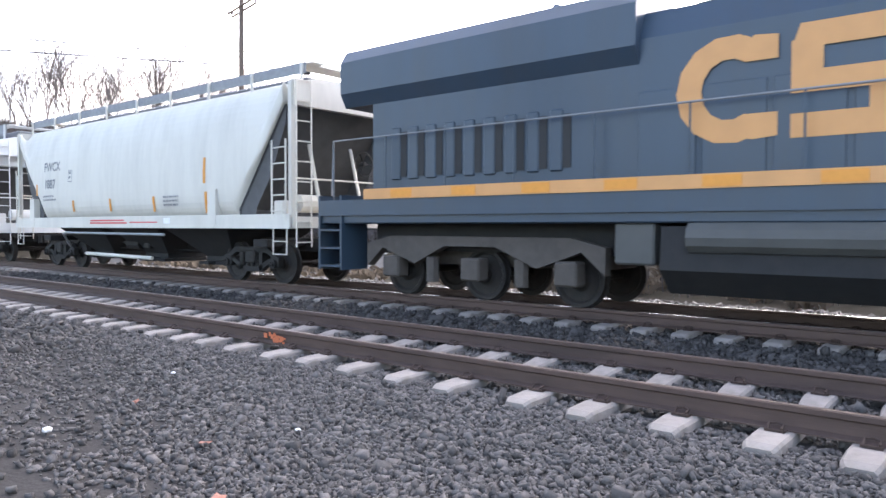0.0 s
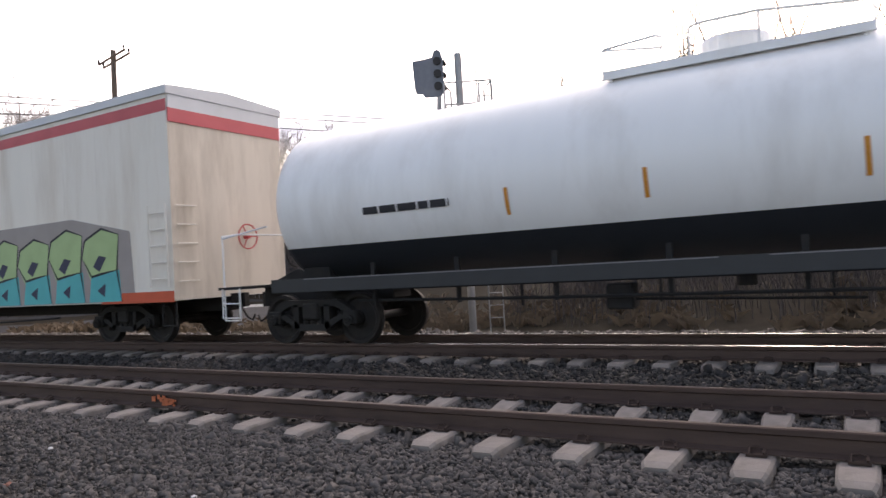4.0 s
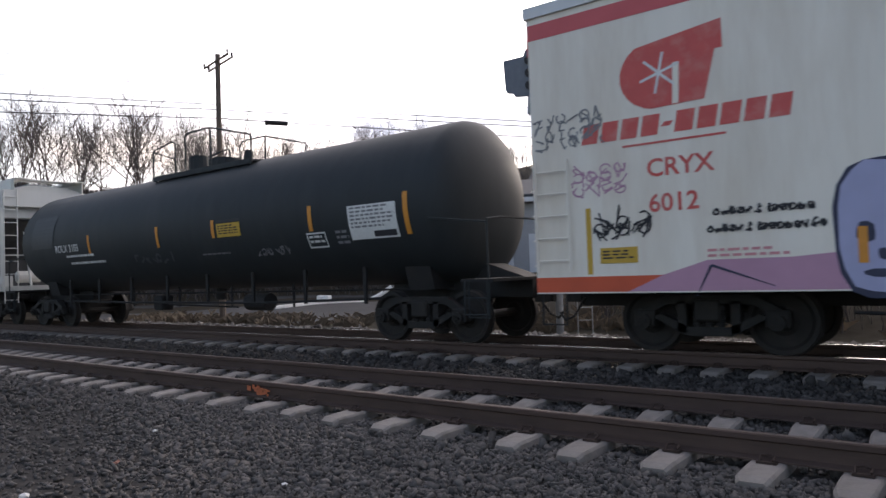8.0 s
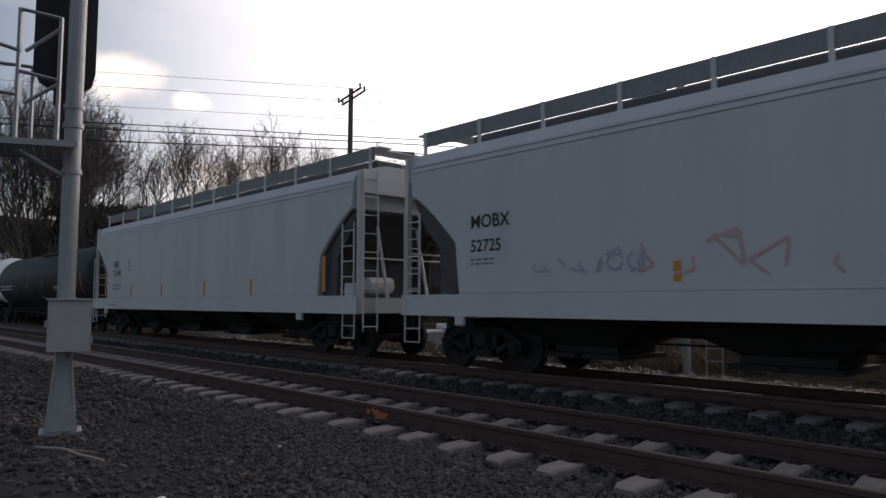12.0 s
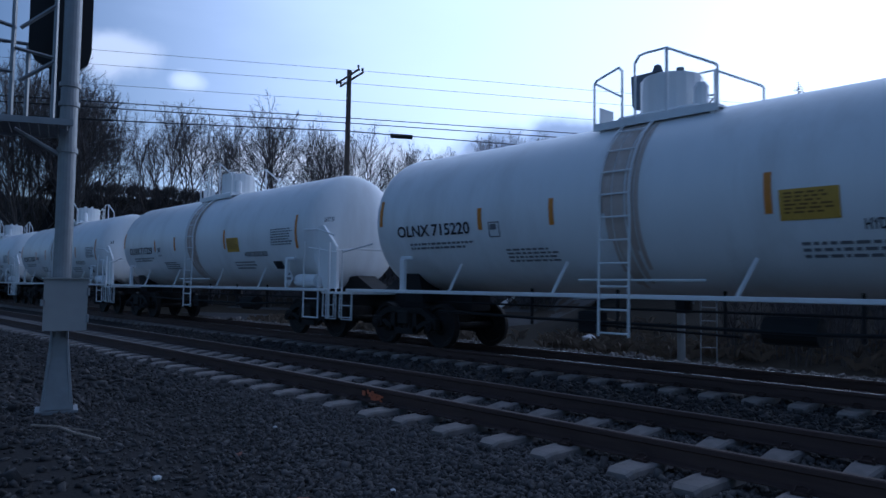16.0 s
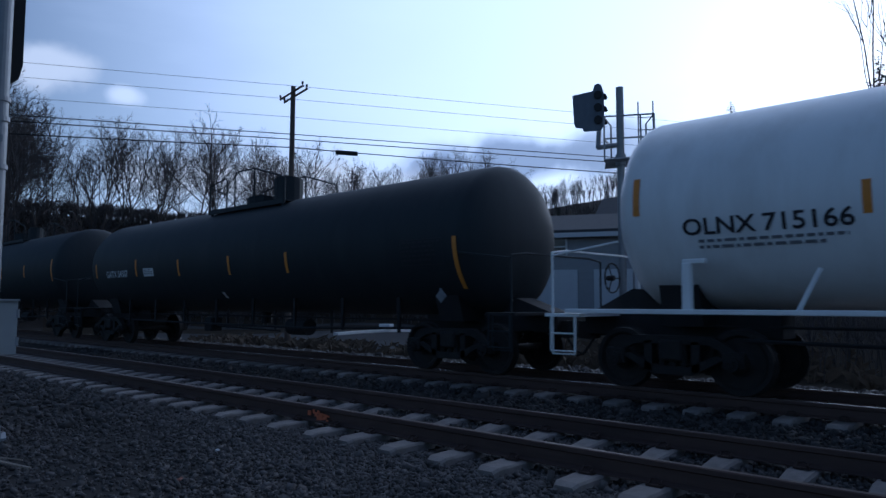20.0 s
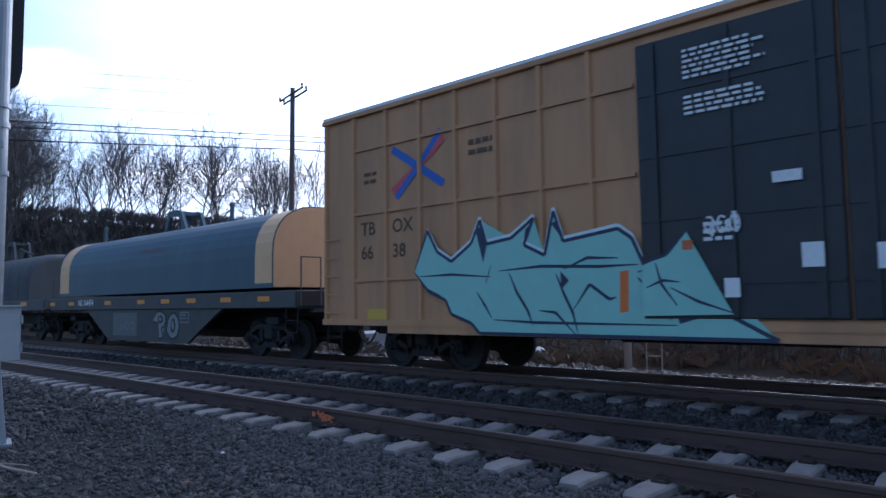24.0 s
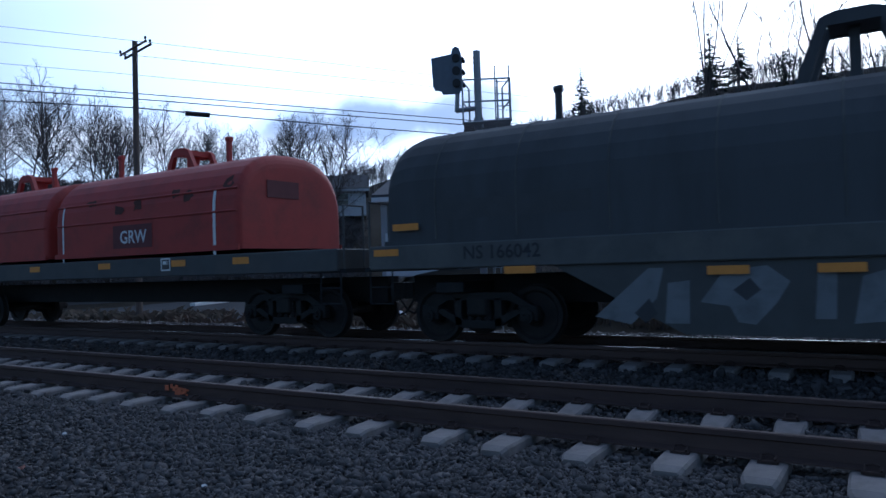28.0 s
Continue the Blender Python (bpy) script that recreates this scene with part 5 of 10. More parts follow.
# a few pale stones and dead leaves on the ballast
M_PALE = mat("pale_stone", (0.62, 0.6, 0.58), 0.8, var=0.1, scale=20)
for x, y, s in ((-1.55, 2.75, 0.045), (-5.9, 2.33, 0.05), (-2.15, 3.45, 0.035), (-0.35, 3.1, 0.03), (-3.2, 2.7, 0.03), (-4.4, 3.6, 0.03), (-12.9, 18.2, 0.25), (-7.1, 4.1, 0.03)):
    b = B()
    bmesh.ops.create_icosphere(b, subdivisions=1, radius=s)
    for v in b.verts:
        v.co *= 0.75 + 0.4 * rng.random()
        v.co.z *= 0.6
    tagged(put(b, "pale_stone", M_PALE, m=pose(x, y, ground_z(x, y) + s * 0.9, 0, 0, rng.uniform(0, 360))), "small whitish stone lying on grey ballast", "stone", "pale stones on the ballast")


def dead_leaf(x, y, s):
    b = B()
    n = 9
    pts = [(s * (0.5 + 0.5 * rng.random()) * math.cos(2 * math.pi * i / n), s * (0.5 + 0.5 * rng.random()) * math.sin(2 * math.pi * i / n), s * rng.uniform(0.05, 0.4)) for i in range(n)]
    c = b.verts.new((0, 0, 0.02))
    vs = [b.verts.new(p) for p in pts]
    for i in range(n):
        b.faces.new((c, vs[i], vs[(i + 1) % n]))
    r = bmesh.ops.extrude_face_region(b, geom=b.faces[:])
    for v in [g for g in r["geom"] if isinstance(g, bmesh.types.BMVert)]:
        v.co.z += 0.004
    tagged(put(b, "dead_leaf", M_LEAF, m=pose(x, y, ground_z(x, y) + 0.045, rng.uniform(-15, 15), rng.uniform(-15, 15), rng.uniform(0, 360))), "curled red-brown dead leaf on ballast", "leaf", "dead leaves on the ballast")


for x, y, s in ((-1.35, 2.2, 0.075), (-2.0, 2.75, 0.07), (-0.85, 2.9, 0.06), (-3.6, 2.35, 0.07), (-2.4, 2.25, 0.06), (-0.3, 2.5, 0.05), (-4.6, 2.9, 0.06), (-6.2, 3.2, 0.05)):
    dead_leaf(x, y, s)
# a bare stick by the mast
b = B()
path(b, [(-8.9, 2.1, GZ + 0.05), (-8.4, 2.25, GZ + 0.09), (-8.0, 2.3, GZ + 0.08), (-7.7, 2.45, GZ + 0.05)], 0.012, 6)
path(b, [(-8.4, 2.25, GZ + 0.09), (-8.1, 2.5, GZ + 0.06)], 0.008, 5)
tagged(put(b, "stick", mat("dry_stick", (0.34, 0.28, 0.22), 0.9, var=0.2, scale=20)), "thin pale dry stick lying on the ground", "stick")

# ---- signal masts ----
def at_side(base, az, right, ahead, z):
    a = radians(az)
    return (base[0] + right * math.cos(a) + ahead * math.sin(a), base[1] - right * math.sin(a) + ahead * math.cos(a), z)


def signal_panel(b, k, outline, d0, d1):
    A = [b.verts.new(k(u, d0, z)) for u, z in outline]
    C = [b.verts.new(k(u, d1, z)) for u, z in outline]
    n = len(outline)
    fs = [b.faces.new((A[i], A[(i + 1) % n], C[(i + 1) % n], C[i])) for i in range(n)] + [b.faces.new(A[::-1]), b.faces.new(C)]
    bmesh.ops.recalc_face_normals(b, faces=fs)


def near_signal():
    """Tubular mast by the near track: junction box, side platform with railing, ladder and a dark backing panel."""
    s = empty("signal_mast")
    tagged(s, "galvanised railway signal mast with platform, ladder and junction box", "railway signal")
    base, az = (-9.94, 2.62), -75.3
    k = lambda r, d, z: at_side(base, az, r, d, z)
    g = GZ
    b = B()
    rod(b, k(0, 0, 0.5), k(0, 0, 6.9), 0.105, 18)
    for z in (3.15, 3.75, 4.0):
        rod(b, k(0, 0, z), k(0, 0, z + 0.06), 0.125, 18)
    part("mast", b, M_GALV, s, smooth=False)
    b = B()
    for r, d in ((-1, -1), (1, -1), (1, 1), (-1, 1)):
        rod(b, k(r * 0.16, d * 0.16, g), k(r * 0.07, d * 0.07, 0.95), 0.03, 6, 0.02)
    loft(b, [[k(r * q, d * q, z) for r, d in ((-1, -1), (1, -1), (1, 1), (-1, 1))] for q, z in ((0.185, g + 0.05), (0.11, 0.55), (0.1, 0.8))])
    signal_panel(b, k, [(-0.24, g - 0.02), (0.24, g - 0.02), (0.24, g + 0.04), (-0.24, g + 0.04)], -0.24, 0.24)
    part("pedestal", b, M_GALV, s)
    b = B()
    signal_panel(b, k, [(-0.19, 0.9), (0.29, 0.9), (0.29, 1.53), (-0.19, 1.53)], -0.42, -0.12)
    signal_panel(b, k, [(-0.21, 1.53), (0.31, 1.53), (0.31, 1.55), (-0.21, 1.55)], -0.45, -0.1)
    bx = part("junction_box", b, mat("box_grey", (0.36, 0.36, 0.345), 0.5, var=0.1, scale=6, stain=(0.3, 0.29, 0.27), stain_amt=0.4), s)
    b = B()
    for z in (1.05, 1.38):
        rod(b, k(0.295, -0.42, z - 0.05), k(0.295, -0.42, z + 0.05), 0.018, 6)
    rod(b, k(-0.2, -0.44, 1.2), k(-0.2, -0.44, 1.28), 0.025, 6)
    part("hinge", b, M_GALV, bx)
    b = B()
    # slatted platform to the side
    signal_panel(b, k, [(-1.0, 3.38), (0.05, 3.42), (0.05, 3.5), (-1.0, 3.46)], -0.48, -0.44)
    p = part("platform", b, M_GALV, s, "slatted steel platform")
    b = B()
    signal_panel(b, k, [(-1.0, 3.38), (0.05, 3.42), (0.05, 3.5), (-1.0, 3.46)], 0.44, 0.48)
    part("side_channel", b, M_GALV, p)
    bars_of("slat", [(k(-0.98, -0.42 + i * 0.065, 3.42), k(0.02, -0.42 + i * 0.065, 3.46), 0.014) for i in range(14)], M_GALV, p)
    bars_of("cross_slat", [(k(-0.96 + i * 0.105, -0.45, 3.425), k(-0.96 + i * 0.105, 0.45, 3.425), 0.010) for i in range(10)], M_GALV, p)
    bars_of("brace", [(k(-0.6, 0, 3.4), k(-0.05, 0, 3.1), 0.03)], M_GALV, p, 6)
    sq = 0.028
    for r, d, z1 in ((-0.92, -0.44, 4.62), (-0.62, -0.44, 5.08), (-0.18, -0.44, 5.04), (-0.92, 0.44, 4.62), (-0.5, 0.44, 4.62)):
        bars_of("railing_post", [(k(r, d, 3.4), k(r, d, z1), sq)], M_GALV, p)
    for q, w in (((-0.62, -0.44, 5.07), (-0.18, -0.44, 5.03)), ((-0.92, -0.44, 4.62), (-0.62, -0.44, 4.55)), ((-0.92, -0.44, 4.02), (-0.6, -0.44, 4.0)), ((-0.92, -0.44, 4.62), (-0.92, 0.44, 4.62)),
                 ((-0.92, -0.44, 4.02), (-0.92, 0.44, 4.02)), ((-0.62, -0.44, 4.3), (-0.18, -0.44, 4.24)), ((-0.55, -0.44, 4.55), (-0.18, -0.44, 4.9)), ((-0.55, -0.44, 3.9), (-0.18, -0.44, 4.2)), ((-0.92, 0.44, 4.62), (-0.5, 0.44, 4.62))):
        bars_of("rail", [(k(*q), k(*w), sq * 0.85)], M_GALV, p)
    b = B()
    for r in (-1.09, -0.97):
        rod(b, k(r, 0.02, 3.2), k(r, 0.02, 7.2), 0.022, 6)
    rod(b, k(-1.03, 0.0, g), k(-1.03, 0.0, 3.3), 0.055, 8)
    for i in range(13):
        rod(b, k(-1.09, 0.02, 3.3 + 0.3 * i), k(-0.97, 0.02, 3.3 + 0.3 * i), 0.012, 5)
    part("ladder", b, M_GALV, s)
    b = B()
    out = [(-0.5, 6.6), (-0.5, 4.55), (-0.42, 4.4), (-0.3, 4.32), (0.05, 4.28), (0.2, 4.42), (0.24, 4.6), (0.24, 6.6), (0.1, 6.8), (-0.36, 6.8)]
    signal_panel(b, k, out, 0.3, 0.36)
    hd = part("signal_head", b, M_SIGBLACK, s, "black signal backing panel")
    bars_of("lamp_hood", [(k(-0.13, 0.36, z), k(-0.13, 0.62, z), 0.19) for z in (4.75, 5.45, 6.15)], M_SIGBLACK, hd, 14)
    bars_of("mounting_arm", [(k(-0.1, 0.12, 3.6), k(-0.1, 0.3, 4.4), 0.06)], M_SIGBLACK, hd, 8)
    b = B()
    signal_panel(b, k, [(-0.25, 4.1), (0.05, 4.1), (0.05, 6.4), (-0.25, 6.4)], 0.2, 0.31)
    part("lamp_housing", b, M_SIGBLACK, hd)
    return s


near_signal()


def far_signal():
    s = empty("signal_mast")
    tagged(s, "galvanised signal mast with cage platform and dark signal head", "railway signal")
    r0 = 17.0
    az = -28.5
    base = (r0 * math.sin(radians(az)), r0 * math.cos(radians(az)))
    k = lambda r, d, z: at_side(base, az, r, d, z)
    g = ground_z(*base)
    b = B()
    rod(b, k(0, 0, g), k(0, 0, 6.62), 0.09, 14)
    rod(b, k(0, 0, 4.75), k(0, 0, 5.0), 0.12, 14)
    part("mast", b, M_GALV, s)
    b = B()
    rod(b, k(-0.02, 0, 5.24), k(-0.54, 0, 5.2), 0.06, 8)
    rod(b, k(-0.52, 0, 5.18), k(-0.48, 0, 5.75), 0.055, 8)
    part("bracket_arm", b, M_GALV, s)
    b = B()
    out = [(-1.1, 6.48), (-0.62, 6.56), (-0.58, 6.7), (-0.5, 6.74), (-0.42, 6.7), (-0.36, 6.5), (-0.36, 5.75), (-0.44, 5.6), (-0.84, 5.6), (-0.88, 5.68), (-1.03, 5.7), (-1.07, 5.8)]
    signal_panel(b, k, out, -0.06, 0.0)
    # blue-grey instead of signal black: sky haze put into the head's colour
    h = part("signal_head", b, mat("signal_haze_blue", (0.12, 0.14, 0.17), 0.6, var=0.2, scale=9, bump=0.05), s, "dark signal head with backing panel")
    for z in (5.85, 6.15, 6.45):
        bars_of("lamp_hood", [(k(-0.36, 0.0, z), k(-0.33, 0.14, z - 0.02), 0.055)], M_SIGBLACK, h, 10)
        bars_of("lamp_housing", [(k(-0.5, -0.12, z), k(-0.5, 0.14, z), 0.10)], M_SIGBLACK, h, 10)
    b = B()
    rod(b, k(-0.38, -0.45, 4.8), k(0.78, -0.45, 4.84), 0.035, 4)
    p = part("platform", b, M_GALV, s)
    bars_of("side_channel", [(k(-0.38, 0.45, 4.8), k(0.78, 0.45, 4.84), 0.035)], M_GALV, p)
    bars_of("slat", [(k(-0.36, -0.45 + i * 0.11, 4.82), k(0.76, -0.45 + i * 0.11, 4.86), 0.016) for i in range(9)], M_GALV, p)
    for r, d in ((-0.36, -0.45), (-0.22, 0.45), (0.75, -0.45), (0.6, 0.45), (0.45, -0.45)):
        bars_of("railing_post", [(k(r, d, 4.8), k(r, d, 5.82), 0.024)], M_GALV, p)
    for z in (5.3, 5.82):
        b = B()
        path(b, [k(-0.22, 0.45, z), k(-0.36, -0.45, z), k(0.75, -0.45, z), k(0.6, 0.45, z)], 0.022, 4)
        part("rail", b, M_GALV, p)
    b = B()
    for r in (0.42, 0.76):
        rod(b, k(r, 0.2, g), k(r, 0.2, 6.3), 0.018, 5)
    for i in range(20):
        z = g + 0.4 + 0.3 * i
        rod(b, k(0.42, 0.2, z), k(0.76, 0.2, z), 0.012, 5)
    part("ladder", b, M_GALV, s)
    b = B()
    signal_panel(b, k, [(0.2, 2.5), (0.7, 2.5), (0.7, 2.56), (0.2, 2.56)], -0.2, 0.2)
    rod(b, k(0.25, 0, 1.2), k(0.25, 0, 2.9), 0.03, 6)
    part("ladder_guard", b, M_GALV, s)
    return s


far_signal()

# ---- pole line ----
POLE = (-26.2, 18.35)
LINE = (math.sin(radians(30)), math.cos(radians(30)))


def utility_pole(x, y, top, lean=0.0):
    p = empty("utility_pole")
    tagged(p, "weathered wooden utility pole with two crossarms", "utility pole")
    g = ground_z(x, y)
    b = B()
    rod(b, (x, y, g), (x + lean, y, top), 0.15, 10, 0.11)
    part("pole", b, M_WOODPOLE, p)
    d = math.hypot(x, y)
    across = (0.38 * y / d - 0.92 * x / d, -0.38 * x / d - 0.92 * y / d)
    for dz, dl, h in ((-0.3, -0.08, 1.3), (-0.42, 0.1, 1.3)):
        b = B()
        a = (x + lean - across[0] * h + LINE[0] * dl, y - across[1] * h + LINE[1] * dl, top + dz)
        c = (x + lean + across[0] * h + LINE[0] * dl, y + across[1] * h + LINE[1] * dl, top + dz)
        rod(b, a, c, 0.06, 4)
        part("crossarm", b, M_WOODPOLE, p)
        for f in (-1, 0.95):
            b = B()
            q = (x + lean + across[0] * h * f + LINE[0] * dl, y + across[1] * h * f + LINE[1] * dl, top + dz)
            rod(b, q, (q[0], q[1], q[2] + 0.14), 0.025, 6)
            rod(b, (q[0], q[1], q[2] + 0.1), (q[0], q[1], q[2] + 0.2), 0.05, 8)
            part("insulator", b, M_WIRE, p)
    b = B()
    path(b, [(x + 0.25, y - 0.1, top - 0.6), (x + 0.38, y - 0.12, top - 1.2), (x + 0.3, y - 0.1, top - 3.2)], 0.02, 5)
    part("drop_cable", b, M_WIRE, p)
    return p


utility_pole(POLE[0], POLE[1], 11.22, 0.1)


def wire(name, off, z, r, sag, label):
    """A wire through the pole line, sagging in both spans."""
    w = []
    across = (LINE[1], -LINE[0])
    for d0, d1 in ((-44, 0), (0, 46)):
        n = 12
        for i in range(n + 1):
            d = d0 + (d1 - d0) * i / n
            s = 4 * sag * (i / n) * (1 - i / n)
            w.append((POLE[0] + LINE[0] * d + across[0] * off, POLE[1] + LINE[1] * d + across[1] * off, z - s))
    b = B()
    path(b, w, r, 5)
    return tagged(put(b, name, M_WIRE), label, "overhead wire", "overhead wires")


wire("power_line", 0.0, 11.27, 0.009, 0.05, "thin bare power line strung from pole crossarm")
wire("power_line", 0.0, 10.66, 0.009, 0.05, "thin bare power line strung from pole crossarm")
wire("power_line", 0.0, 9.84, 0.009, 0.08, "thin bare power line below the crossarm")
wire("cable", 0.0, 9.06, 0.022, 0.02, "black overhead cable strung along poles")
wire("cable", 0.05, 8.82, 0.024, 0.05, "black overhead cable strung along poles")
wire("cable", 0.0, 8.46, 0.026, 0.25, "black overhead cable with splice case")
b = B()
rod(b, (POLE[0] + LINE[0] * 2.0, POLE[1] + LINE[1] * 2.0, 8.37), (POLE[0] + LINE[0] * 3.0, POLE[1] + LINE[1] * 3.0, 8.36), 0.11, 8)
tagged(put(b, "splice_case", M_WIRE), "black splice case hanging on overhead cable", "cable splice")

# ---- yard, road and houses behind the line ----
def draped(name, pts, material, label, category, up=0.03, nx=24, ny=24):
    """A four-cornered sheet laid on the ground with a little thickness."""
    (ax, ay), (bx, by), (cx, cy), (dx, dy) = pts
    b = B()
    g = []
    for i in range(nx + 1):
        u = i / nx
        row = []
        for j in range(ny + 1):
            v = j / ny
            x = (ax * (1 - u) + bx * u) * (1 - v) + (dx * (1 - u) + cx * u) * v
            y = (ay * (1 - u) + by * u) * (1 - v) + (dy * (1 - u) + cy * u) * v
            row.append(b.verts.new((x, y, ground_z(x, y) + up)))
        g.append(row)
    for i in range(nx):
        for j in range(ny):
            b.faces.new((g[i][j], g[i + 1][j], g[i + 1][j + 1], g[i][j + 1]))
    return tagged(put(b, name, material), label, category, kind="structure")


draped("parking_lot", ((-44, 18.5), (-21, 18.5), (-27, 42), (-48, 40)), M_ASPHALT, "grey asphalt yard behind the tracks", "asphalt")


def kerb_line(name, p, q, w, h, material, label):
    b = B()
    n = 20
    d = Vector((q[0] - p[0], q[1] - p[1])).normalized()
    side = Vector((d.y, -d.x)) * w / 2
    rings = []
    for i in range(n + 1):
        x, y = p[0] + (q[0] - p[0]) * i / n, p[1] + (q[1] - p[1]) * i / n
        z = ground_z(x, y) + 0.02
        rings.append([(x - side.x, y - side.y, z), (x + side.x, y + side.y, z), (x + side.x, y + side.y, z + h), (x - side.x, y - side.y, z + h)])
    loft(b, rings)
    return tagged(put(b, name, material), label, "kerb", kind="structure")


kerb_line("kerb", (-31.9, 25.6), (-34.4, 39.0), 0.35, 0.16, M_WHITEPAINT, "white painted kerb along the asphalt yard")
b = B()
for s in (0.0, 0.35):
    rod(b, (-33.1 + s, 30.4, -0.35), (-33.1 + s, 30.4, 0.25), 0.1, 8)
box(b, -33.4, -32.4, 30.2, 30.6, -0.05, 0.25, 0.05)
tagged(put(b, "barrier_block", M_WHITEPAINT), "low white barrier block at the yard edge", "barrier")

M_SIDING = mat("siding_grey", (0.29, 0.29, 0.30), 0.7, var=0.08, scale=3, stain=(0.28, 0.28, 0.28), stain_amt=0.4)
M_SIDING2 = mat("siding_mauve", (0.28, 0.21, 0.20), 0.75, var=0.12, scale=3, stain=(0.18, 0.14, 0.13), stain_amt=0.5)
M_ROOF = mat("roof_shingle", (0.06, 0.06, 0.065), 0.9, var=0.2, scale=6)
M_GLASS = mat("window_dark", (0.02, 0.023, 0.028), 0.1, var=0.1, bump=0, spec=0.6)
M_TRIM = mat("trim_white", (0.55, 0.55, 0.56), 0.6, var=0.06, scale=5)


def house(name, az, r, w, d, eave, ridge, siding, label, windows, doors=(), porch=False, turn=0.0):
    """A gabled house facing the line."""
    cx, cy = r * math.sin(radians(az)), r * math.cos(radians(az))
    h = empty(name, pose(cx, cy, ground_z(cx, cy) - 0.3, 0, 0, turn))
    tagged(h, label, "house")
    b = B()
    prism(b, [(0, 0), (d, 0), (d, eave), (d / 2, ridge), (0, eave)], -w / 2, w / 2, "x")
    part("wall", b, siding, h)
    # clapboard courses
    for i in range(int(eave / 0.3)):
        b = B()
        prism(b, [(-0.025, 0.3 * i + 0.02), (0, 0.3 * i + 0.02), (0, 0.3 * i + 0.29), (-0.005, 0.3 * i + 0.29)], -w / 2, w / 2, "x")
        part("siding_board", b, siding, h)
    for s in (0, 1):
        b = B()
        y0, y1 = (-0.4, d / 2) if s == 0 else (d + 0.4, d / 2)
        z0 = eave - 0.4 * (ridge - eave) / (d / 2)
        prism(b, [(y0, z0), (y1, ridge), (y1, ridge + 0.16), (y0, z0 + 0.16)], -w / 2 - 0.3, w / 2 + 0.3, "x")
        part("roof", b, M_ROOF, h)
    b = B()
    box(b, -w / 2 - 0.3, w / 2 + 0.3, -0.46, -0.38, eave - 0.28, eave - 0.08)
    part("gutter", b, M_TRIM, h, "white gutter")
    for x, z, ww, hh in windows:
        b = B()
        for a0, a1, c0, c1 in ((x - ww / 2 - 0.08, x - ww / 2, z, z + hh), (x + ww / 2, x + ww / 2 + 0.08, z, z + hh), (x - ww / 2 - 0.08, x + ww / 2 + 0.08, z - 0.08, z), (x - ww / 2 - 0.08, x + ww / 2 + 0.08, z + hh, z + hh + 0.08), (x - ww / 2, x + ww / 2, z + hh / 2 - 0.03, z + hh / 2 + 0.03)):
            box(b, a0, a1, -0.09, -0.03, c0, c1)
        f = part("window", b, M_TRIM, h)
        b = B()
        box(b, x - ww / 2, x + ww / 2, -0.05, -0.035, z, z + hh)
        part("pane", b, M_GLASS, f, "dark glass pane")
    for x, ww, hh in doors:
        b = B()
        box(b, x - ww / 2, x + ww / 2, -0.08, -0.03, 0.05, hh)
        for i in range(3):
            box(b, x - ww / 2 + 0.1, x + ww / 2 - 0.1, -0.1, -0.08, 0.2 + i * hh / 3.4, 0.2 + i * hh / 3.4 + hh / 4.4)
        part("garage_door", b, M_TRIM, h, "white panelled door")
    if porch:
        b = B()
        box(b, -w / 2, w / 2, -2.0, -0.05, 2.75, 2.9)
        part("porch_roof", b, M_ROOF, h)
        for i in range(5):
            x = -w / 2 + 0.15 + (w - 0.3) * i / 4
            b = B()
            box(b, x - 0.08, x + 0.08, -1.95, -1.79, 0, 2.75)
            part("porch_post", b, M_TRIM, h)
    return h


house("house", -30.7, 31, 6.6, 7.0, 3.6, 4.6, M_SIDING, "pale grey garage building with white doors", ((-1.6, 2.6, 0.8, 0.7),), ((-1.9, 2.4, 1.95), (1.2, 2.4, 1.95)), turn=24)
house("house", -24.6, 36, 7.6, 8.0, 4.2, 6.2, M_SIDING2, "brown two-storey house with porch and dark windows", ((-2.4, 0.9, 0.9, 1.3), (0.0, 0.9, 0.9, 1.3), (2.4, 0.9, 0.9, 1.3), (-1.4, 3.0, 0.8, 1.0), (1.4, 3.0, 0.8, 1.0)), porch=True, turn=20)
house("house", -12.6, 40, 5.0, 6.0, 4.2, 6.9, M_SIDING, "grey shed with a wide pale door on the bank", ((1.6, 2.4, 0.9, 1.2),), ((-0.6, 2.0, 3.2),), turn=10)
house("house", -41.5, 62, 8.0, 6.0, 2.4, 3.8, M_TRIM, "low white outbuilding behind the yard", ((-2, 0.9, 0.9, 1.0), (2, 0.9, 0.9, 1.0)), turn=38)


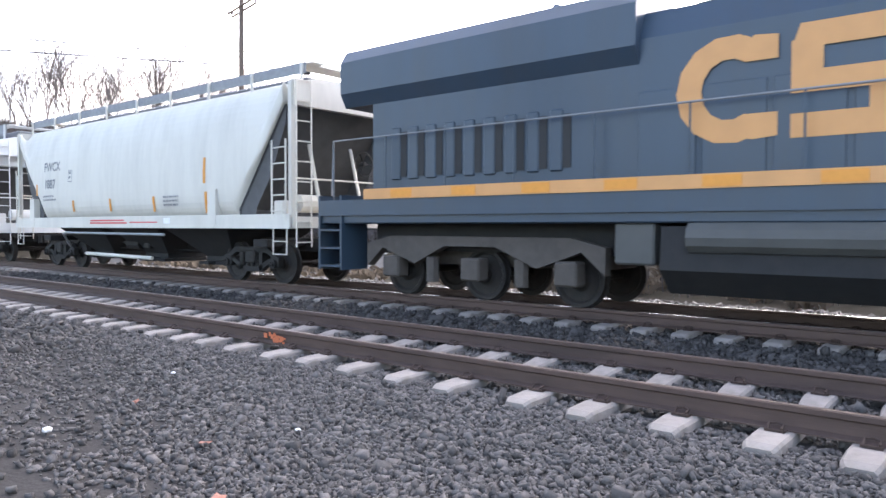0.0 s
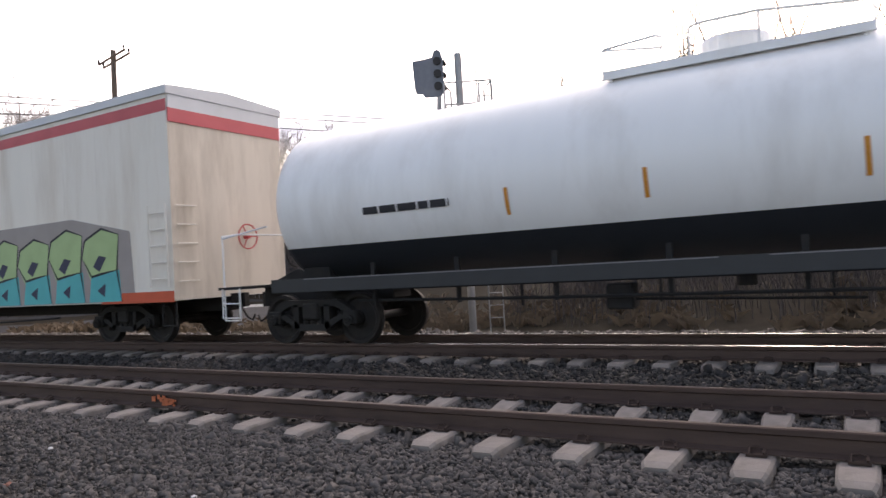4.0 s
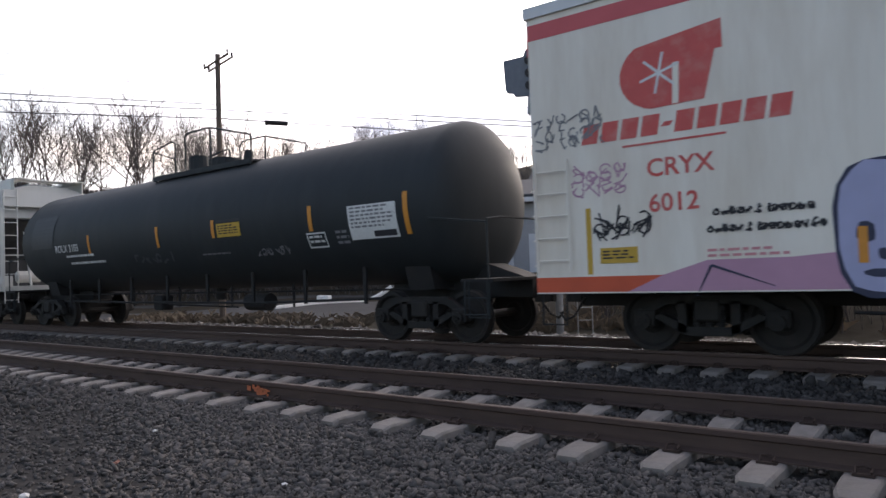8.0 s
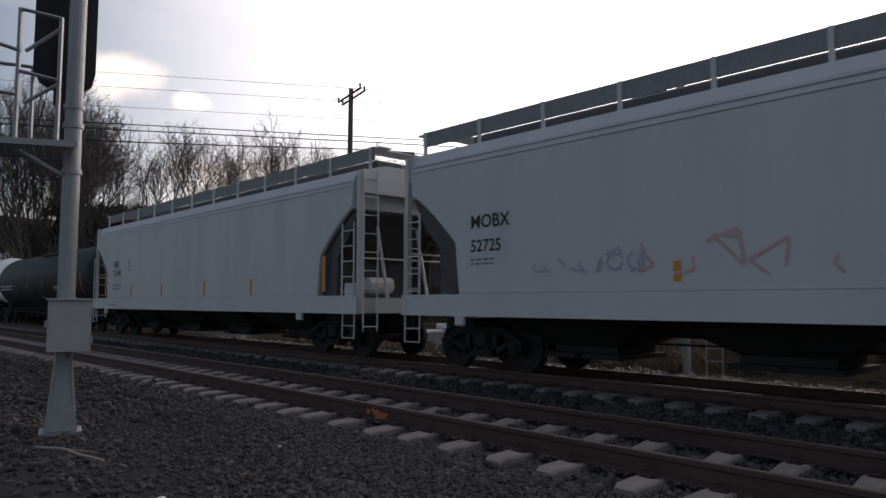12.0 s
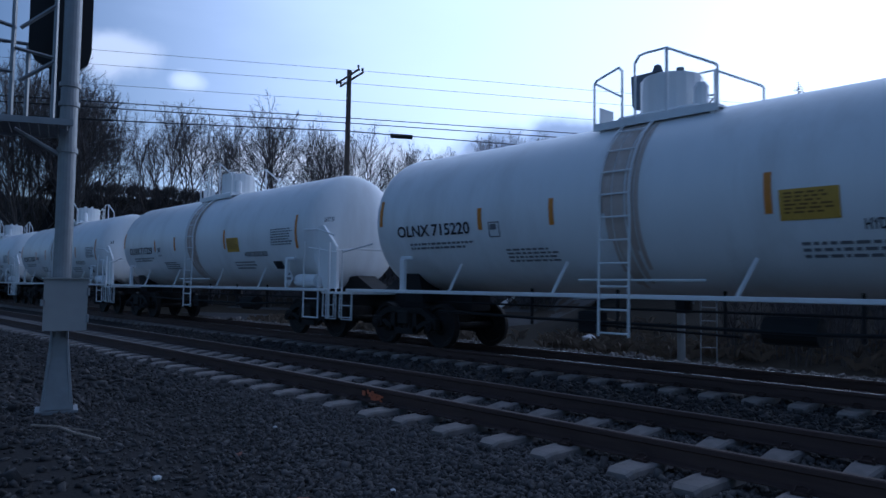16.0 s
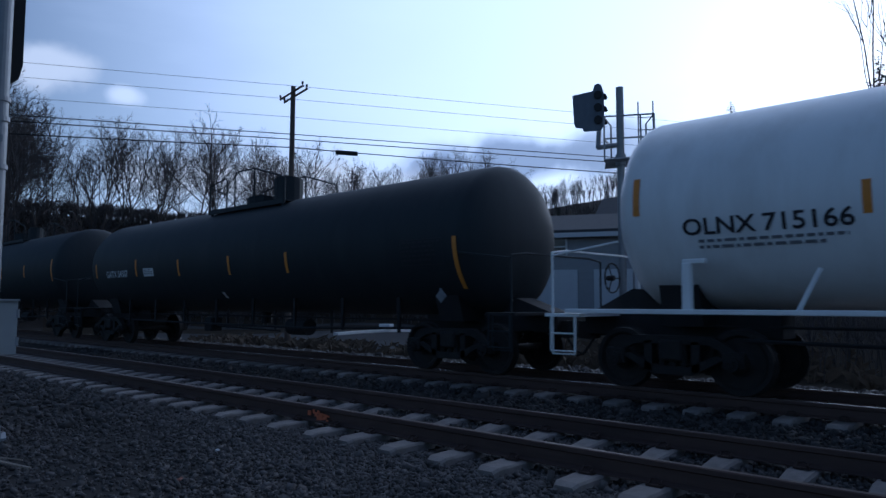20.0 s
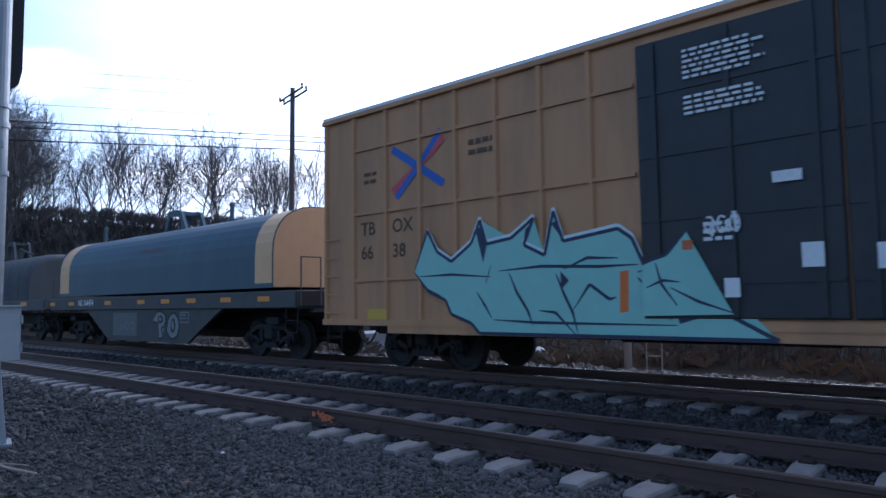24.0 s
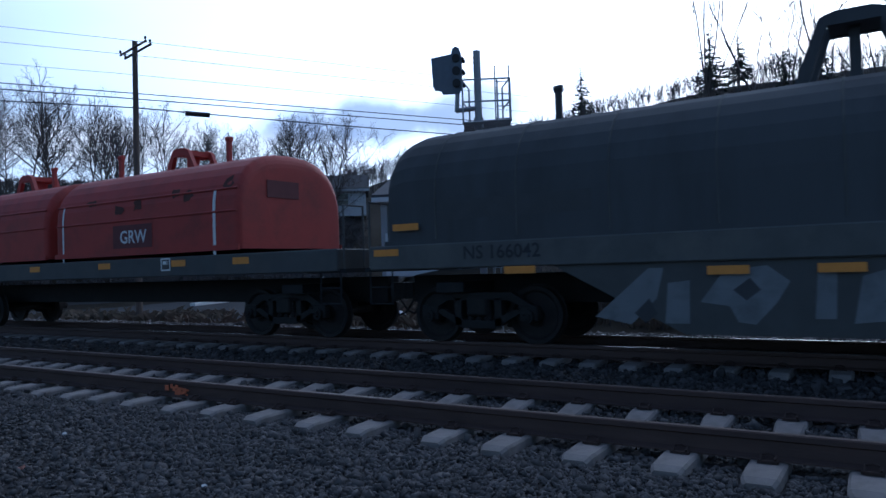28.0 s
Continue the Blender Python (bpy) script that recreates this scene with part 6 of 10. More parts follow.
# ---- trees ----
def grow_tree(seed, height, spread=0.5, depth=5, kids=(2, 3), thick=0.17, trunk=0.3):
    """Branch pieces (p, q, r0, r1, level) of a bare broad-leaved tree."""
    r = random.Random(seed)
    segs = []

    def limb(p, d, length, rad, level):
        n = 3 if level < 3 else 2
        q = p
        for i in range(n):
            d = (d + Vector((r.gauss(0, 0.085), r.gauss(0, 0.085), r.gauss(0.05, 0.05)))).normalized()
            e = q + d * (length / n)
            r0, r1 = rad * (1 - 0.4 * i / n), rad * (1 - 0.4 * (i + 1) / n)
            segs.append((q.copy(), e.copy(), r0, r1, level))
            if level < depth and i > 0 and r.random() < 0.65:
                side(e, d, length * r.uniform(0.45, 0.7), r1 * 0.55, level + 1)
            q = e
        if level < depth:
            for _ in range(r.randint(*kids)):
                side(q, d, length * r.uniform(0.62, 0.88), rad * 0.6 * r.uniform(0.7, 1), level + 1)

    def side(p, d, length, rad, level):
        a = Vector((r.gauss(0, 1), r.gauss(0, 1), r.gauss(0, 0.35)))
        a = (a - d * a.dot(d)).normalized()
        k = r.uniform(0.35, 0.95) * spread * 1.6
        limb(p, (d + a * k + Vector((0, 0, 0.16))).normalized(), length, max(rad, 0.011 if level < 5 else 0.0075), level)
    limb(Vector((0, 0, -0.4)), Vector((r.gauss(0, 0.05), r.gauss(0, 0.05), 1)).normalized(), height * trunk, thick, 0)
    return segs


def grow_crown(seed, height, lean=0.8, base=0.14, stems=1, thick=0.115):
    """Branch pieces of a bare tree whose limbs bear fans of twigs along their whole length."""
    r = random.Random(seed)
    segs = []
    counts = ((9, 11), (6, 8), (5, 6), (3, 4))

    def limb(p, d, length, rad, level):
        n = (8, 6, 4, 3, 2)[level]
        q = p
        pts = [(p.copy(), d.copy(), rad)]
        for i in range(n):
            d = (d + Vector((r.gauss(0, 0.075), r.gauss(0, 0.075), r.gauss(0.045 if level else 0.02, 0.05)))).normalized()
            e = q + d * (length / n)
            r0, r1 = rad * (1 - 0.75 * i / n), rad * (1 - 0.75 * (i + 1) / n)
            segs.append((q.copy(), e.copy(), r0, r1, level))
            pts.append((e.copy(), d.copy(), r1))
            q = e
        if level == 4:
            return
        lo = base / (1 - base) if level == 0 else 0.22
        m = r.randint(*counts[level])
        turn = r.uniform(0, 6.28)
        for j in range(m):
            f = min(0.99, lo + (1 - lo) * (j + r.uniform(0.2, 0.9)) / m)
            k = f * n
            i = min(n - 1, int(k))
            p0, d0, ra = pts[i]
            at = p0.lerp(pts[i + 1][0], k - i)
            turn += 2.4 + r.uniform(-0.5, 0.5)
            a = d0.cross(Vector((math.cos(turn), math.sin(turn), 0.2))).normalized()
            ang = r.uniform(0.5, 0.95) * lean * (1.25 - 0.5 * f if level == 0 else 1.0)
            nd = (d0 * math.cos(ang) + a * math.sin(ang) + Vector((0, 0, 0.1))).normalized()
            ln = length * (0.86 - 0.52 * f if level == 0 else 0.62 - 0.36 * f) * r.uniform(0.75, 1.15)
            limb(at, nd, ln, max(ra * r.uniform(0.45, 0.68), (0.06, 0.027, 0.015, 0.0105)[level]), level + 1)
    for k in range(stems):
        a = 6.28 * k / stems + r.uniform(-0.4, 0.4)
        o = 0.0 if stems == 1 else 0.22
        limb(Vector((0.15 * o * math.cos(a), 0.15 * o * math.sin(a), -0.4)), Vector((o * math.cos(a) + r.gauss(0, 0.05), o * math.sin(a) + r.gauss(0, 0.05), 1)).normalized(), height * (1 if k == 0 else r.uniform(0.75, 0.95)), thick * (1 if stems == 1 else 0.8), 0)
    return segs


def tubes(segs, sides, name):
    verts, faces = [], []
    for p, q, r0, r1, _ in segs:
        d = (q - p).normalized()
        a = d.cross(Vector((0.31, 0.77, 0.55))).normalized()
        c = d.cross(a)
        o = len(verts)
        for pt, rad in ((p, r0), (q, r1)):
            for i in range(sides):
                t = 2 * math.pi * i / sides
                verts.append(tuple(pt + (a * math.cos(t) + c * math.sin(t)) * rad))
        for i in range(sides):
            j = (i + 1) % sides
            faces.append((o + i, o + j, o + sides + j, o + sides + i))
    me = bpy.data.meshes.new(name)
    me.from_pydata(verts, [], faces)
    return me


def tree_thing(segs, label):
    t = empty("tree")
    t["height"] = max(s[1].z for s in segs)
    tagged(t, label, "tree", "bare trees behind the line")
    for nm, part_, sides, m in (("trunk", [s for s in segs if s[4] <= 1], 6, M_BARK), ("crown", [s for s in segs if s[4] > 1], 3, M_TWIG)):
        me = tubes(part_, sides, nm)
        me.materials.append(m)
        o = new(nm, me)
        o.parent = t
    return t


TREES = [tree_thing(grow_crown(11 + k, 11, ln, ba, st), "bare leafless tree with fine spreading twigs") for k, (ln, ba, st) in enumerate(((1.25, 0.16, 1), (0.8, 0.1, 2), (1.3, 0.2, 1), (0.7, 0.12, 2), (1.1, 0.12, 1), (1.3, 0.18, 1), (0.85, 0.1, 3)))]
used = set()
rt = random.Random(21)
k = 0
for ring_r, count, lo, hi in ((58, 21, -90, -40), (64, 22, -92, -40), (72, 19, -90, -38)):
    for i in range(count):
        az = lo + (hi - lo) * (i + rt.uniform(0.1, 0.9)) / count
        rr = ring_r + rt.uniform(-3, 3)
        x, y = rr * math.sin(radians(az)), rr * math.cos(radians(az))
        if y < 13.5:
            y = 13.5 + rt.uniform(0, 5)
        top = 12.3 + 1.4 * smooth01(-46, -60, az) + 2.0 * smooth01(-74, -80, az)
        rise = math.hypot(x, y) * math.tan(radians(top)) * rt.uniform(0.86, 1.04) + 1.5 - ground_z(x, y)
        m = pose(x, y, ground_z(x, y), 0, 0, rt.uniform(0, 360))
        src = TREES[k % len(TREES)]
        s = rise / src['height']
        if k < len(TREES):
            src.matrix_basis = m
            src.scale = (s, s, s)
        else:
            c = copy_thing(src, m)
            c.scale = (s, s, s)
        k += 1
# tall trees on the bank to the other side
BIG = tree_thing(grow_tree(77, 19, 0.42, 5, thick=0.26, trunk=0.36), "tall bare tree standing against the bright sky")
BIG.matrix_basis = pose(-6.3, 54, ground_z(-6.3, 54))
for x, y, s, a in ((-3.2, 57, 1.0, 80), (-0.5, 53, 0.95, 160), (2.5, 58, 1.1, 250), (7, 60, 1.0, 20)):
    copy_thing(BIG, pose(x, y, ground_z(x, y), 0, 0, a)).scale = (s, s, s)
BIRCH = tree_thing(grow_tree(78, 9, 0.25, 4, thick=0.06, trunk=0.6), "slender pale-stemmed leaning young tree")
BIRCH.matrix_basis = pose(-4.6, 24.5, ground_z(-4.6, 24.5), 0, -10, 0)
copy_thing(BIRCH, pose(-5.6, 26, ground_z(-5.6, 26), 0, -14, 120))


def spread_woods(name, items, sides, material, label, bushy=False):
    """Many small bare trees set out as one spread."""
    verts, faces = [], []
    protos = []
    for k in range(5):
        me = tubes(grow_tree(200 + k, 10, 1.0, 2, kids=(4, 5), thick=0.2, trunk=0.2) if bushy else grow_tree(200 + k, 10, 0.6, 2, kids=(3, 4), thick=0.12, trunk=0.4), 3, "proto")
        v = np.empty(len(me.vertices) * 3)
        me.vertices.foreach_get("co", v)
        f = np.array([p.vertices[:] for p in me.polygons])
        protos.append((v.reshape(-1, 3), f))
        bpy.data.meshes.remove(me)
    V, F, o = [], [], 0
    for k, (x, y, z, s, a) in enumerate(items):
        v, f = protos[k % 5]
        c, si = math.cos(a), math.sin(a)
        V.append(np.stack([(v[:, 0] * c - v[:, 1] * si) * s + x, (v[:, 0] * si + v[:, 1] * c) * s + y, v[:, 2] * s + z], 1))
        F.append(f + o)
        o += len(v)
    me = bpy.data.meshes.new(name)
    me.from_pydata(np.concatenate(V).tolist(), [], np.concatenate(F).tolist())
    me.materials.append(material)
    return tagged(new(name, me), label, "woods", kind="stuff")


items = []
for i in range(1300):
    az, rr = rt.uniform(-40, 16), rt.uniform(80, 130)
    x, y = rr * math.sin(radians(az)), rr * math.cos(radians(az))
    items.append((x, y, ground_z(x, y), rt.uniform(0.3, 0.55), rt.uniform(0, 6.28)))
spread_woods("hillside_woods", items, 3, M_TWIG, "bare winter woods covering the hillside")
items = []
for i in range(4200):
    az, rr = rt.uniform(-93, -38), rt.uniform(50, 68)
    x, y = rr * math.sin(radians(az)), rr * math.cos(radians(az))
    if y > 13:
        items.append((x, y, ground_z(x, y), rt.uniform(0.16, 0.34), rt.uniform(0, 6.28)))
spread_woods("brushwood", items, 3, M_TWIG, "low dark brushwood along the top of the bank", True)
items = []
for i in range(500):
    az, rr = rt.uniform(-16, 18), rt.uniform(40, 70)
    x, y = rr * math.sin(radians(az)), rr * math.cos(radians(az))
    items.append((x, y, ground_z(x, y), rt.uniform(0.35, 0.75), rt.uniform(0, 6.28)))
for i in range(650):
    az, rr = rt.uniform(-36, 18), rt.uniform(34, 80)
    x, y = rr * math.sin(radians(az)), rr * math.cos(radians(az))
    if not (-23 < x < -9 and y < 46):
        items.append((x, y, ground_z(x, y), rt.uniform(0.18, 0.4), rt.uniform(0, 6.28)))
for i in range(1900):
    az, rr = rt.uniform(-30, 20), rt.uniform(18, 38)
    x, y = rr * math.sin(radians(az)), rr * math.cos(radians(az))
    if y > 17.5 and not (-26 < x < -9 and y < 46):
        items.append((x, y, ground_z(x, y), rt.uniform(0.1, 0.22), rt.uniform(0, 6.28)))
spread_woods("undergrowth", items, 3, M_TWIG, "dense dark undergrowth on the bank")


def conifer(x, y, h, seed):
    r = random.Random(seed)
    t = empty("conifer", pose(x, y, ground_z(x, y)))
    tagged(t, "dark evergreen conifer on the ridge", "tree", "conifers on the ridge")
    b = B()
    rod(b, (0, 0, -0.3), (0, 0, h), 0.16, 6, 0.02)
    part("trunk", b, M_BARK, t)
    verts, faces = [], []
    n = 26
    for i in range(n):
        z = h * (0.12 + 0.88 * i / n)
        reach = h * 0.27 * (1 - i / n) ** 0.8 * r.uniform(0.75, 1.1) + 0.12
        for j in range(9):
            a = r.uniform(0, 6.28)
            for k in range(4):
                f0 = k / 4
                p = Vector((math.cos(a) * reach * f0, math.sin(a) * reach * f0, z - reach * 0.28 * f0 + 0.1 * k * 0.3))
                q = Vector((math.cos(a + r.uniform(-0.35, 0.35)) * reach * (f0 + 0.32), math.sin(a + r.uniform(-0.35, 0.35)) * reach * (f0 + 0.32), p.z - r.uniform(-0.06, 0.14) * reach))
                w = Vector((-math.sin(a), math.cos(a), r.uniform(-0.3, 0.3))) * reach * 0.11
                o = len(verts)
                verts += [tuple(p - w), tuple(p + w), tuple(q + w * 0.4), tuple(q - w * 0.4 + Vector((0, 0, 0.05)))]
                faces.append((o, o + 1, o + 2, o + 3))
    me = bpy.data.meshes.new("crown")
    me.from_pydata(verts, [], faces)
    me.materials.append(M_CONIFER)
    o = new("crown", me)
    o.parent = t


for az, r, h, sd in ((-20.3, 112, 9.5, 1), (-10.6, 104, 10, 2), (-8.6, 108, 8, 3), (-33.5, 70, 5.5, 4), (-34.6, 72, 4.5, 5), (-3.5, 100, 8, 6), (-5.6, 96, 7, 7)):
    x, y = r * math.sin(radians(az)), r * math.cos(radians(az))
    conifer(x, y, h, sd)


def dry_grass(n, seed):
    """Tufts of straw-coloured blades on the edge of the yard."""
    r = np.random.RandomState(seed)
    x = r.uniform(-34, 22, n)
    y = 17.4 + np.abs(r.normal(0, 1.6, n)) + 0.5 * np.sin(x * 0.7)
    keep = np.sin(x * 1.3 + 1) + np.sin(x * 0.43) + r.normal(0, 0.8, n) > -0.6
    x, y = x[keep], y[keep]
    verts, faces = [], []
    for a, b_ in zip(x, y):
        z = ground_z(a, b_)
        for k in range(5):
            h, t, w = r.uniform(0.12, 0.4), r.uniform(0, 6.28), 0.012
            lean = r.uniform(0.05, 0.25)
            dx, dy = math.cos(t), math.sin(t)
            px_, py_ = a + r.normal(0, 0.05), b_ + r.normal(0, 0.05)
            o = len(verts)
            verts += [(px_ - w, py_, z - 0.02), (px_ + w, py_, z - 0.02), (px_ + dx * lean * h * 0.6, py_ + dy * lean * h * 0.6, z + h * 0.7), (px_ + dx * lean * 2, py_ + dy * lean * 2, z + h)]
            faces += [(o, o + 1, o + 2), (o + 1, o + 3, o + 2)]
    me = bpy.data.meshes.new("dry_grass")
    me.from_pydata(verts, [], faces)
    me.materials.append(mat("dry_grass_blades", (0.13, 0.10, 0.07), 0.9, var=0.35, scale=3, bump=0))
    return tagged(new("dry_grass", me), "straw-coloured tufts of dry winter grass", "grass", kind="stuff")


dry_grass(1300, 31)

# ---- markings and side details, car by car ----
def strips(car, items, surf, w=0.1):
    for u, z0, z1 in items:
        rects(car, [(u - w / 2, u + w / 2, z0, z1)], M_YELLOWREF, surf, "reflector_strip", 0.005, "yellow reflective strip")


def frame_box(car, u0, u1, z0, z1, material, surf, t=0.03, rows=2, seed=1):
    rects(car, [(u0, u1, z0, z0 + t), (u0, u1, z1 - t, z1), (u0, u0 + t, z0, z1), (u1 - t, u1, z0, z1)], material, surf, "stencil_frame", 0.006)
    bars(car, u0 + 2 * t, z0 + 2 * t, u1 - u0 - 4 * t, z1 - z0 - 4 * t, rows, material, surf, seed)


# cream hopper
S_FW = lambda z: -1.585 + (0.0 if z > 1.95 else 0.12 * (1.95 - z)) + (0.05 * (z - 2.6) if z > 2.6 else 0.0)
letters(FW, "FWCX", 2.15, 2.98, 0.27, M_GREYMARK, S_FW)
letters(FW, "1887", 2.2, 2.45, 0.27, M_GREYMARK, S_FW)
frame_box(FW, 3.85, 4.1, 2.6, 2.95, M_GREYMARK, S_FW, 0.02)
bars(FW, 2.1, 2.02, 0.95, 0.22, 2, M_GREYMARK, S_FW, 3)
strips(FW, ((1.63, 2.25, 2.6), (11.03, 2.3, 2.9), (4.17, 1.72, 2.05), (6.43, 1.7, 2.05), (8.74, 1.66, 2.05), (11.09, 1.6, 2.1)), S_FW, 0.11)
rects(FW, [(5.35, 7.45, 1.36, 1.40), (5.35, 7.3, 1.43, 1.47), (7.6, 9.0, 1.38, 1.41)], M_REDMARK, flat(-1.632), "sill_lettering")
rects(FW, [(9.3, 9.6, 1.36, 1.5)], M_WHITEMARK, flat(-1.632), "placard")
bars(FW, 9.2, 1.75, 0.9, 0.3, 3, M_GREYMARK, S_FW, 8)
for x in (1.35, 11.4):
    b = B()
    prism(b, [(x - 0.16, 1.25), (x + 0.16, 1.25), (x + 0.16, 2.15), (x - 0.16, 2.15)], -1.64, -1.35, "y")
    part("bolster_post", b, P_CREAM, FW)
b = B()
path(b, [(3.3, -1.3, 0.7), (3.5, -1.58, 1.05), (3.75, -1.6, 1.1), (9.25, -1.6, 1.08)], 0.035, 8)
part("vent_pipe", b, M_GALV, FW, "bright metal pipe")
b = B()
path(b, [(4.6, -1.4, 0.5), (8.3, -1.4, 0.46)], 0.05, 8)
part("unloading_pipe", b, P_CREAM, FW)

# grey hopper with black and white letters
S_HP = flat(-1.582)
letters(AC, "ACFX", 2.1, 2.52, 0.25, M_GREYMARK, S_HP)
letters(AC, "67767", 2.1, 2.08, 0.25, M_GREYMARK, S_HP)
bars(AC, 2.1, 1.62, 0.9, 0.2, 2, M_GREYMARK, S_HP, 4)
frame_box(AC, 3.25, 3.55, 2.35, 2.75, M_GREYMARK, S_HP, 0.02)
S_FULL = flat(-1.634)


G_SLAB = mat("spray_worn_black", (0.055, 0.06, 0.068), 0.65, var=0.25, scale=5, stain=(0.3, 0.31, 0.32), stain_amt=0.6, stain_scale=3.0, stretch=(0.25, 1, 2.5))
shape(AC, [[(3.68, 1.81), (3.83, 2.28), (3.95, 2.35), (4.25, 2.36), (4.05, 1.98), (3.97, 1.61), (4.06, 1.53), (4.06, 1.47), (3.66, 1.47)], [(5.66, 1.81), (5.78, 2.15), (6, 2.38), (6.15, 2.37), (5.93, 1.97), (5.97, 1.67), (6.07, 1.62), (6.05, 1.47), (5.64, 1.47)], [(7.5, 1.64), (7.66, 2.28), (7.89, 2.34), (7.92, 2.22), (7.74, 1.87), (7.68, 1.59), (7.69, 1.47), (7.5, 1.47)], [(9.25, 1.63), (9.35, 2.23), (9.51, 2.38), (9.58, 2.32), (9.46, 1.85), (9.43, 1.47), (9.24, 1.47)], [(10.19, 1.95), (10.38, 2.36), (10.52, 2.41), (10.41, 2.15), (10.3, 1.87)]], G_WHITE, S_HP, "graffiti_edge", 0.006)
shape(AC, [[(3.92, 1.8), (4.06, 2.17), (4.25, 2.42), (5.29, 2.41), (5.45, 1.82), (5.46, 1.54), (5.11, 1.52), (4.83, 1.53), (4.78, 1.63), (4.09, 1.56)], [(4.09, 1.53), (5.54, 1.55), (5.54, 1.47), (4.09, 1.47)], [(5.95, 1.97), (6.15, 2.41), (6.3, 2.46), (7.31, 2.48), (7.32, 2.06), (7.24, 1.98), (6.48, 2.03), (6.38, 1.86), (6.45, 1.73), (7.23, 1.69), (7.46, 1.56), (7.46, 1.47), (6, 1.47)], [(7.68, 1.63), (7.88, 2.18), (8.06, 2.45), (9.09, 2.44), (9.02, 2.1), (8.35, 2.07), (8.22, 1.92), (8.95, 1.91), (9.19, 1.86), (9.18, 1.47), (7.69, 1.47)]], G_SLAB, S_HP, "graffiti_letter", 0.009)
shape(AC, [[(9.46, 1.77), (9.54, 2.21), (9.66, 2.44), (9.99, 2.45), (10.19, 1.95), (10.15, 1.73), (9.83, 1.68), (9.6, 1.61)], [(10.3, 1.8), (10.45, 2.21), (10.55, 2.45), (11.12, 2.47), (11.12, 1.5), (10.74, 1.52), (10.68, 1.7), (10.4, 1.65)], [(9.45, 1.51), (9.79, 1.61), (9.93, 1.49), (9.94, 1.47), (9.45, 1.47)], [(11.14, 1.47), (11.14, 1.47), (11.14, 1.47)]], G_SLAB, S_HP, "graffiti_letter", 0.009)
shape(AC, [[(4.6, 2.05), (4.81, 2.13), (4.98, 2.12), (4.99, 1.8), (4.62, 1.79)], [(4.78, 1.54), (5.11, 1.55), (5.1, 1.47), (4.78, 1.47)], [(6.38, 1.82), (6.48, 2.03), (7.25, 2.05), (7.28, 1.73), (6.45, 1.75)], [(8.11, 1.94), (8.35, 2.11), (8.96, 2.12), (8.92, 1.96)], [(8.2, 1.59), (9.06, 1.6), (9.08, 1.47), (8.2, 1.47)], [(9.44, 1.92), (9.71, 1.92), (9.7, 1.68), (9.43, 1.7)], [(9.9, 1.71), (10.01, 1.67), (10.12, 1.47), (10, 1.47), (9.97, 1.52)], [(10.6, 1.56), (10.77, 1.59), (10.78, 1.47), (10.61, 1.47)]], G_WHITE, S_HP, "graffiti_cut", 0.012)
shape(AC, [[(4.06, 1.44), (4.04, 1.12), (3.64, 1.13), (3.66, 1.44)], [(6.04, 1.44), (5.99, 1.1), (5.68, 1.09), (5.64, 1.44)], [(7.69, 1.44), (7.71, 1.14), (7.5, 1.1), (7.5, 1.44)], [(9.43, 1.44), (9.4, 1.1), (9.23, 1.1), (9.24, 1.44)]], G_WHITE, S_FULL, "graffiti_edge", 0.006)
shape(AC, [[(5.54, 1.44), (5.52, 1.11), (4.06, 1.09), (4.08, 1.44)], [(7.46, 1.44), (7.44, 1.08), (6.04, 1.09), (6, 1.44)], [(9.18, 1.44), (9.17, 1.09), (7.73, 1.08), (7.7, 1.44)], [(9.96, 1.44), (10.14, 1.11), (9.44, 1.08), (9.45, 1.44)], [(11.14, 1.44), (11.13, 1.07), (10.83, 1.07), (10.84, 1.44)]], G_SLAB, S_FULL, "graffiti_letter", 0.008)
shape(AC, [[(5.1, 1.44), (5.07, 1.1), (4.81, 1.11), (4.79, 1.44)], [(10.13, 1.44), (10.25, 1.22), (10.5, 1.25), (10.49, 1.11), (10.21, 1.11), (10.02, 1.44)], [(10.78, 1.44), (10.8, 1.07), (10.66, 1.07), (10.61, 1.44)]], G_WHITE, S_FULL, "graffiti_cut", 0.01)
strips(AC, ((1.33, 1.55, 2.55), (16.23, 1.5, 2.5)), S_HP, 0.13)
for u in (7.24, 10.26, 4.42):
    rects(AC, [(u - 0.08, u + 0.08, 1.6, 2.02)], M_YELLOWREF, S_HP, "reflector_strip", 0.014)
strips(AC, ((13.35, 1.55, 1.95),), S_HP, 0.13)
frame_box(AC, 14.6, 14.98, 1.88, 2.2, M_BLACKMARK, S_HP, 0.04, 3)
bars(AC, 15.5, 2.2, 0.3, 0.2, 2, M_GREYMARK, S_HP, 6)
bars(AC, 13.6, 2.05, 0.5, 0.12, 1, M_BLACKMARK, S_HP, 7)
scrawl(AC, 11.7, 1.75, 1.1, 0.65, M_GREYMARK, S_HP, 3)
scrawl(AC, 14.6, 1.5, 0.9, 0.3, mat("spray_faint_red", (0.5, 0.3, 0.3), 0.7), S_HP, 5)

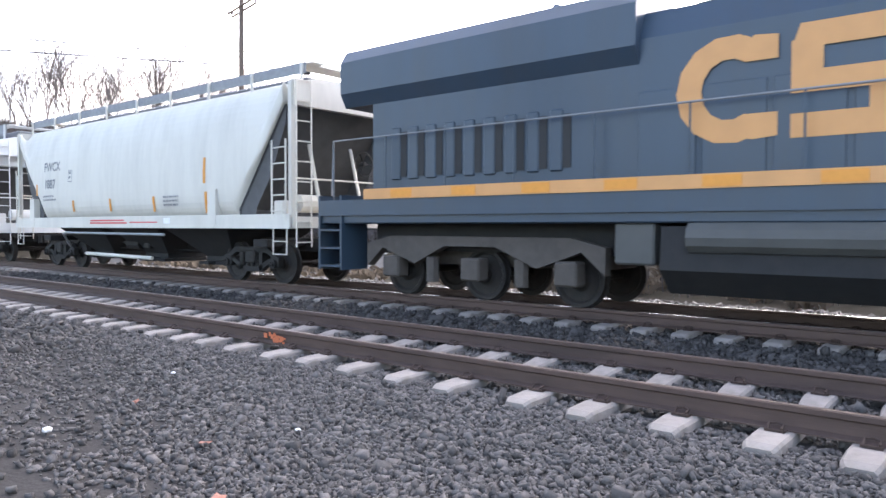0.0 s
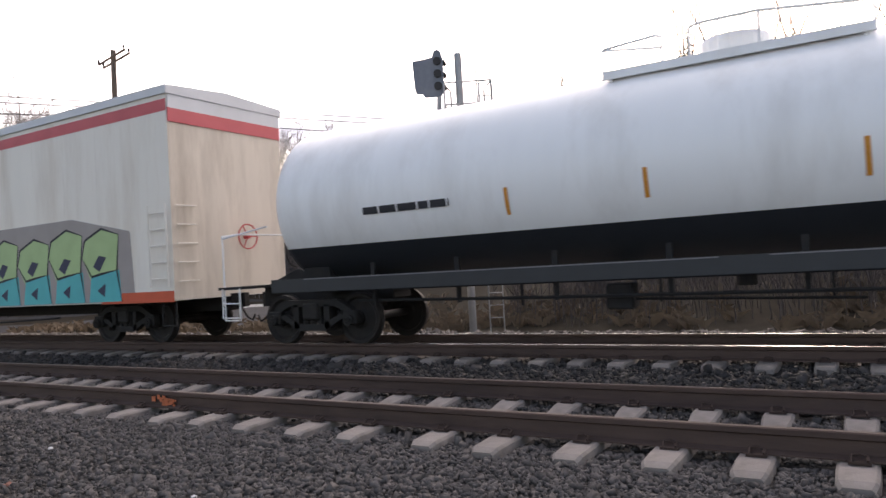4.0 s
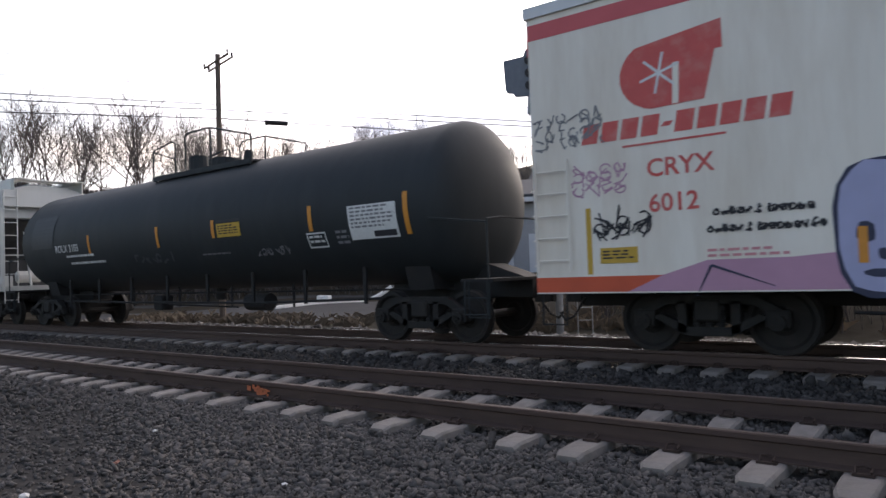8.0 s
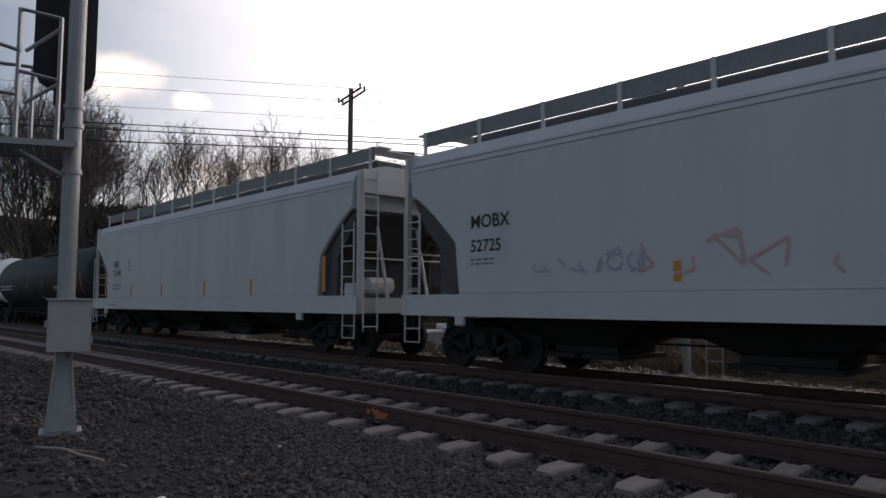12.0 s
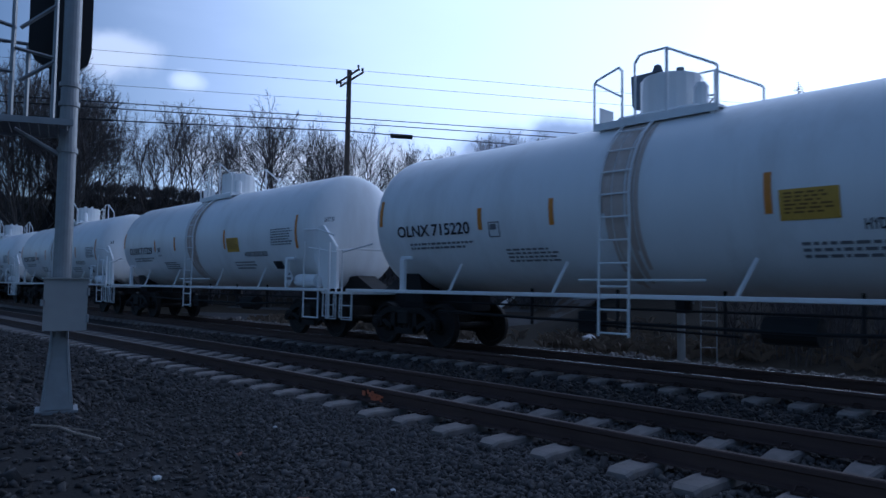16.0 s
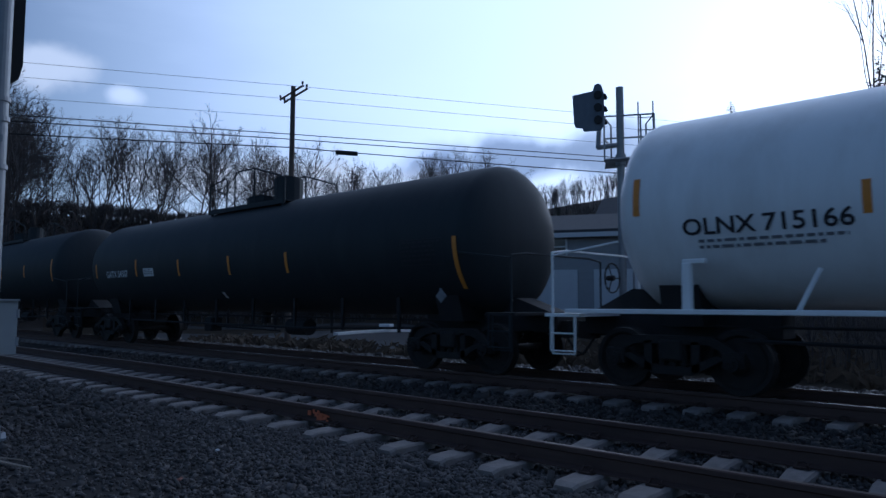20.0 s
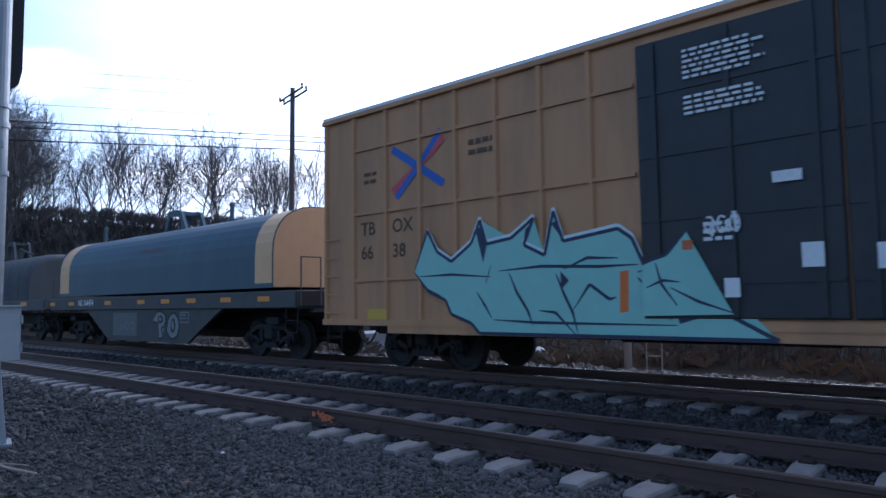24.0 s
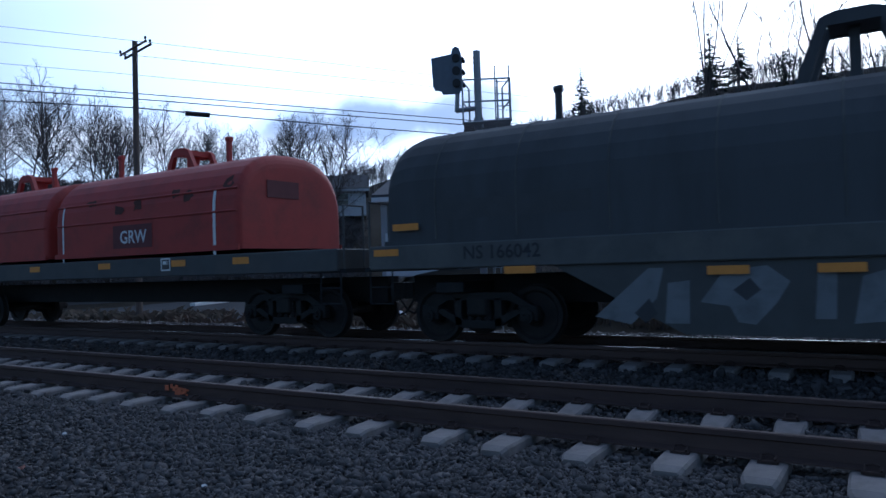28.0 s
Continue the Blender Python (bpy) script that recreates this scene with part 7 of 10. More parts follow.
# ribbed hopper
S_DC = flat(-1.588)
for s, u, z in (("DC", 2.3, 2.42), ("LX", 3.3, 2.42), ("70", 2.3, 1.92), ("03", 3.3, 1.92)):
    letters(DC, s, u, z, 0.24, M_GREYMARK, S_DC)
bars(DC, 2.3, 1.55, 0.6, 0.16, 2, M_GREYMARK, S_DC, 9)
bars(DC, 4.25, 1.9, 0.5, 0.5, 4, M_GREYMARK, S_DC, 10)
strips(DC, ((4.95, 1.38, 1.75), (7.85, 1.36, 1.75), (10.75, 1.36, 1.8), (13.6, 1.36, 1.8), (16.44, 1.36, 1.82), (19.39, 1.38, 2.3)), flat(-1.637), 0.12)
bars(DC, 15.65, 1.45, 0.55, 0.24, 3, M_GREYMARK, S_DC, 11)
bars(DC, 17.65, 1.48, 0.55, 0.42, 6, M_GREYMARK, S_DC, 12)
for x in (0.7, 19.4):
    b = B()
    box(b, x - 0.22, x + 0.22, -1.66, -1.58, 0.93, 1.2, 0.02)
    part("jacking_pad", b, P_GREY2, DC)

# smooth grey hoppers
letters(MO, "MOBX", 2.0, 2.68, 0.24, M_BLACKMARK, S_HP)
letters(MO, "52725", 2.0, 2.24, 0.22, M_BLACKMARK, S_HP)
bars(MO, 2.0, 1.95, 0.8, 0.16, 2, M_GREYMARK, S_HP, 13)
scrawl(MO, 3.5, 1.75, 2.2, 0.45, mat("spray_faint_blue", (0.36, 0.38, 0.45), 0.7), S_HP, 8, thick=0.04)
scrawl(MO, 5.4, 1.65, 3.0, 0.75, mat("spray_faint_pink", (0.55, 0.36, 0.34), 0.7), S_HP, 9, thick=0.05)
bars(MO, 14.7, 2.45, 0.4, 0.4, 3, M_GREYMARK, S_HP, 14)
rects(MO, [(13.65, 14.1, 1.66, 2.0)], M_BLACKMARK, S_HP, "placard", 0.006)
rects(MO, [(13.62, 14.13, 1.63, 1.66), (13.62, 14.13, 2.0, 2.03)], M_WHITEMARK, S_HP, "placard_edge", 0.007)
strips(MO, ((16.37, 1.55, 2.5), (13.03, 1.6, 1.95), (10.0, 1.6, 1.9), (6.2, 1.6, 1.9)), S_HP, 0.13)
letters(AEX, "AEX", 2.3, 2.64, 0.24, M_BLACKMARK, S_HP)
letters(AEX, "21148", 2.3, 2.3, 0.24, M_BLACKMARK, S_HP)
bars(AEX, 2.3, 1.72, 0.9, 0.26, 2, M_GREYMARK, S_HP, 15)
frame_box(AEX, 3.9, 4.15, 2.5, 2.85, M_GREYMARK, S_HP, 0.02)
bars(AEX, 2.0, 1.12, 1.1, 0.1, 1, M_GREYMARK, flat(-1.632), 16)
strips(AEX, ((1.47, 1.55, 2.45), (4.33, 1.5, 1.95), (7.24, 1.5, 1.95), (10.6, 1.5, 1.95), (13.6, 1.5, 1.95), (17.2, 1.55, 2.4)), S_HP, 0.13)
for car in (MO, AEX, AC):
    for x in (1.75, 16.2):
        b = B()
        box(b, x - 0.12, x + 0.12, -1.66, -1.57, 0.86, 1.08, 0.02)
        part("jacking_pad", b, P_GREY, car)

# white tank with dark belly
S_WT = round_side(2.56, 1.505)
bars(WT, 3.5, 2.1, 1.7, 0.24, 1, M_BLACKMARK, S_WT, 20)
strips(WT, ((6.13, 2.0, 2.4), (8.18, 2.05, 2.45), (10.72, 2.05, 2.5)), S_WT, 0.06)
rects(WT, [(11.85, 12.5, 2.05, 2.4)], M_YELMARK, S_WT, "placard", 0.006, "yellow placard")
rects(WT, [(12.57, 12.65, 2.0, 2.55)], M_REDMARK, S_WT, "placard_edge", 0.006)
bars(WT, 12.7, 2.08, 1.9, 0.46, 6, M_GREYMARK, S_WT, 21)
rects(WT, [(14.55, 15.6, 2.1, 2.55)], M_GREYMARK, S_WT, "stencil_panel", 0.006)
bars(WT, 14.62, 2.14, 0.95, 0.38, 7, M_BLACKMARK, S_WT, 22, off=0.01)
bars(WT, 14.8, 2.62, 0.6, 0.14, 2, M_GREYMARK, S_WT, 23)
b = B()
box(b, 15.85, 16.1, -1.6, -1.35, 1.75, 2.75, 0.03)
part("valve_column", b, P_WHITE, WT)
b = B()
box(b, 16.22, 16.35, -1.56, -1.4, 1.9, 2.6, 0.02)
part("tan_guard", b, mat("guard_tan", (0.5, 0.38, 0.24), 0.6), WT, "tan painted guard")


def diamond(car, u, z, s, y, paint):
    b = B()
    prism(b, [(u, z - s), (u + s, z), (u, z + s), (u - s, z)], y - 0.02, y, "y")
    d = part("diamond_placard", b, paint, car, "diamond hazard placard on a bracket")
    b = B()
    box(b, u - s * 0.5, u + s * 0.5, y - 0.027, y - 0.021, z - 0.035, z + 0.035)
    box(b, u - s * 0.25, u + s * 0.25, y - 0.027, y - 0.021, z + 0.08, z + 0.14)
    part("placard_text", b, M_GREYMARK, d)
    return d


diamond(WT, 15.97, 1.25, 0.25, -1.52, M_YELMARK)
b = B()
box(b, 1.2, 17.1, -1.32, -1.24, 0.98, 1.22)
part("side_channel", b, P_NAVY, WT)
rects(WT, [(11.6, 12.4, 1.04, 1.1)], M_WHITEMARK, flat(-1.325), "label", 0.006)
rects(WT, [(2.0, 9.0, 1.2, 1.215), (9.6, 15.4, 1.2, 1.215)], M_GREYMARK, flat(-1.325), "edge_line", 0.006)

# black tank with placards
S_RO = round_side(2.56, 1.535)
letters(RO, "ROLX 3105", 3.5, 2.2, 0.20, M_WHITEMARK, S_RO)
bars(RO, 4.1, 1.98, 1.8, 0.12, 1, M_WHITEMARK, S_RO, 30)
bars(RO, 4.2, 1.78, 2.7, 0.12, 1, M_WHITEMARK, S_RO, 31)
rects(RO, [(2.0, 3.4, 2.35, 3.3)], mat("patch_grey", (0.05, 0.052, 0.055), 0.6, var=0.2), S_RO, "repaint_patch", 0.004)
strips(RO, ((5.5, 2.1, 2.6), (8.93, 2.1, 2.6), (11.23, 2.2, 2.6), (14.45, 2.15, 2.65), (16.93, 1.95, 2.7)), S_RO, 0.11)
rects(RO, [(11.38, 12.22, 2.2, 2.5)], M_YELMARK, S_RO, "placard", 0.006, "yellow placard")
bars(RO, 11.44, 2.24, 0.74, 0.22, 4, M_BLACKMARK, S_RO, 32, off=0.01)
rects(RO, [(11.38, 12.22, 2.52, 2.58)], M_BLACKMARK, S_RO, "placard_edge", 0.006)
rects(RO, [(15.5, 16.7, 1.92, 2.55)], M_WHITEMARK, S_RO, "stencil_panel", 0.006, "white stencilled panel")
bars(RO, 15.56, 2.1, 1.1, 0.42, 6, M_GREYMARK, S_RO, 33, off=0.01)
rects(RO, [(16.1, 16.65, 1.95, 2.06)], M_BLACKMARK, S_RO, "panel_label", 0.011)
frame_box(RO, 14.28, 14.82, 1.82, 2.12, M_WHITEMARK, S_RO, 0.03, 2, 34)
bars(RO, 15.1, 1.82, 0.35, 0.3, 3, M_GREYMARK, S_RO, 35)
scrawl(RO, 7.6, 1.72, 1.8, 0.34, mat("spray_dim_grey", (0.07, 0.075, 0.08), 0.7), S_RO, 41, thick=0.05)
scrawl(RO, 12.55, 1.72, 1.1, 0.24, M_GREYMARK, S_RO, 42, thick=0.025)
bars(RO, 10.6, 1.8, 1.3, 0.07, 1, M_GREYMARK, S_RO, 36)

# black tanks
S_BT = round_side(2.5, 1.465)
strips(BT, ((5.73, 1.95, 2.3), (8.22, 1.98, 2.35), (11.39, 2.0, 2.42), (14.77, 1.9, 2.4), (17.88, 1.7, 2.6)), S_BT, 0.09)
bars(BT, 1.95, 1.9, 3.6, 0.34, 2, M_WHITEMARK, S_BT, 50)
bars(BT, 8.2, 1.92, 1.3, 0.07, 1, M_GREYMARK, S_BT, 51)
frame_box(BT, 16.1, 17.35, 1.98, 2.42, M_GREYMARK, S_BT, 0.02, 5, 52)
frame_box(BT, 15.72, 16.28, 1.82, 2.1, M_GREYMARK, S_BT, 0.03, 2, 53)
bars(BT, 13.3, 1.86, 1.3, 0.2, 3, M_WHITEMARK, S_BT, 54)
rects(BT, [(13.95, 14.7, 1.54 + 0.06 * i, 1.57 + 0.06 * i) for i in range(5)], mat("flag_faded", (0.42, 0.3, 0.3), 0.7), S_BT, "striped_decal", 0.006)
rects(BT, [(10.55, 10.68, 1.48, 1.62)], M_WHITEMARK, S_BT, "small_tag", 0.006)
diamond(BT, 17.55, 1.42, 0.13, -1.5, M_WHITEMARK)
rects(BT, [(18.6, 19.3, 2.3 + 0.12 * i, 2.36 + 0.12 * i) for i in range(4)], M_GREYMARK, lambda z: -1.1, "end_stencil", 0.0)
S_T3 = S_BT
letters(T3, "GATX 54507", 2.45, 2.1, 0.2, M_WHITEMARK, S_T3)
rects(T3, [(5.1, 5.75, 2.08, 2.32)], M_WHITEMARK, S_T3, "placard", 0.006)
bars(T3, 5.15, 2.12, 0.55, 0.16, 3, M_GREYMARK, S_T3, 55, off=0.01)
strips(T3, ((1.67, 2.1, 2.55), (4.62, 2.1, 2.6), (7.27, 2.05, 2.5), (9.91, 2.0, 2.48), (12.4, 1.98, 2.46), (17.6, 1.55, 2.5)), S_T3, 0.10)
rects(T3, [(9.12, 9.25, 1.42, 1.58)], M_WHITEMARK, S_T3, "small_tag", 0.006)
diamond(T3, 17.3, 1.42, 0.13, -1.46, M_GREYMARK)
frame_box(T3, 16.2, 17.3, 2.0, 2.5, M_BLACKMARK, S_T3, 0.02, 5, 56)
S_TL = round_side(2.6, 1.535)
letters(TIL, "TILX 197455", 2.0, 2.2, 0.21, M_WHITEMARK, S_TL)
bars(TIL, 2.1, 1.85, 1.7, 0.22, 2, M_GREYMARK, S_TL, 57)
frame_box(TIL, 4.42, 4.74, 2.18, 2.46, M_GREYMARK, S_TL, 0.03, 1, 58)
scrawl(TIL, 4.95, 1.85, 1.2, 0.55, M_WHITEMARK, S_TL, 61, thick=0.035)
scrawl(TIL, 5.05, 2.0, 1.0, 0.4, M_WHITEMARK, S_TL, 62, thick=0.03)
scrawl(TIL, 8.6, 2.2, 1.1, 0.85, M_GREYMARK, S_TL, 63, thick=0.035)
bars(TIL, 6.7, 1.72, 1.1, 0.28, 3, M_GREYMARK, S_TL, 59)
strips(TIL, ((1.49, 2.15, 2.95), (4.24, 2.3, 2.75), (7.58, 2.3, 2.78), (10.6, 2.3, 2.78), (13.5, 2.3, 2.78), (16.5, 2.1, 2.9)), S_TL, 0.11)
rects(TIL, [(8.56, 8.7, 1.38, 1.55)], M_WHITEMARK, S_TL, "small_tag", 0.006)

# white acid tanks
S_OL = round_side(2.68, 1.505)
M_BXLINE = mat("placard_print", (0.2, 0.12, 0.03), 0.7, var=0.2)
M_RUSTWASH = mat("rust_wash", (0.56, 0.47, 0.40), 0.6, var=0.15, scale=5, stain=(0.84, 0.83, 0.81), stain_amt=0.9, stain_scale=2.5, stretch=STREAK)
for c, num in OL:
    rs = random.Random(int(num))
    for i in range(9):
        a = 7.24 + 0.075 * i + rs.uniform(-0.02, 0.02)
        rects(c, [(a, a + rs.uniform(0.05, 0.09), 1.3 + rs.uniform(0, 1.0) * abs(i - 4) / 3, 3.95)], M_RUSTWASH, S_OL, "rust_stain", 0.003 + 0.0001 * i, "brown rust streak on the shell")
    du, dz = (0.14, -0.07) if num == "715166" else (0.0, 0.0)
    letters(c, "OLNX", 2.15 + du, 2.3 + dz, 0.22, M_BLACKMARK, S_OL, stretch=1.12)
    letters(c, num, 3.22 + du, 2.3 + dz, 0.22, M_BLACKMARK, S_OL, stretch=1.14)
    bars(c, 2.5, 2.0, 1.9, 0.16, 2, M_GREYMARK, S_OL, 70)
    frame_box(c, 4.78, 5.05, 2.2, 2.48, M_GREYMARK, S_OL, 0.02, 1, 71)
    strips(c, ((1.62, 2.55, 3.1), (4.57, 2.35, 2.75), (6.25, 2.35, 2.8), (8.87 if num == "715288" else 9.85, 2.3, 2.85), (13.82, 2.2, 3.05)) + (((11.13, 2.35, 2.8),) if num == "715288" else ()), S_OL, 0.10)
    bars(c, 5.1, 1.72, 1.3, 0.26, 4, M_GREYMARK, S_OL, 72)
    pu = 9.41 if num == "715288" else 9.99
    rects(c, [(pu, pu + 0.73, 2.2, 2.6)], M_YELMARK, S_OL, "placard", 0.006, "yellow placard")
    bars(c, pu + 0.06, 2.26, 0.62, 0.3, 6, M_BXLINE, S_OL, 73, off=0.01)
    letters(c, "HYDROCHLORIC ACID", 10.96, 2.05, 0.13, M_BLACKMARK, S_OL, stretch=0.66)
    bars(c, 10.2, 1.68, 1.2, 0.24, 3, M_GREYMARK, S_OL, 74)
    bars(c, 12.55, 2.28, 1.2, 0.46, 7, M_GREYMARK, S_OL, 75)
    rects(c, [(12.37, 12.81, 1.7, 1.9)], M_BLACKMARK, S_OL, "dark_label", 0.006)
    diamond(c, 13.6, 1.44, 0.19, -1.5, M_WHITEMARK)
    letters(c, "OLNX " + num, 14.55, 2.85, 0.11, M_BLACKMARK, lambda z: -1.12, stretch=0.45)
    b = B()
    box(b, 2.28, 2.42, -1.52, -1.42, 1.18, 1.85, 0.02)
    box(b, 2.28, 2.62, -1.5, -1.42, 1.82, 1.9, 0.02)
    part("jacket_post", b, P_WHITE, c)
    # shrouded valve chest and bracing on the brake end
    b = B()
    rod(b, (13.7, -1.28, 1.38), (14.6, -1.28, 1.38), 0.17, 16)
    for u in (13.66, 14.62):
        rod(b, (u, -1.28, 1.38), (u + (0.06 if u > 14 else -0.06) * 0.8, -1.28, 1.38), 0.12, 12)
    part("air_reservoir", b, P_WHITE, c, "white air reservoir")
    b = B()
    box(b, 13.35, 13.45, -1.52, -1.42, 1.2, 1.95, 0.02)
    box(b, 13.35, 13.75, -1.5, -1.42, 1.9, 1.98, 0.02)
    part("placard_bracket", b, P_WHITE, c)
    b = B()
    prism(b, [(14.75, 1.2), (15.35, 1.2), (15.3, 2.2), (14.7, 2.75), (14.15, 2.7), (14.1, 2.35)], -1.26, -1.2, "y")
    part("end_shroud", b, P_WHITE, c)
    b = B()
    path(b, [(14.25, -1.5, 0.5), (14.25, -1.5, 2.35)], 0.02, 6)
    path(b, [(14.25, -1.5, 0.5), (14.9, -1.5, 0.5), (14.9, -1.5, 2.2)], 0.02, 6)
    path(b, [(14.25, -1.5, 2.65), (14.9, -1.5, 2.62), (15.55, -1.5, 2.45)], 0.02, 6)
    rod(b, (14.25, -1.5, 0.95), (14.9, -1.5, 0.95), 0.016, 5)
    path(b, [(15.35, -1.5, 0.5), (15.35, -1.5, 2.3)], 0.03, 6)
    part("corner_rail", b, P_WHITE, c)
    b = B()
    box(b, 6.95, 8.4, -0.6, 0.6, 4.08, 4.22, 0.03)
    part("dome_base", b, P_WHITE, c)
    for u, y, rr, hh in ((7.5, -0.1, 0.09, 0.76), (7.85, 0.1, 0.07, 0.74), (8.35, -0.35, 0.12, 0.36)):
        b = B()
        rod(b, (u, y, 4.2), (u, y, 4.18 + hh), rr, 10)
        rod(b, (u, y, 4.18 + hh), (u, y, 4.23 + hh), rr * 0.7, 10)
        part("valve", b, P_WHITE, c)
    b = B()
    box(b, 6.7, 6.72, -0.75, -0.35, 4.1, 4.4)
    part("end_plate", b, P_WHITE, c)
    b = B()
    rod(b, (6.85, -1.52, 1.42), (9.0, -1.52, 1.42), 0.018, 5)
    part("grab_rail", b, P_WHITE, c)

# refrigerator cars
P_REDEMB = mat("emblem_red", (0.60, 0.10, 0.09), 0.55, var=0.12, scale=5, stain=(0.62, 0.45, 0.4), stain_amt=0.35, stain_scale=3)
S_RF = flat(-1.58)


def emblem(car, u, z, w, h):
    """Round-backed red badge with a notch and a pale six-armed star."""
    pts = [(u + w, z + h), (u + w, z + 0.62 * h), (u + 0.86 * w, z + 0.62 * h), (u + 0.82 * w, z), (u + 0.3 * w, z - 0.02 * h)]
    for i in range(9):
        a = radians(250 - 16 * i)
        pts.append((u + 0.36 * w + 0.36 * w * math.cos(a), z + 0.45 * h + 0.47 * h * math.sin(a)))
    shape(car, [pts], P_REDEMB, S_RF, "painted_emblem", 0.006, "faded red badge")
    arms = []
    for i in range(6):
        a = math.pi / 3 * i + 0.3
        c, s = math.cos(a), math.sin(a)
        cu, cz, l, t = u + 0.4 * w, z + 0.45 * h, 0.2 * w, 0.018
        arms.append([(cu - s * t, cz + c * t), (cu + l * c - s * t, cz + l * s + c * t), (cu + l * c + s * t, cz + l * s - c * t), (cu + s * t, cz - c * t)])
    for a in arms:
        shape(car, [a], G_WHITE, S_RF, "star_arm", 0.010)
    shape(car, [[(u + 0.52 * w, z), (u + 0.58 * w, z), (u + 0.6 * w, z + 0.55 * h), (u + 0.54 * w, z + 0.55 * h)]], P_REEFER, S_RF, "badge_gap", 0.010)


def reefer_side(car, L, door0, door1):
    rects(car, [(0.05, L - 0.05, 4.72, 4.96)], P_RED, S_RF, "stripe", 0.005, "faded red stripe under the roof")
    for q in ((0.05, 2.6, 0.9, 1.12), (L - 2.4, L - 0.05, 0.9, 1.12), (door0 + 0.7, door1 + 0.8, 0.9, 1.08)):
        rects(car, [q], P_ORANGESILL, S_RF, "sill_patch", 0.005, "orange-red sill paint")
    ladder(car, 0.12, 0.66, -1.66, 1.2, 2.85, 5, P_REEFER)
    ladder(car, L - 0.66, L - 0.12, -1.66, 1.2, 2.85, 5, P_REEFER)
    emblem(car, 1.5, 3.4, 1.4, 1.0)
    # brand word as plain slanted blocks
    u = 0.88
    for i in range(10):
        w = 0.24 if i != 4 else 0.12
        z1 = 3.3 if i != 4 else 3.18
        z0 = 3.02 if i != 4 else 3.12
        shape(car, [[(u, z0), (u + w, z0), (u + w + 0.05, z1), (u + 0.05, z1)]], P_REDEMB, S_RF, "painted_block", 0.006)
        u += w + 0.055
    rects(car, [(1.5, 2.9, 2.9, 2.93)], P_REDEMB, S_RF, "fine_line", 0.006)
    letters(car, "CRYX", 1.83, 2.46, 0.24, P_REDEMB, S_RF)
    # plug door with bars and rods
    b = B()
    box(b, door0, door1, -1.655, -1.58, 1.12, 4.62, 0.02)
    d = part("door", b, P_REEFER, car)
    for x in (door0 + 0.05, door0 + (door1 - door0) * 0.22, door0 + (door1 - door0) * 0.52, door0 + (door1 - door0) * 0.8, door1 - 0.05):
        b = B()
        rod(b, (x, -1.69, 1.0), (x, -1.69, 4.68), 0.028, 6)
        part("door_rod", b, P_REEFER, d)
    for z in (1.3, 1.62, 2.0, 2.62, 3.28):
        b = B()
        box(b, door0, door1, -1.68, -1.65, z - 0.025, z + 0.025)
        part("door_bar", b, P_REEFER, d)
    b = B()
    box(b, door0 - 4.2, door1 + 0.3, -1.70, -1.58, 4.63, 4.70)
    box(b, door0 + 0.7, door1 + 0.3, -1.70, -1.58, 1.02, 1.10)
    part("door_track", b, P_REEFER, car)
    # upright panel joints
    for i in range(1, 19):
        x = L * i / 19
        if not door0 - 0.1 < x < door1 + 0.1:
            b = B()
            box(b, x - 0.009, x + 0.009, -1.5825, -1.57, 1.12, 4.72)
            part("panel_joint", b, P_REEFER, car)
    # end details: ladder, brake wheel, hatch, top lettering
    for x, s in ((L - 0.04, 1), (0.04, -1)):
        bars_of("end_grab_iron", [((x + s * 0.06, -1.5, 1.3 + 0.38 * i), (x + s * 0.06, -1.0, 1.3 + 0.38 * i), 0.015) for i in range(5)], P_REEFER, car, 5)
        b = B()
        box(b, min(x, x + s * 0.02), max(x, x + s * 0.02), -1.56, 1.56, 4.78, 5.05)
        part("end_panel", b, P_ROOFWHT, car, "pale top panel of the end")
        b = B()
        box(b, min(x, x + s * 0.02), max(x, x + s * 0.02), -1.57, 1.57, 4.5, 4.78)
        part("end_stripe", b, P_RED, car, "faded red stripe")
    brake_wheel(car, L + 0.1, 0.3, 2.2, M_REDMARK)
    b = B()
    for x in (0.3, L - 0.3):
        path(b, [(x - 0.2, -1.5, 0.9), (x - 0.2, -1.52, 0.42), (x + 0.2, -1.52, 0.42), (x + 0.2, -1.5, 0.9)], 0.018, 5)
    part("stirrup_step", b, M_UNDER, car)
    b = B()
    path(b, [(4.2, -1.4, 0.62), (6.2, -1.4, 0.55), (15.5, -1.4, 0.52), (18.6, -1.4, 0.62)], 0.025, 5)
    part("brake_line", b, M_UNDER, car)




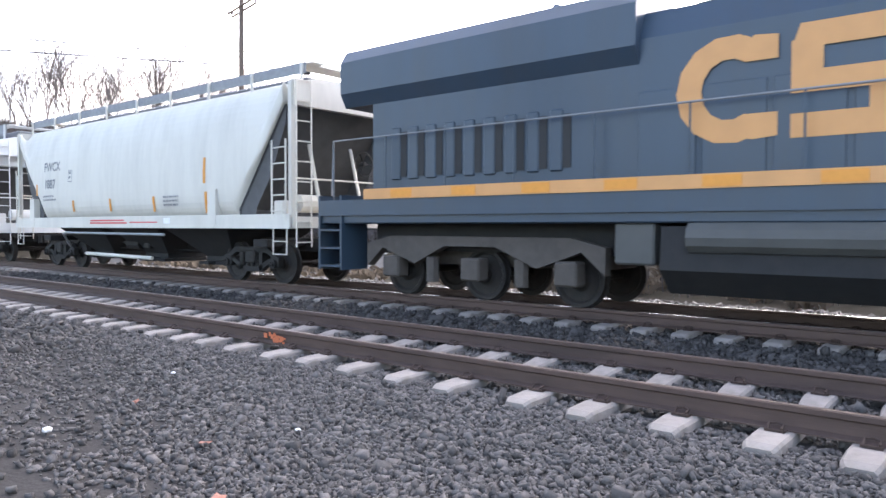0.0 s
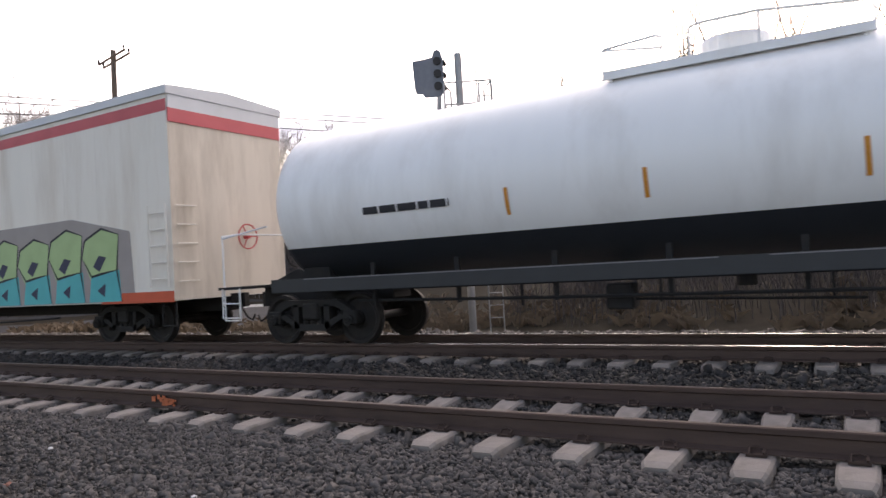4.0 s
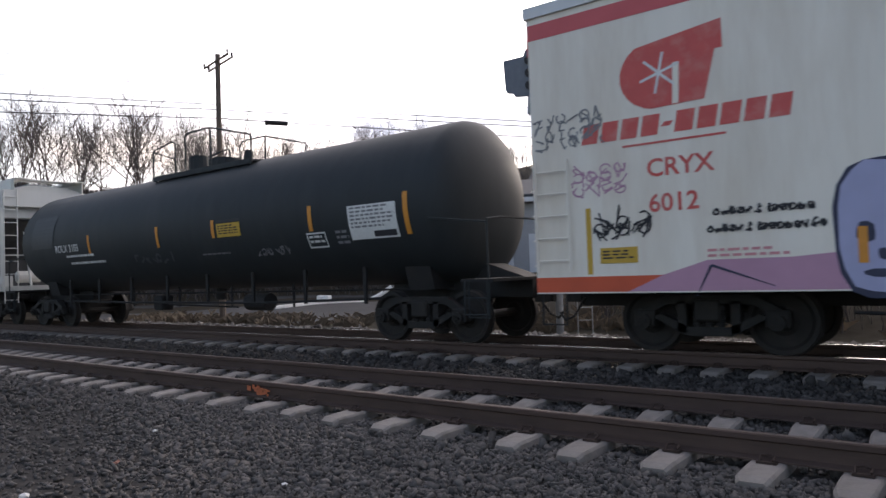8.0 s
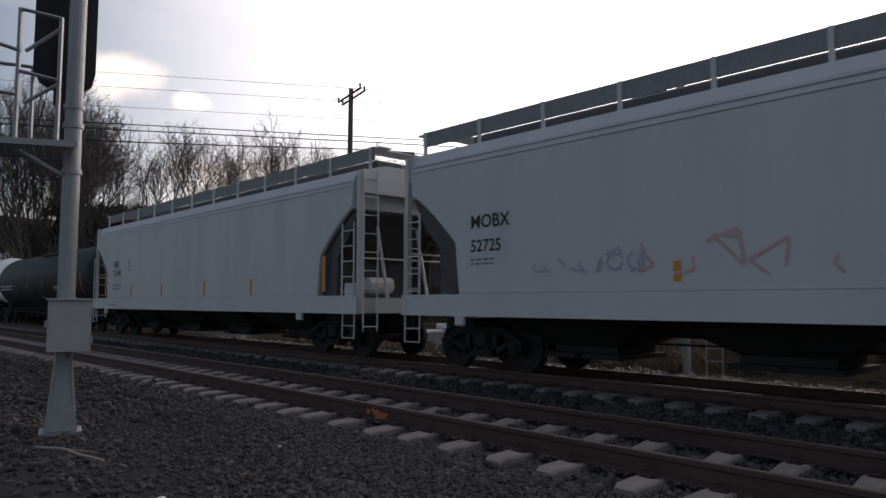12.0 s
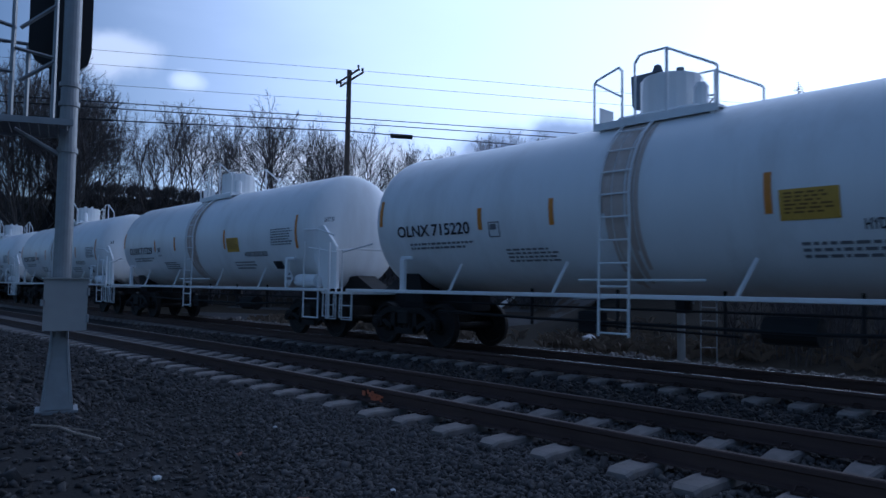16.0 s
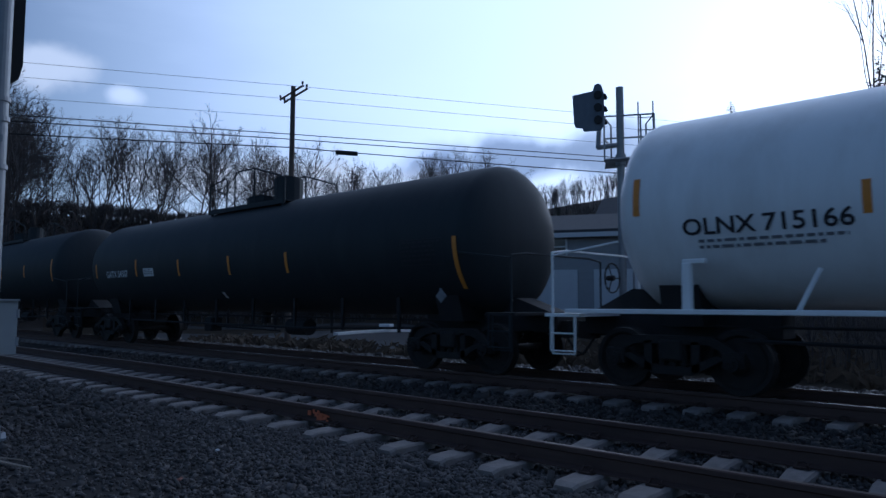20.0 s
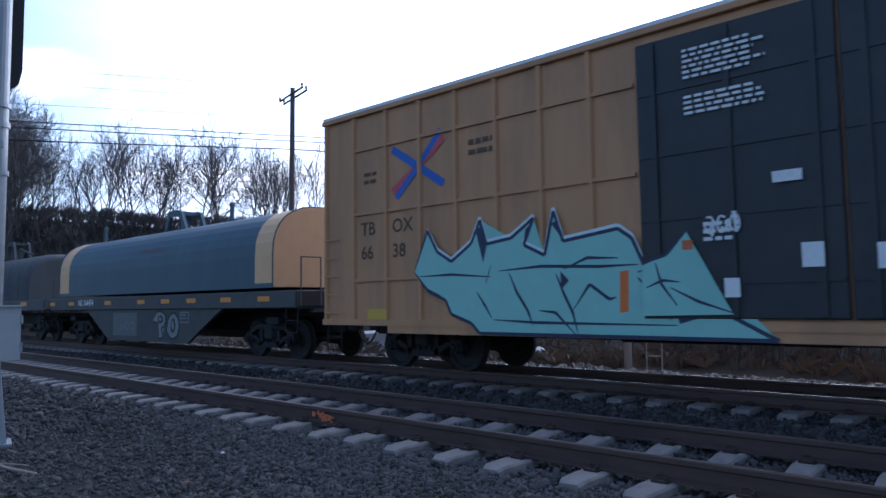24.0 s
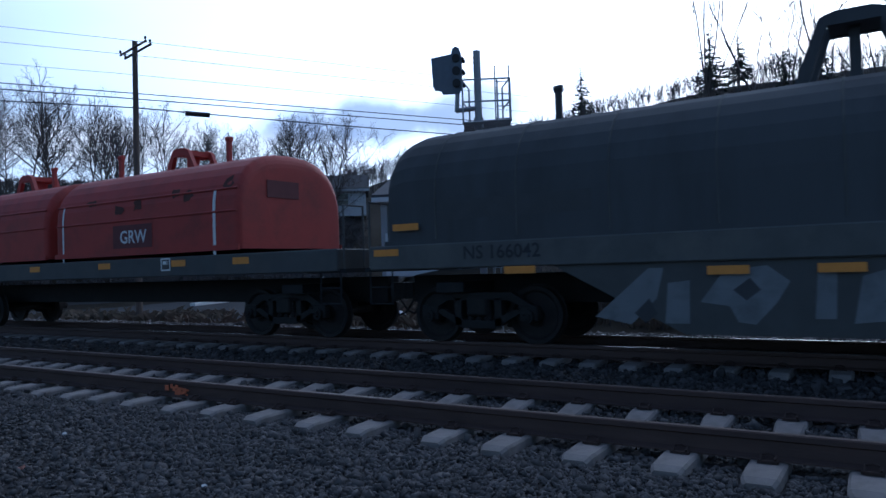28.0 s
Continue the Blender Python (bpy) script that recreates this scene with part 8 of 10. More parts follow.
def door_panels(car, d0, d1, seed, tags=True):
    """Two framed lower panels with worn stencils and a placard on the plug door."""
    r = random.Random(seed)
    for k in range(2):
        a = d0 + 0.35 + k * (d1 - d0) / 2
        b_ = a + (d1 - d0) / 2 - 0.7
        fr = B()
        for z in (1.55, 2.35):
            box(fr, a, b_, -1.685, -1.65, z - 0.02, z + 0.02)
        for x in (a, b_):
            box(fr, x - 0.02, x + 0.02, -1.68, -1.65, 1.53, 2.37)
        part("panel_frame", fr, P_REEFER, car)
        if tags:
            scrawl(car, a + 0.1, 1.95, (b_ - a) * 0.7, 0.3, M_GREYMARK, flat(-1.656), seed + k, thick=0.03)
            scrawl(car, a + 0.15, 1.62, (b_ - a) * 0.75, 0.25, G_BLACK, flat(-1.656), seed + 3 + k, thick=0.03)
        bars(car, a + 0.1, 1.62, b_ - a - 0.3, 0.08, 1, M_GREYMARK, flat(-1.656), seed + 5 + k)
    rects(car, [((d0 + d1) / 2 - 0.12, (d0 + d1) / 2 + 0.12, 2.1, 2.3)], M_REDMARK, flat(-1.656), "placard", 0.006)
    for z in (1.42, 2.55):
        rb = B()
        rod(rb, (d0 + 0.05, -1.7, z), (d1 - 0.05, -1.7, z), 0.022, 6)
        part("locking_bar", rb, M_GREYMARK, car)


reefer_side(R1, 22.85, 9.0, 13.3)
door_panels(R1, 9.0, 13.3, 301, False)
S_DR1 = flat(-1.656)
rects(R1, [(11.2, 11.4, 1.15, 1.75)], M_SIGBLACK, S_DR1, "dark_post", 0.008)
rects(R1, [(12.55, 13.0, 1.72, 2.3)], mat("patch_dull_grey", (0.33, 0.31, 0.30), 0.7, var=0.12), S_DR1, "repaint_patch", 0.006)
rects(R1, [(9.55, 9.72, 1.5, 2.0)], M_YELLOWREF, S_DR1, "reflector_strip", 0.008)
b = B()
rod(b, (11.0, -1.71, 2.05), (11.75, -1.71, 1.78), 0.03, 6)
part("door_lever", b, M_REDMARK, R1, "red door lever")
rects(R1, [(8.5, 8.72, 3.25, 3.55)], M_YELMARK, S_RF, "placard", 0.008)
letters(R1, "5086", 1.88, 1.95, 0.24, P_REDEMB, S_RF)
# turquoise piece on a buff and purple ground
rr_ = random.Random(12)
back = [(0.67, 0.93), (8.92, 0.93), (8.92, 2.76), (8.2, 2.7), (7.1, 2.72), (5.9, 2.7), (4.4, 2.72), (2.9, 2.74), (2.3, 2.5), (2.1, 2.1), (1.6, 2.5), (0.67, 2.52)]
shape(R1, [back], G_GREYBUFF, S_RF, "graffiti_ground", 0.004)
shape(R1, [[(9.75, 1.1), (9.75, 1.75), (8.92, 1.95), (8.92, 1.1)]], G_GREYBUFF, flat(-1.66), "graffiti_ground", 0.004)
for cu, cz, w, h in ((2.55, 1.45, 1.3, 0.95), (4.06, 2.46, 0.8, 0.45), (5.5, 2.5, 0.9, 0.4), (7.1, 2.46, 1.0, 0.44), (8.45, 2.3, 0.8, 0.75), (3.0, 2.35, 0.6, 0.4), (8.6, 1.6, 0.6, 0.8)):
    shape(R1, [blob(cu, cz, w, h, rr_, 18, 0.15)], G_PURPLE, S_RF, "graffiti_cloud", 0.0055)
shape(R1, [blob(9.4, 1.35, 0.9, 0.5, rr_, 18, 0.12)], G_PURPLE, flat(-1.66), "graffiti_cloud", 0.0075)
shape(R1, [blob(1.75, 1.75, 1.2, 0.55, rr_, 16, 0.2)], mat("spray_skyblue", (0.2, 0.42, 0.5), 0.6), S_RF, "graffiti_tag_ground", 0.0065)
shape(R1, [[(2.74, 0.99), (2.71, 1.27), (2.85, 1.49), (3, 1.59), (3.02, 1.82), (3.2, 1.97), (3.38, 2.07), (3.26, 2.19), (3.41, 2.34), (3.57, 2.38), (3.75, 2.26), (4.04, 2.3), (4.27, 2.26), (4.37, 2.04), (4.37, 0.93), (4.36, 0.93), (4.07, 0.93), (3.83, 0.93), (3.26, 0.93), (2.93, 0.93)]], G_TEAL, S_RF, "graffiti_letter", 0.008)
shape(R1, [[(4.37, 2.04), (4.58, 2.29), (4.88, 2.33), (5.1, 2.41), (5.27, 2.4), (5.38, 2.34), (5.4, 2.39), (5.4, 0.93), (5.38, 0.93), (5.18, 0.94), (5.02, 0.93), (4.37, 0.93)]], G_TEAL, S_RF, "graffiti_letter", 0.008)
shape(R1, [[(5.4, 2.39), (5.42, 2.44), (5.57, 2.49), (5.76, 2.47), (5.78, 2.27), (5.77, 1.87), (5.93, 2.11), (6.05, 2.22), (6.05, 0.93), (5.65, 0.93), (5.4, 0.93)]], G_TEAL, S_RF, "graffiti_letter", 0.008)
shape(R1, [[(6.05, 2.22), (6.12, 2.29), (6.38, 2.35), (6.63, 2.28), (6.86, 2.13), (6.93, 2.2), (7.05, 2.22), (7.11, 2.26), (7.1, 2.39), (7.19, 2.46), (7.33, 2.48), (7.47, 2.35), (7.49, 2.21), (7.64, 2.11), (7.73, 2.01), (7.73, 0.93), (7.67, 0.93), (7.46, 0.94), (7.22, 0.93), (6.8, 0.93), (6.43, 0.93), (6.17, 0.93), (6.05, 0.93)]], G_TEAL, S_RF, "graffiti_letter", 0.008)
shape(R1, [[(7.73, 2.01), (7.82, 2.02), (7.97, 2.28), (8.14, 2.36), (8.28, 2.36), (8.44, 2.45), (8.73, 2.43), (8.79, 2.32), (8.74, 2.02), (8.66, 1.76), (8.59, 0.93), (8.48, 0.93), (8.22, 0.93), (7.95, 0.93), (7.73, 0.93)]], G_TEAL, S_RF, "graffiti_letter", 0.008)
shape(R1, [[(8.79, 1.75), (9.01, 1.76), (9.2, 1.7), (9.31, 1.53), (9.34, 1.41), (9.49, 1.44), (9.48, 1.1), (9.44, 0.93), (9.32, 0.93), (8.98, 0.93), (8.77, 0.93), (8.68, 1.06)]], G_TEAL, S_RF, "graffiti_letter", 0.008)
ribbons(R1, [[(2.74, 0.99), (2.71, 1.27), (2.85, 1.49), (3, 1.59), (3.02, 1.82), (3.2, 1.97), (3.38, 2.07), (3.26, 2.19), (3.41, 2.34), (3.57, 2.38), (3.75, 2.26), (4.04, 2.3), (4.27, 2.26), (4.37, 2.04), (4.58, 2.29), (4.88, 2.33), (5.1, 2.41), (5.27, 2.4), (5.38, 2.34), (5.42, 2.44)], [(5.42, 2.44), (5.57, 2.49), (5.76, 2.47), (5.78, 2.27), (5.77, 1.87), (5.93, 2.11), (6.12, 2.29), (6.38, 2.35), (6.63, 2.28), (6.86, 2.13), (6.93, 2.2), (7.05, 2.22), (7.11, 2.26), (7.1, 2.39), (7.19, 2.46), (7.33, 2.48), (7.47, 2.35), (7.49, 2.21), (7.64, 2.11), (7.73, 2.01)]], 0.024, G_NAVY, S_RF, "graffiti_outline", 0.0095)
ribbons(R1, [[(7.73, 2.01), (7.82, 2.02), (7.97, 2.28), (8.14, 2.36), (8.28, 2.36), (8.44, 2.45), (8.73, 2.43), (8.79, 2.32), (8.74, 2.02), (8.66, 1.76), (8.59, 0.93), (8.48, 0.93), (8.22, 0.93), (7.95, 0.93), (7.67, 0.93), (7.46, 0.94), (7.22, 0.93), (6.8, 0.93), (6.43, 0.93), (6.17, 0.93)], [(6.17, 0.93), (5.65, 0.93), (5.38, 0.93), (5.18, 0.94), (5.02, 0.93), (4.36, 0.93), (4.07, 0.93), (3.83, 0.93), (3.26, 0.93), (2.93, 0.93)], [(8.79, 1.75), (9.01, 1.76), (9.2, 1.7), (9.31, 1.53), (9.34, 1.41), (9.49, 1.44), (9.48, 1.1), (9.44, 0.93), (9.32, 0.93), (8.98, 0.93), (8.77, 0.93), (8.68, 1.06), (8.79, 1.75)]], 0.024, G_NAVY, S_RF, "graffiti_outline", 0.0095)
shape(R1, [[(6.87, 1.54), (7.21, 1.44), (7.23, 1.33), (6.97, 1.39)], [(6.31, 1.6), (6.6, 1.56), (6.49, 1.45), (6.3, 1.5)], [(6.41, 1.94), (6.6, 1.97), (6.77, 1.85), (6.62, 1.8), (6.46, 1.84)], [(5.31, 1.65), (5.53, 1.79), (5.62, 1.68), (5.48, 1.49)], [(7.49, 1.24), (7.66, 1.5), (7.77, 1.25)], [(7.86, 1.7), (8.13, 1.63), (7.93, 1.54)], [(4.06, 0.93), (4.23, 1), (4.36, 0.93)], [(4.85, 0.93), (5.01, 0.97), (5.12, 0.93)], [(5.31, 0.93), (5.46, 0.97), (5.57, 0.93)], [(7.37, 0.93), (7.54, 1), (7.68, 0.93)], [(8.27, 0.93), (8.39, 0.97), (8.48, 0.93)], [(4.13, 1.52), (4.29, 1.67), (4.52, 1.62), (4.25, 1.49)]], G_NAVY, S_RF, "graffiti_cut", 0.0115)
shape(R1, [[(6.21, 1.2), (6.37, 1.23), (6.35, 1.11)], [(6.83, 1.12), (6.96, 1.2), (6.97, 1.1)]], G_NAVY, S_RF, "graffiti_cut", 0.0115)
ribbons(R1, [[(3.03, 1.59), (3.33, 1.59), (3.57, 1.47)], [(3.38, 2.07), (3.64, 2.19), (3.88, 2.21)], [(3.82, 1.65), (4.08, 1.83), (4.32, 1.92), (4.54, 1.83), (4.37, 1.72), (4.2, 1.52), (4.5, 1.5)], [(4.88, 1.63), (5.1, 1.65), (5.33, 1.85), (5.41, 1.95)], [(4.56, 1.28), (4.79, 1.38), (5.01, 1.47), (5.3, 1.5)], [(5.41, 2.36), (5.33, 2.11), (5.41, 1.9), (5.53, 1.79), (5.74, 1.82)], [(5.53, 1.79), (5.58, 1.53), (5.69, 1.27)], [(6.07, 1.75), (6.25, 1.59), (6.5, 1.59), (6.75, 1.63)], [(5.93, 2.11), (5.86, 1.91), (5.94, 1.76)], [(6.86, 2.13), (6.91, 2.01), (7.08, 1.95)], [(6.86, 1.49), (7.16, 1.54), (7.28, 1.46)]], 0.02, G_NAVY, S_RF, "graffiti_lines", 0.0125)
ribbons(R1, [[(6.86, 1.45), (6.82, 1.31), (6.91, 1.35), (7.12, 1.41)], [(7.03, 2), (7.2, 1.91), (7.34, 1.8)], [(7.73, 2.01), (7.77, 1.89), (7.87, 1.74)], [(7.76, 1.39), (7.95, 1.46)], [(8.1, 1.32), (8.27, 1.44), (8.63, 1.61)], [(8.3, 1.73), (8.56, 1.7), (8.62, 1.85), (8.73, 2.1)], [(8.81, 1.32), (8.93, 1.38), (9.07, 1.26)], [(3.95, 1.3), (4.14, 1.33), (4.25, 1.25)], [(3.05, 1.2), (3.3, 1.24), (3.45, 1.12)], [(3.03, 1.03), (3.36, 1.04)], [(5.94, 1.06), (6.2, 1.1), (6.39, 1.04)], [(6.94, 1.06), (7.18, 1.07), (7.35, 1.02)], [(8.74, 0.93), (8.98, 0.84), (9.42, 0.86)], [(3.35, 1.79), (3.53, 1.89), (3.77, 1.89)]], 0.02, G_NAVY, S_RF, "graffiti_lines", 0.0125)
rects(R1, [(1.1, 1.65, 1.32, 1.5)], M_YELMARK, S_RF, "placard", 0.008, "yellow placard")
G_LIME = mat("spray_pale_green", (0.36, 0.5, 0.24), 0.55, var=0.15, scale=3)
shape(R1, [[(13.3, 0.93), (21.6, 0.93), (21.5, 2.4), (19.5, 2.8), (17.0, 2.72), (15.0, 2.78), (13.3, 2.66)]], G_GREYBUFF, S_RF, "graffiti_ground", 0.0045)
for k in range(6):
    a = 13.48 + 1.27 * k
    w, t = 1.3, 0.06 * ((k * 5) % 3)
    shape(R1, [[(a, 1.86 + t), (a + 0.12, 2.24 + t), (a + w * 0.55, 2.46 + t), (a + w, 2.3 + t), (a + w * 0.92, 1.6), (a + w * 0.4, 1.5), (a + 0.32, 1.36)]], G_LIME, S_RF, "graffiti_letter", 0.0065)
    shape(R1, [[(a + 0.3, 1.5), (a + w * 0.98, 1.62), (a + w * 1.02, 0.95), (a + 0.2, 0.95)]], G_TEAL, S_RF, "graffiti_letter", 0.008)
    shape(R1, [[(a + 0.38, 1.72), (a + 0.6, 1.95), (a + 0.85, 1.9), (a + 0.6, 1.6)], [(a + 0.5, 1.2), (a + 0.8, 1.35), (a + 0.75, 1.05)]], G_NAVY, S_RF, "graffiti_cut", 0.0095)
    ribbons(R1, [[(a, 1.86 + t), (a + 0.12, 2.24 + t), (a + w * 0.55, 2.46 + t), (a + w, 2.3 + t)], [(a, 1.86 + t), (a + 0.32, 1.5), (a + w * 0.5, 1.55), (a + w * 0.95, 1.62)], [(a + w, 2.3 + t), (a + w * 0.92, 1.6), (a + w * 1.02, 0.95)]], 0.026, G_BLACK, S_RF, "graffiti_outline", 0.011)

reefer_side(R2, 22.75, 9.3, 13.35)
door_panels(R2, 9.3, 13.35, 311)
letters(R2, "6012", 1.84, 1.98, 0.24, P_REDEMB, S_RF)
rects(R2, [(1.1, 1.66, 1.3, 1.52)], M_YELMARK, S_RF, "placard", 0.008, "yellow placard")
bars(R2, 1.14, 1.34, 0.48, 0.14, 3, M_BLACKMARK, S_RF, 80, off=0.011)
rects(R2, [(0.9, 0.98, 1.15, 2.1)], M_YELMARK, S_RF, "reflector_strip", 0.008)
for k in range(4):
    scrawl(R2, 0.98 + 0.04 * k, 1.62, 0.8, 0.36 + 0.07 * k, G_BLACK, S_RF, 81 + 100 * k, 0.009 + 0.0003 * k, thick=0.024)
    scrawl(R2, 0.08, 3.0 + 0.12 * k, 1.15, 0.26, M_GREYMARK, S_RF, 82 + 100 * k, 0.009 + 0.0003 * k, thick=0.022)
    scrawl(R2, 0.7, 2.25 + 0.1 * k, 0.85, 0.24, G_MAUVE, S_RF, 83 + 100 * k, 0.009 + 0.0003 * k, thick=0.02)
for z, u, w in ((1.86, 2.68, 1.2), (1.64, 2.6, 1.4)):
    for k in range(2):
        scrawl(R2, u, z, w, 0.13, G_BLACK, S_RF, 84 + 7 * k + int(u * 10), 0.009 + 0.0003 * k, thick=0.026)
bars(R2, 2.6, 1.3, 1.0, 0.14, 2, G_PINK, S_RF, 85)
shape(R2, [[(1.5, 0.9), (9.6, 0.9), (9.6, 1.3), (8.6, 1.2), (7.4, 1.42), (6.3, 1.2), (5.2, 1.42), (4.3, 1.2), (3.6, 1.3), (3.1, 1.12), (2.6, 1.3), (2.0, 1.12)]], G_MAUVE, S_RF, "graffiti_ground", 0.0055)
# pale domed figure with dark hollows, and lilac faceted forms
shape(R2, [blob(4.55, 1.6, 1.0, 1.6, rr_, 20, 0.03)], G_NAVY, S_RF, "graffiti_outline", 0.007)
shape(R2, [blob(4.55, 1.62, 0.9, 1.5, rr_, 20, 0.03)], G_LILAC, S_RF, "graffiti_fill", 0.010)
shape(R2, [blob(4.38, 1.55, 0.2, 0.24, rr_, 9, 0.1), blob(4.72, 1.52, 0.2, 0.24, rr_, 9, 0.1), blob(4.55, 1.3, 0.12, 0.14, rr_, 8, 0.1), blob(4.55, 1.08, 0.4, 0.1, rr_, 9, 0.1)], G_NAVY, S_RF, "graffiti_cuts", 0.013)
rects(R2, [(4.3, 4.4, 1.2, 1.62), (7.35, 7.45, 1.2, 1.7)], M_YELLOWREF, S_RF, "reflector_strip", 0.015)
shape(R2, [[(5.97, 2.09), (6.05, 2.14), (6.77, 2.32), (7.18, 2.44), (7.4, 2.36), (7.67, 2.56), (7.86, 2.46), (8.31, 2.26), (8.69, 2.12), (8.93, 2.21), (9.24, 2.29), (9.41, 2.25), (9.51, 1.96), (9.66, 1.74), (9.47, 1.44), (9.33, 1.13), (9.14, 0.93), (8.83, 0.88), (8.61, 1.05), (8.22, 1.17), (7.73, 1.19), (7.22, 1.2), (6.69, 1.22), (6.28, 0.77), (6.14, 0.89), (6.17, 1.24), (6.02, 1.72)]], G_LILAC, S_RF, "graffiti_fill", 0.01)
ribbons(R2, [[(5.97, 2.09), (6.05, 2.14), (6.77, 2.32), (7.18, 2.44), (7.4, 2.36), (7.67, 2.56), (7.86, 2.46), (8.31, 2.26), (8.69, 2.12), (8.93, 2.21), (9.24, 2.29), (9.41, 2.25), (9.51, 1.96), (9.66, 1.74), (9.47, 1.44), (9.33, 1.13), (9.14, 0.93), (8.83, 0.88), (8.61, 1.05), (8.22, 1.17), (7.73, 1.19), (7.22, 1.2), (6.69, 1.22), (6.28, 0.77), (6.14, 0.89), (6.17, 1.24), (6.02, 1.72), (5.97, 2.09)]], 0.022, G_NAVY, S_RF, "graffiti_outline", 0.0145)
shape(R2, [[(6.43, 1.47), (7.07, 1.55), (7.41, 1.42), (7.48, 1.22), (6.69, 1.22)], [(7.58, 1.36), (8.24, 1.39), (8.25, 1.17), (7.65, 1.19)], [(8.71, 1.37), (9.17, 1.45), (9.31, 1.24), (9, 1.14)]], G_WHITE, S_RF, "graffiti_facet", 0.012)
shape(R2, [[(5.96, 1.97), (6.14, 1.84), (6.42, 1.35), (6.32, 0.82), (6.14, 0.89), (6.1, 1.36)], [(7.21, 2.23), (7.48, 2.38), (7.7, 2.48), (7.85, 2.3), (7.55, 2.09), (7.36, 1.88)], [(9.16, 2.25), (9.45, 2.22), (9.64, 1.74), (9.41, 1.65), (9.21, 1.98)], [(8.32, 1.38), (8.56, 1.43), (8.68, 0.94), (8.83, 0.88), (8.44, 0.84)], [(8.27, 1.82), (8.7, 2.18), (8.93, 2.19), (8.6, 1.91), (8.41, 1.49)], [(5.25, 1.27), (5.51, 2), (5.66, 2.05), (5.54, 1.63), (5.66, 1.38), (5.42, 0.9)]], G_NAVY, S_RF, "graffiti_facet", 0.0135)
ribbons(R2, [[(6.57, 2.11), (6.64, 1.75), (6.43, 1.47)], [(6.64, 1.75), (7.35, 1.77)], [(7.48, 2.33), (7.5, 1.53), (7.57, 1.3)], [(8.03, 1.84), (8.68, 1.96)], [(8.03, 1.84), (8.08, 1.45)], [(8.93, 2.16), (8.97, 1.78), (8.87, 1.36)], [(6.42, 1.35), (7.48, 1.22), (8.39, 1.27)], [(2.44, 0.83), (2.64, 1.23), (3.4, 0.95)], [(5.03, 1.03), (5.25, 1.27), (5.74, 1.14)], [(6.95, 1.16), (7.1, 1.44)]], 0.018, G_NAVY, S_RF, "graffiti_lines", 0.0155)
rects(R2, [(8.7, 8.95, 3.25, 3.55)], M_YELMARK, S_RF, "placard", 0.008)
# pink and black piece over maroon
for cu, cz, w, h in ((14.95, 2.6, 0.75, 0.5), (17.08, 2.5, 0.9, 0.55), (18.3, 2.72, 0.95, 0.6), (13.35, 2.0, 0.5, 0.9), (20.35, 2.3, 0.8, 0.55), (21.2, 1.35, 0.9, 0.75), (18.45, 1.9, 0.9, 1.0)):
    shape(R2, [blob(cu, cz, w, h, rr_, 16, 0.12)], G_MAROON, S_RF, "graffiti_cloud", 0.0055)
shape(R2, [[(12.8, 0.92), (22.0, 0.92), (21.9, 1.12), (20.9, 1.3), (13.0, 1.2)]], G_MAROON, S_RF, "graffiti_ground", 0.0065)
shape(R2, [[(13.14, 0.96), (13.27, 1.86), (13.52, 2.32), (13.57, 2.57), (14.22, 2.6), (14.81, 2.61), (15.02, 2.54), (15.11, 2.61), (15.45, 2.61), (15.57, 2.64), (16.01, 2.66), (16.04, 2.6), (16.42, 2.65), (16.85, 2.69), (16.87, 2.3), (17.26, 2.32), (17.41, 2.52), (17.45, 2.66), (18.1, 2.66), (18.16, 2.17), (18.38, 2.01), (18.44, 2.67), (18.82, 2.7), (19.13, 2.61), (19.85, 2.67), (20.36, 2.36), (20.87, 2.17), (21.09, 1.71), (21.28, 1.35), (20.99, 0.96)]], G_PINK, S_RF, "graffiti_ground", 0.0075)
shape(R2, [[(13.61, 2.51), (14.17, 2.53), (14.12, 2.26), (14.03, 1.89), (13.87, 1.6), (13.67, 1.62), (13.62, 1.92)], [(14.36, 2.54), (14.72, 2.54), (14.76, 1.87), (14.36, 1.86)], [(13.21, 1.52), (13.57, 1.58), (13.95, 1.35), (14.52, 1.6), (14.89, 1.78), (14.95, 1.49), (15.38, 1.58), (15.25, 0.96), (14.3, 0.96), (13.91, 0.96), (13.23, 0.96)], [(14.81, 2.55), (15.05, 2.28), (15.21, 2.11), (15.07, 1.96), (14.76, 1.83)], [(15.15, 2.55), (15.65, 2.54), (16, 2.59), (15.95, 2.34), (15.99, 1.87), (15.6, 1.91), (15.55, 1.68), (15.43, 1.07), (15.09, 1), (15.21, 1.55), (15.41, 2.01)]], G_NAVY, S_RF, "graffiti_letter", 0.01)
shape(R2, [[(16.07, 2.51), (16.74, 2.55), (16.78, 2.16), (16.9, 1.9), (16.55, 1.86), (16.53, 2.12), (16.24, 2.11), (16.25, 1.81), (16.47, 1.72), (16.31, 1.47), (16.05, 1.57), (16.04, 2.02)], [(16.25, 1.69), (16.55, 1.9), (16.9, 1.9), (17.16, 1.73), (17.09, 1.6), (16.74, 1.55), (16.57, 1.67)], [(15.93, 1.43), (16.16, 1.56), (16.37, 1.4), (16.39, 1.1), (16.64, 1.02), (17.05, 1.07), (17.33, 1.26), (17.31, 0.99), (17.04, 0.96), (16.04, 0.96), (15.83, 1.13)], [(17.06, 2.2), (17.25, 2.11), (17.43, 1.81), (17.22, 1.69), (17.1, 1.77), (17.01, 1.99)]], G_NAVY, S_RF, "graffiti_letter", 0.01)
